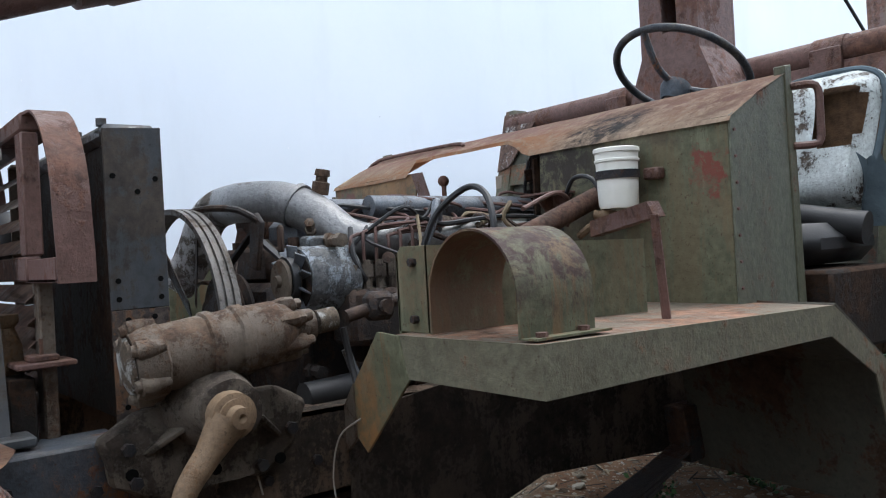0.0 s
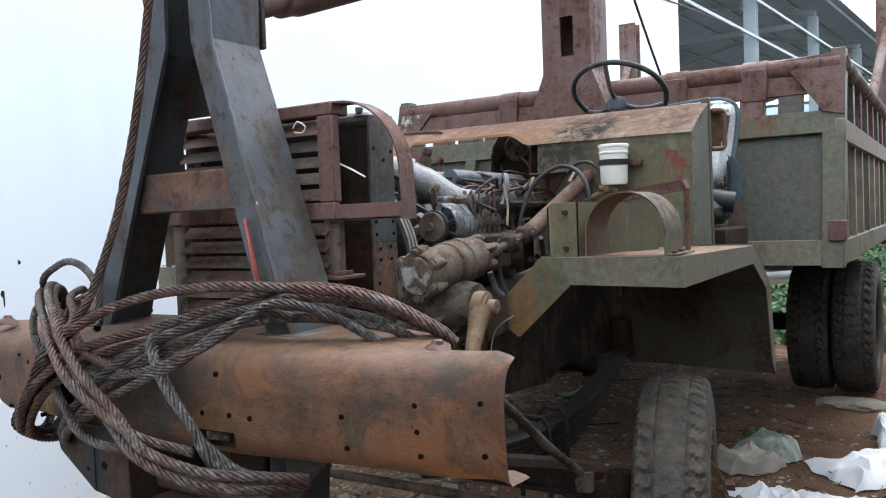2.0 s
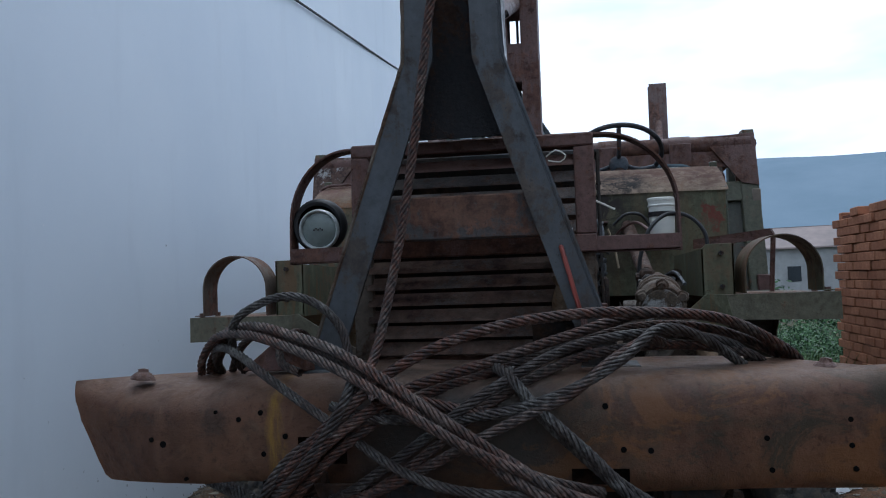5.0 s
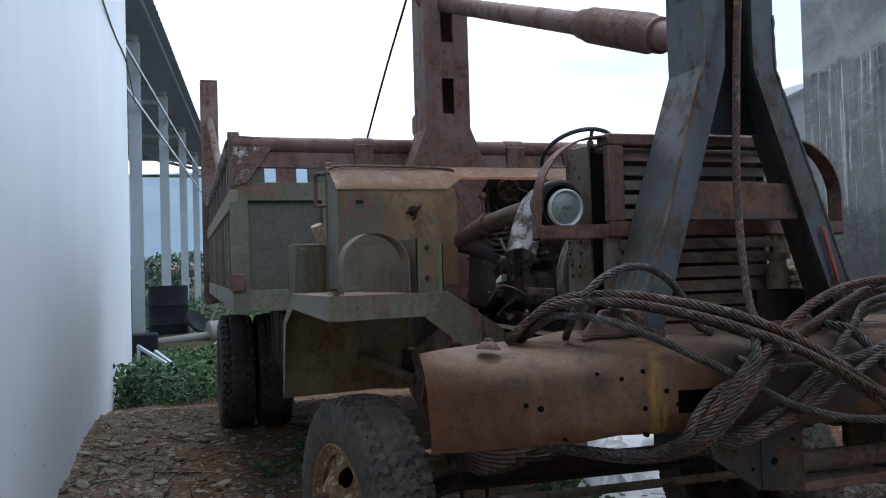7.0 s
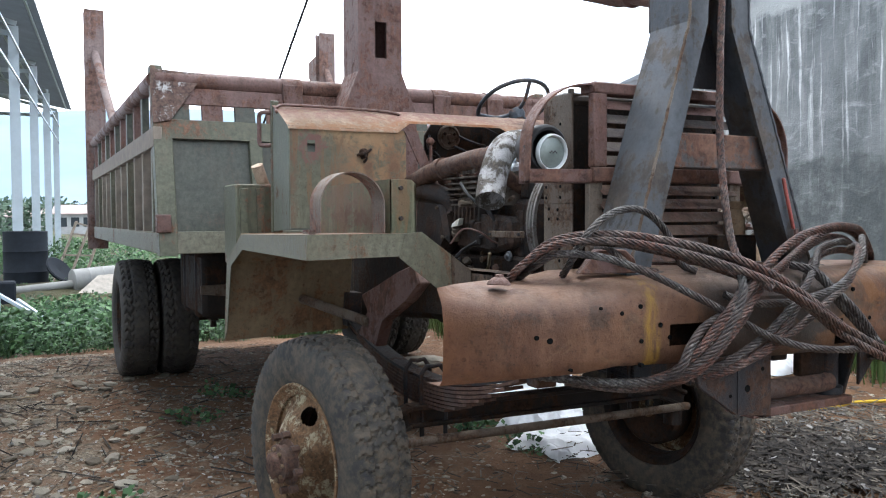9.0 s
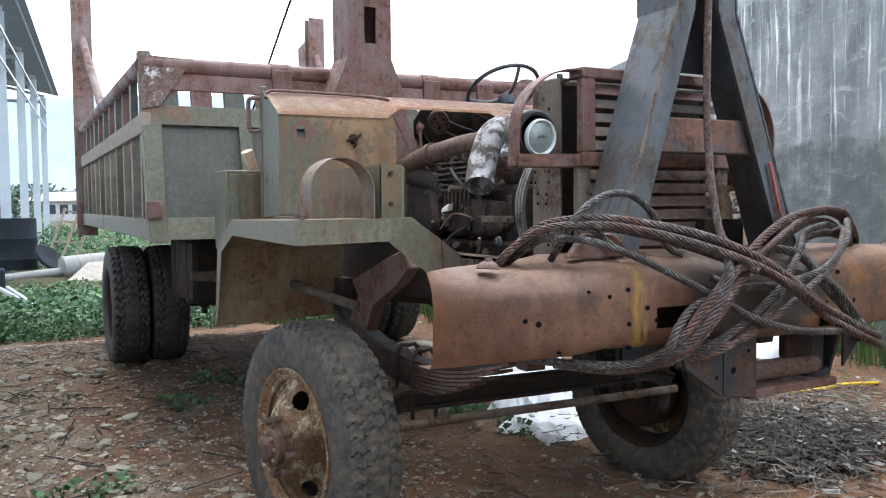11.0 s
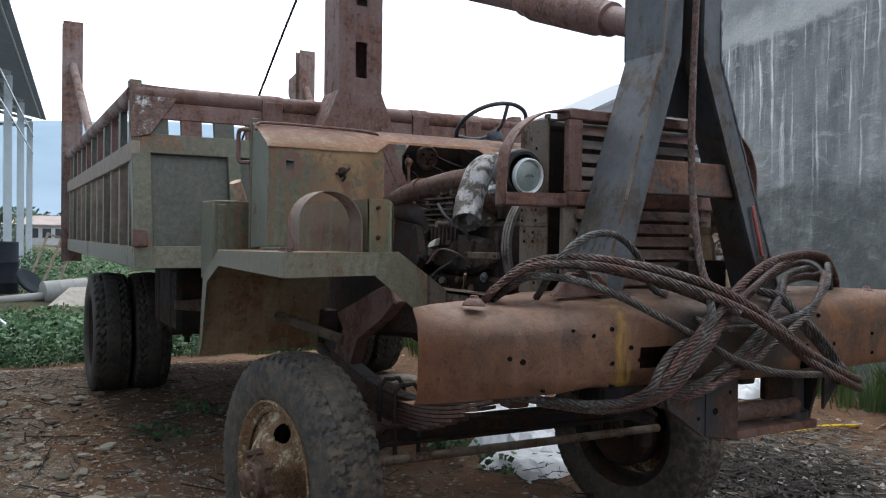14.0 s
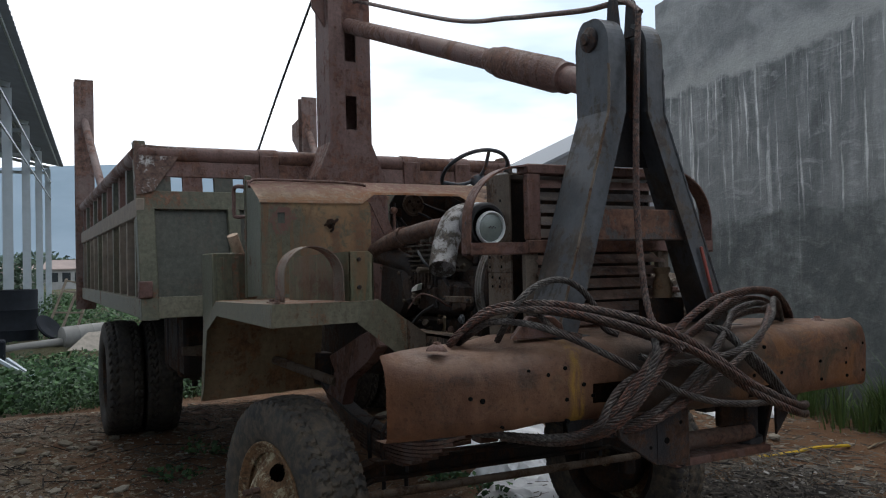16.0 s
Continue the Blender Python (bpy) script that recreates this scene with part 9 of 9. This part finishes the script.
def tin_gable():
    ob = thing("tin_building", "low building with pale sheet gable and grey roof", "building")
    x0, x1, y0, y1 = 4.85, 10.85, 8.4, 9.6
    ridge, eave = 3.88, 2.56
    xm = (x0 + x1) / 2
    bm = bmesh.new()
    prism(bm, [(x0, y0, -0.8), (x1, y0, -0.8), (x1, y0, eave), (xm, y0, ridge), (x0, y0, eave)], (0, y1 - y0, 0))
    part("wall", bm, ROOF_LIGHT, ob, smooth=False)
    for s in (0, 1):
        bm = bmesh.new()
        xe = x0 - 0.06 if s == 0 else x1 + 0.06
        prism(bm, [(xe, y0 - 0.2, eave - 0.02), (xm, y0 - 0.2, ridge + 0.02), (xm, y1 + 0.2, ridge + 0.02), (xe, y1 + 0.2, eave - 0.02)], (0, 0, 0.05))
        part("roof", bm, ROOF_SHEET, ob, smooth=False)


tin_gable()


def house(x, y, w, d, h, rz, roof_h, seed):
    ob = thing("house", "small distant plastered house with a tin roof", "house", "far houses")
    bm = bmesh.new()
    box(bm, (-w / 2, -d / 2, 0), (w / 2, d / 2, h), 0.0)
    part("wall", bm, HOUSE_WALL, ob, smooth=False)
    bm = bmesh.new()
    prism(bm, [(-w / 2 - 0.4, -d / 2 - 0.4, h), (w / 2 + 0.4, -d / 2 - 0.4, h), (w / 2 + 0.4, 0, h + roof_h), (-w / 2 - 0.4, 0, h + roof_h)], (0, 0.05, 0.12))
    prism(bm, [(-w / 2 - 0.4, d / 2 + 0.4, h), (w / 2 + 0.4, d / 2 + 0.4, h), (w / 2 + 0.4, 0, h + roof_h), (-w / 2 - 0.4, 0, h + roof_h)], (0, -0.05, 0.12))
    part("roof", bm, HOUSE_ROOF if seed % 2 else ROOF_LIGHT, ob, smooth=False)
    for k in range(3):
        bm = bmesh.new()
        cx = -w * 0.3 + w * 0.3 * k
        box(bm, (cx - 0.5, -d / 2 - 0.06, 1.0), (cx + 0.5, -d / 2 + 0.02, 2.2), 0.0)
        part("window", bm, WINDOW_DARK, ob, smooth=False)
    ob.matrix_basis = pose(x, y, -0.75, 0, 0, rz)


for i, (x, y, w, d, h, rz, rh) in enumerate(((-9.0, 185, 8, 6, 2.8, 8, 1.4), (4.6, 118, 5, 5, 2.6, -12, 1.2), (-26, 130, 12, 8, 3.6, 15, 1.6), (0.5, 215, 11, 8, 3.0, 3, 1.6), (8.5, 165, 8, 7, 2.8, 20, 1.4), (-3.5, 150, 6, 5, 2.4, -6, 1.1), (12, 88, 10, 8, 3.0, 20, 1.6), (22, 70, 12, 8, 3.6, -18, 1.8), (30, 100, 14, 9, 4.0, 10, 2.0))):
    house(x, y, w, d, h, rz, rh, i)


def far_trees():
    rnd = random.Random(77)
    spots = []
    for k in range(150):
        a = rnd.uniform(-0.35, 0.75)
        r = rnd.uniform(95, 190)
        spots.append((math.sin(a) * r, math.cos(a) * r, -0.8, rnd.uniform(5, 11)))
    for k in range(90):
        a, r = rnd.uniform(-0.14, 0.16), rnd.uniform(225, 330)
        spots.append((math.sin(a) * r, math.cos(a) * r, -0.8, rnd.uniform(10, 19)))
    leaf_clumps("far_trees", spots, "belt of distant dark green trees", FAR_TREE, 240, 0.055, 0.42, 6, "trees")


far_trees()


def tree(x, y, h, seed, label):
    """A tapered trunk with limbs and a loose crown of leaves."""
    ob = thing("tree", label, "tree")
    rnd = random.Random(seed)
    z = surface(x, y)
    bm = bmesh.new()
    ps = smooth_path([(x, y, z - 0.1), (x + 0.05, y, z + h * 0.3), (x - 0.04, y + 0.05, z + h * 0.6), (x + 0.02, y, z + h * 0.85)], 0.15)
    sweep(bm, ps, [0.09 * (1 - 0.8 * i / len(ps)) for i in range(len(ps))], 8)
    tips = []
    for k in range(14):
        a, t = rnd.uniform(0, 6.28), rnd.uniform(0.35, 0.85)
        b = Vector((x, y, z + h * t))
        e = b + Vector((math.cos(a), math.sin(a), rnd.uniform(0.3, 0.9))) * h * 0.26
        tips.append(e)
        sweep(bm, [b, (b + e) / 2 + Vector((0, 0, 0.05)), e], [0.03, 0.02, 0.006], 6)
    part("trunk", bm, STEM, ob)
    verts, faces = [], []
    for k in range(2600):
        c = rnd.choice(tips) + Vector((rnd.gauss(0, 0.22), rnd.gauss(0, 0.22), rnd.gauss(0, 0.2))) * h * 0.33
        d = Vector((rnd.uniform(-1, 1), rnd.uniform(-1, 1), rnd.uniform(-0.6, 0.6))).normalized()
        s = d.orthogonal().normalized() * 0.03
        i = len(verts)
        L = rnd.uniform(0.08, 0.16)
        verts += [c, c + d * L * 0.5 + s, c + d * L, c + d * L * 0.5 - s]
        faces.append((i, i + 1, i + 2, i + 3))
    me = bpy.data.meshes.new("crown")
    me.from_pydata([tuple(v) for v in verts], [], faces)
    me.materials.append(LEAF)
    cr = new("crown", me)
    cr.parent = ob


tree(2.75, 14.6, 1.5, 5, "low green bush standing beyond the bricks")
tree(3.9, 16.5, 1.7, 8, "bushy young tree at the back of the yard")


def loader():
    ob = thing("yellow_loader", "yellow backhoe loader with a white-roofed glazed cab", "loader")
    y, g = 17.0, surface(2.4, 17.0)
    bm = bmesh.new()
    prism(bm, [(1.66, y, 0.50), (2.5, y, 0.50), (2.62, y, 0.7), (2.62, y, 1.74), (1.55, y, 1.74), (1.50, y, 1.60), (1.66, y, 1.45)], (0, 1.5, 0), 0.04)
    body = part("body", bm, YELLOW, ob, "scratched yellow steel body", smooth=False)
    # Near-black block set on the face as the shade of a recess.
    bm = bmesh.new()
    box(bm, (1.95, y - 0.012, 0.62), (2.10, y + 0.03, 1.05), 0.03)
    part("recess_shade_block", bm, UNDER, body)
    bm = bmesh.new()
    box(bm, (1.25, y - 0.10, 2.46), (2.62, y + 1.6, 2.65), 0.05)
    part("cab_roof", bm, HOUSE_WALL, ob, "off-white cab roof")
    bm = bmesh.new()
    box(bm, (1.25, y - 0.105, 2.425), (2.62, y + 1.6, 2.458), 0.01)
    part("roof_seal", bm, UNDER, ob)
    for x in (1.30, 2.04, 2.56):
        for yy in (y, y + 1.5):
            bm = bmesh.new()
            box(bm, (x - 0.03, yy - 0.03, 1.74), (x + 0.03, yy + 0.03, 2.44), 0.01)
            part("cab_post", bm, HOUSE_WALL, ob)
    bm = bmesh.new()
    box(bm, (1.25, y - 0.06, 1.75), (2.62, y + 1.55, 1.80), 0.01)
    part("window_sill", bm, GALV, ob)
    bm = bmesh.new()
    box(bm, (1.30, y + 1.20, 1.8), (2.55, y + 1.22, 2.44), 0.004)
    part("rear_glass", bm, ROOF_LIGHT, ob, "hazy grey-blue cab glass")
    bm = bmesh.new()
    lathe(bm, (1.83, y + 0.5, 1.78), (0, 0, 1), [(0, 0.30), (0.06, 0.28), (0.16, 0.20), (0.18, 0.0)], 16)
    part("seat_back", bm, UNDER, ob)
    bm = bmesh.new()
    box(bm, (1.62, y - 0.25, 0.02), (1.86, y - 0.02, 1.12), 0.02)
    prism(bm, [(1.55, y - 0.2, 1.10), (1.80, y - 0.2, 1.12), (1.86, y - 0.2, 1.45), (1.74, y - 0.2, 1.52), (1.62, y - 0.2, 1.36)], (0, 0.15, 0), 0.01)
    leg = part("stabiliser_leg", bm, YELLOW, ob, smooth=False)
    bm = bmesh.new()
    box(bm, (1.50, y - 0.32, g - 0.02), (1.98, y + 0.05, g + 0.06), 0.01)
    cyl(bm, (1.74, y - 0.13, g), (1.74, y - 0.13, 0.10), 0.06, 12)
    part("leg_foot", bm, YELLOW, leg, smooth=False)
    for x, r in ((2.15, 0.52),):
        for yy in (y + 0.20, y + 1.30):
            bm = bmesh.new()
            lathe(bm, (x, yy, g + r), (0, 1, 0), [(-0.14, 0.0), (-0.14, r * 0.55), (-0.15, r * 0.85), (-0.10, r), (0.10, r), (0.15, r * 0.85), (0.14, r * 0.55), (0.14, 0.0)], 24)
            part("wheel", bm, TYRE, ob)


loader()


# ---------------------------------------------------------------- bricks, stones, pebbles
def brick_stack():
    core = bmesh.new()
    box(core, (2.76, 4.45, -0.2), (3.6, 6.45, 1.72), 0.0)
    stack = tagged(finish(core, "brick_stack", plain("brick_dust", (0.12, 0.05, 0.03), 0.95), None, False), "long stack of loose orange bricks beside the truck", "brick stack")
    bm = bmesh.new()
    box(bm, (-0.055, -0.105, -0.036), (0.055, 0.105, 0.036), 0.005)
    me = bpy.data.meshes.new("brick")
    bm.to_mesh(me)
    bm.free()
    me.materials.append(BRICK)
    rnd = random.Random(2)
    for j in range(23):
        z = -0.02 + 0.079 * j
        for k in range(9):
            y = 4.50 + 0.22 * k + (0.11 if j % 2 else 0.0)
            if j == 22 and rnd.random() < 0.4:
                continue
            ob = new("brick", me)
            ob.parent = stack
            ob.matrix_basis = pose(2.72 + rnd.uniform(-0.008, 0.008), y, z, rnd.uniform(-1, 1), rnd.uniform(-1, 1), rnd.uniform(-2, 2))
        for k in range(3):
            ob = new("brick", me)
            ob.parent = stack
            ob.matrix_basis = pose(2.86 + 0.22 * k + (0.08 if j % 2 else 0.0), 6.50 + rnd.uniform(-0.008, 0.008), z, 0, 0, 90 + rnd.uniform(-2, 2))


brick_stack()


def stones():
    rnd = random.Random(12)
    meshes = []
    for s in range(6):
        bm = bmesh.new()
        bmesh.ops.create_icosphere(bm, subdivisions=1, radius=1)
        for v in bm.verts:
            v.co *= 1 + 0.35 * noise.noise(v.co * 1.7 + Vector((s * 7, 0, 0)))
            v.co.z *= 0.45
        me = bpy.data.meshes.new("stone")
        bm.to_mesh(me)
        bm.free()
        me.materials.append(STONE)
        meshes.append(me)
    for k in range(298):
        if k < 235:
            x, y = rnd.uniform(-2.28, -0.5), 1.4 + 4.2 * rnd.random() ** 1.6
            if x > -1.2 and rnd.random() < 0.7:
                x = rnd.uniform(-2.28, -1.3)
        else:
            x, y = rnd.uniform(0.4, 3.6), rnd.uniform(0.8, 4.5)
        r = min(0.050, 0.014 + rnd.expovariate(65))
        ob = new("stone", rnd.choice(meshes))
        ob.parent = ground
        ob.matrix_basis = pose(x, y, surface(x, y) + r * 0.22, rnd.uniform(-15, 15), rnd.uniform(-15, 15), rnd.uniform(0, 360)) @ Matrix.Diagonal((r * rnd.uniform(0.8, 1.5), r, r, 1))
    verts, faces = [], []
    base = [(1, 0.2, 0), (0.2, 0.95, 0.1), (-0.9, 0.4, 0), (-0.5, -0.8, 0.1), (0.5, -0.75, 0), (0.35, 0.1, 0.7), (-0.3, -0.1, 0.6)]
    tri = [(0, 1, 5), (1, 2, 6, 5), (2, 3, 6), (3, 4, 5, 6), (4, 0, 5)]
    for k in range(30000):
        if k < 21000:
            x, y = -2.30 + 2.3 * rnd.random() ** 1.5, 1.0 + 6.5 * rnd.random() ** 1.5
        else:
            x, y = rnd.uniform(0.0, 4.2), rnd.uniform(0.4, 6.5)
        r = min(0.030, 0.003 + rnd.expovariate(190))
        a = rnd.uniform(0, 6.28)
        z = surface(x, y)
        i = len(verts)
        ca, sa = math.cos(a) * r, math.sin(a) * r
        st, flat = rnd.uniform(0.6, 1.7), rnd.uniform(0.35, 1.0)
        ox, oy = rnd.uniform(-0.4, 0.4), rnd.uniform(-0.4, 0.4)
        for px, py, pz in base:
            px, py = (px + ox, py + oy) if pz > 0.5 else (px * rnd.uniform(0.7, 1.25), py * rnd.uniform(0.7, 1.25))
            verts.append((x + ca * px * st - sa * py, y + sa * px * st + ca * py, z + pz * r * flat))
        faces += [tuple(i + q for q in t) for t in tri]
    me = bpy.data.meshes.new("gravel")
    me.from_pydata(verts, [], faces)
    me.materials.append(PEBBLE)
    tagged(new("gravel", me), "loose grey-brown gravel trodden into the earth", "gravel", kind="stuff")


stones()
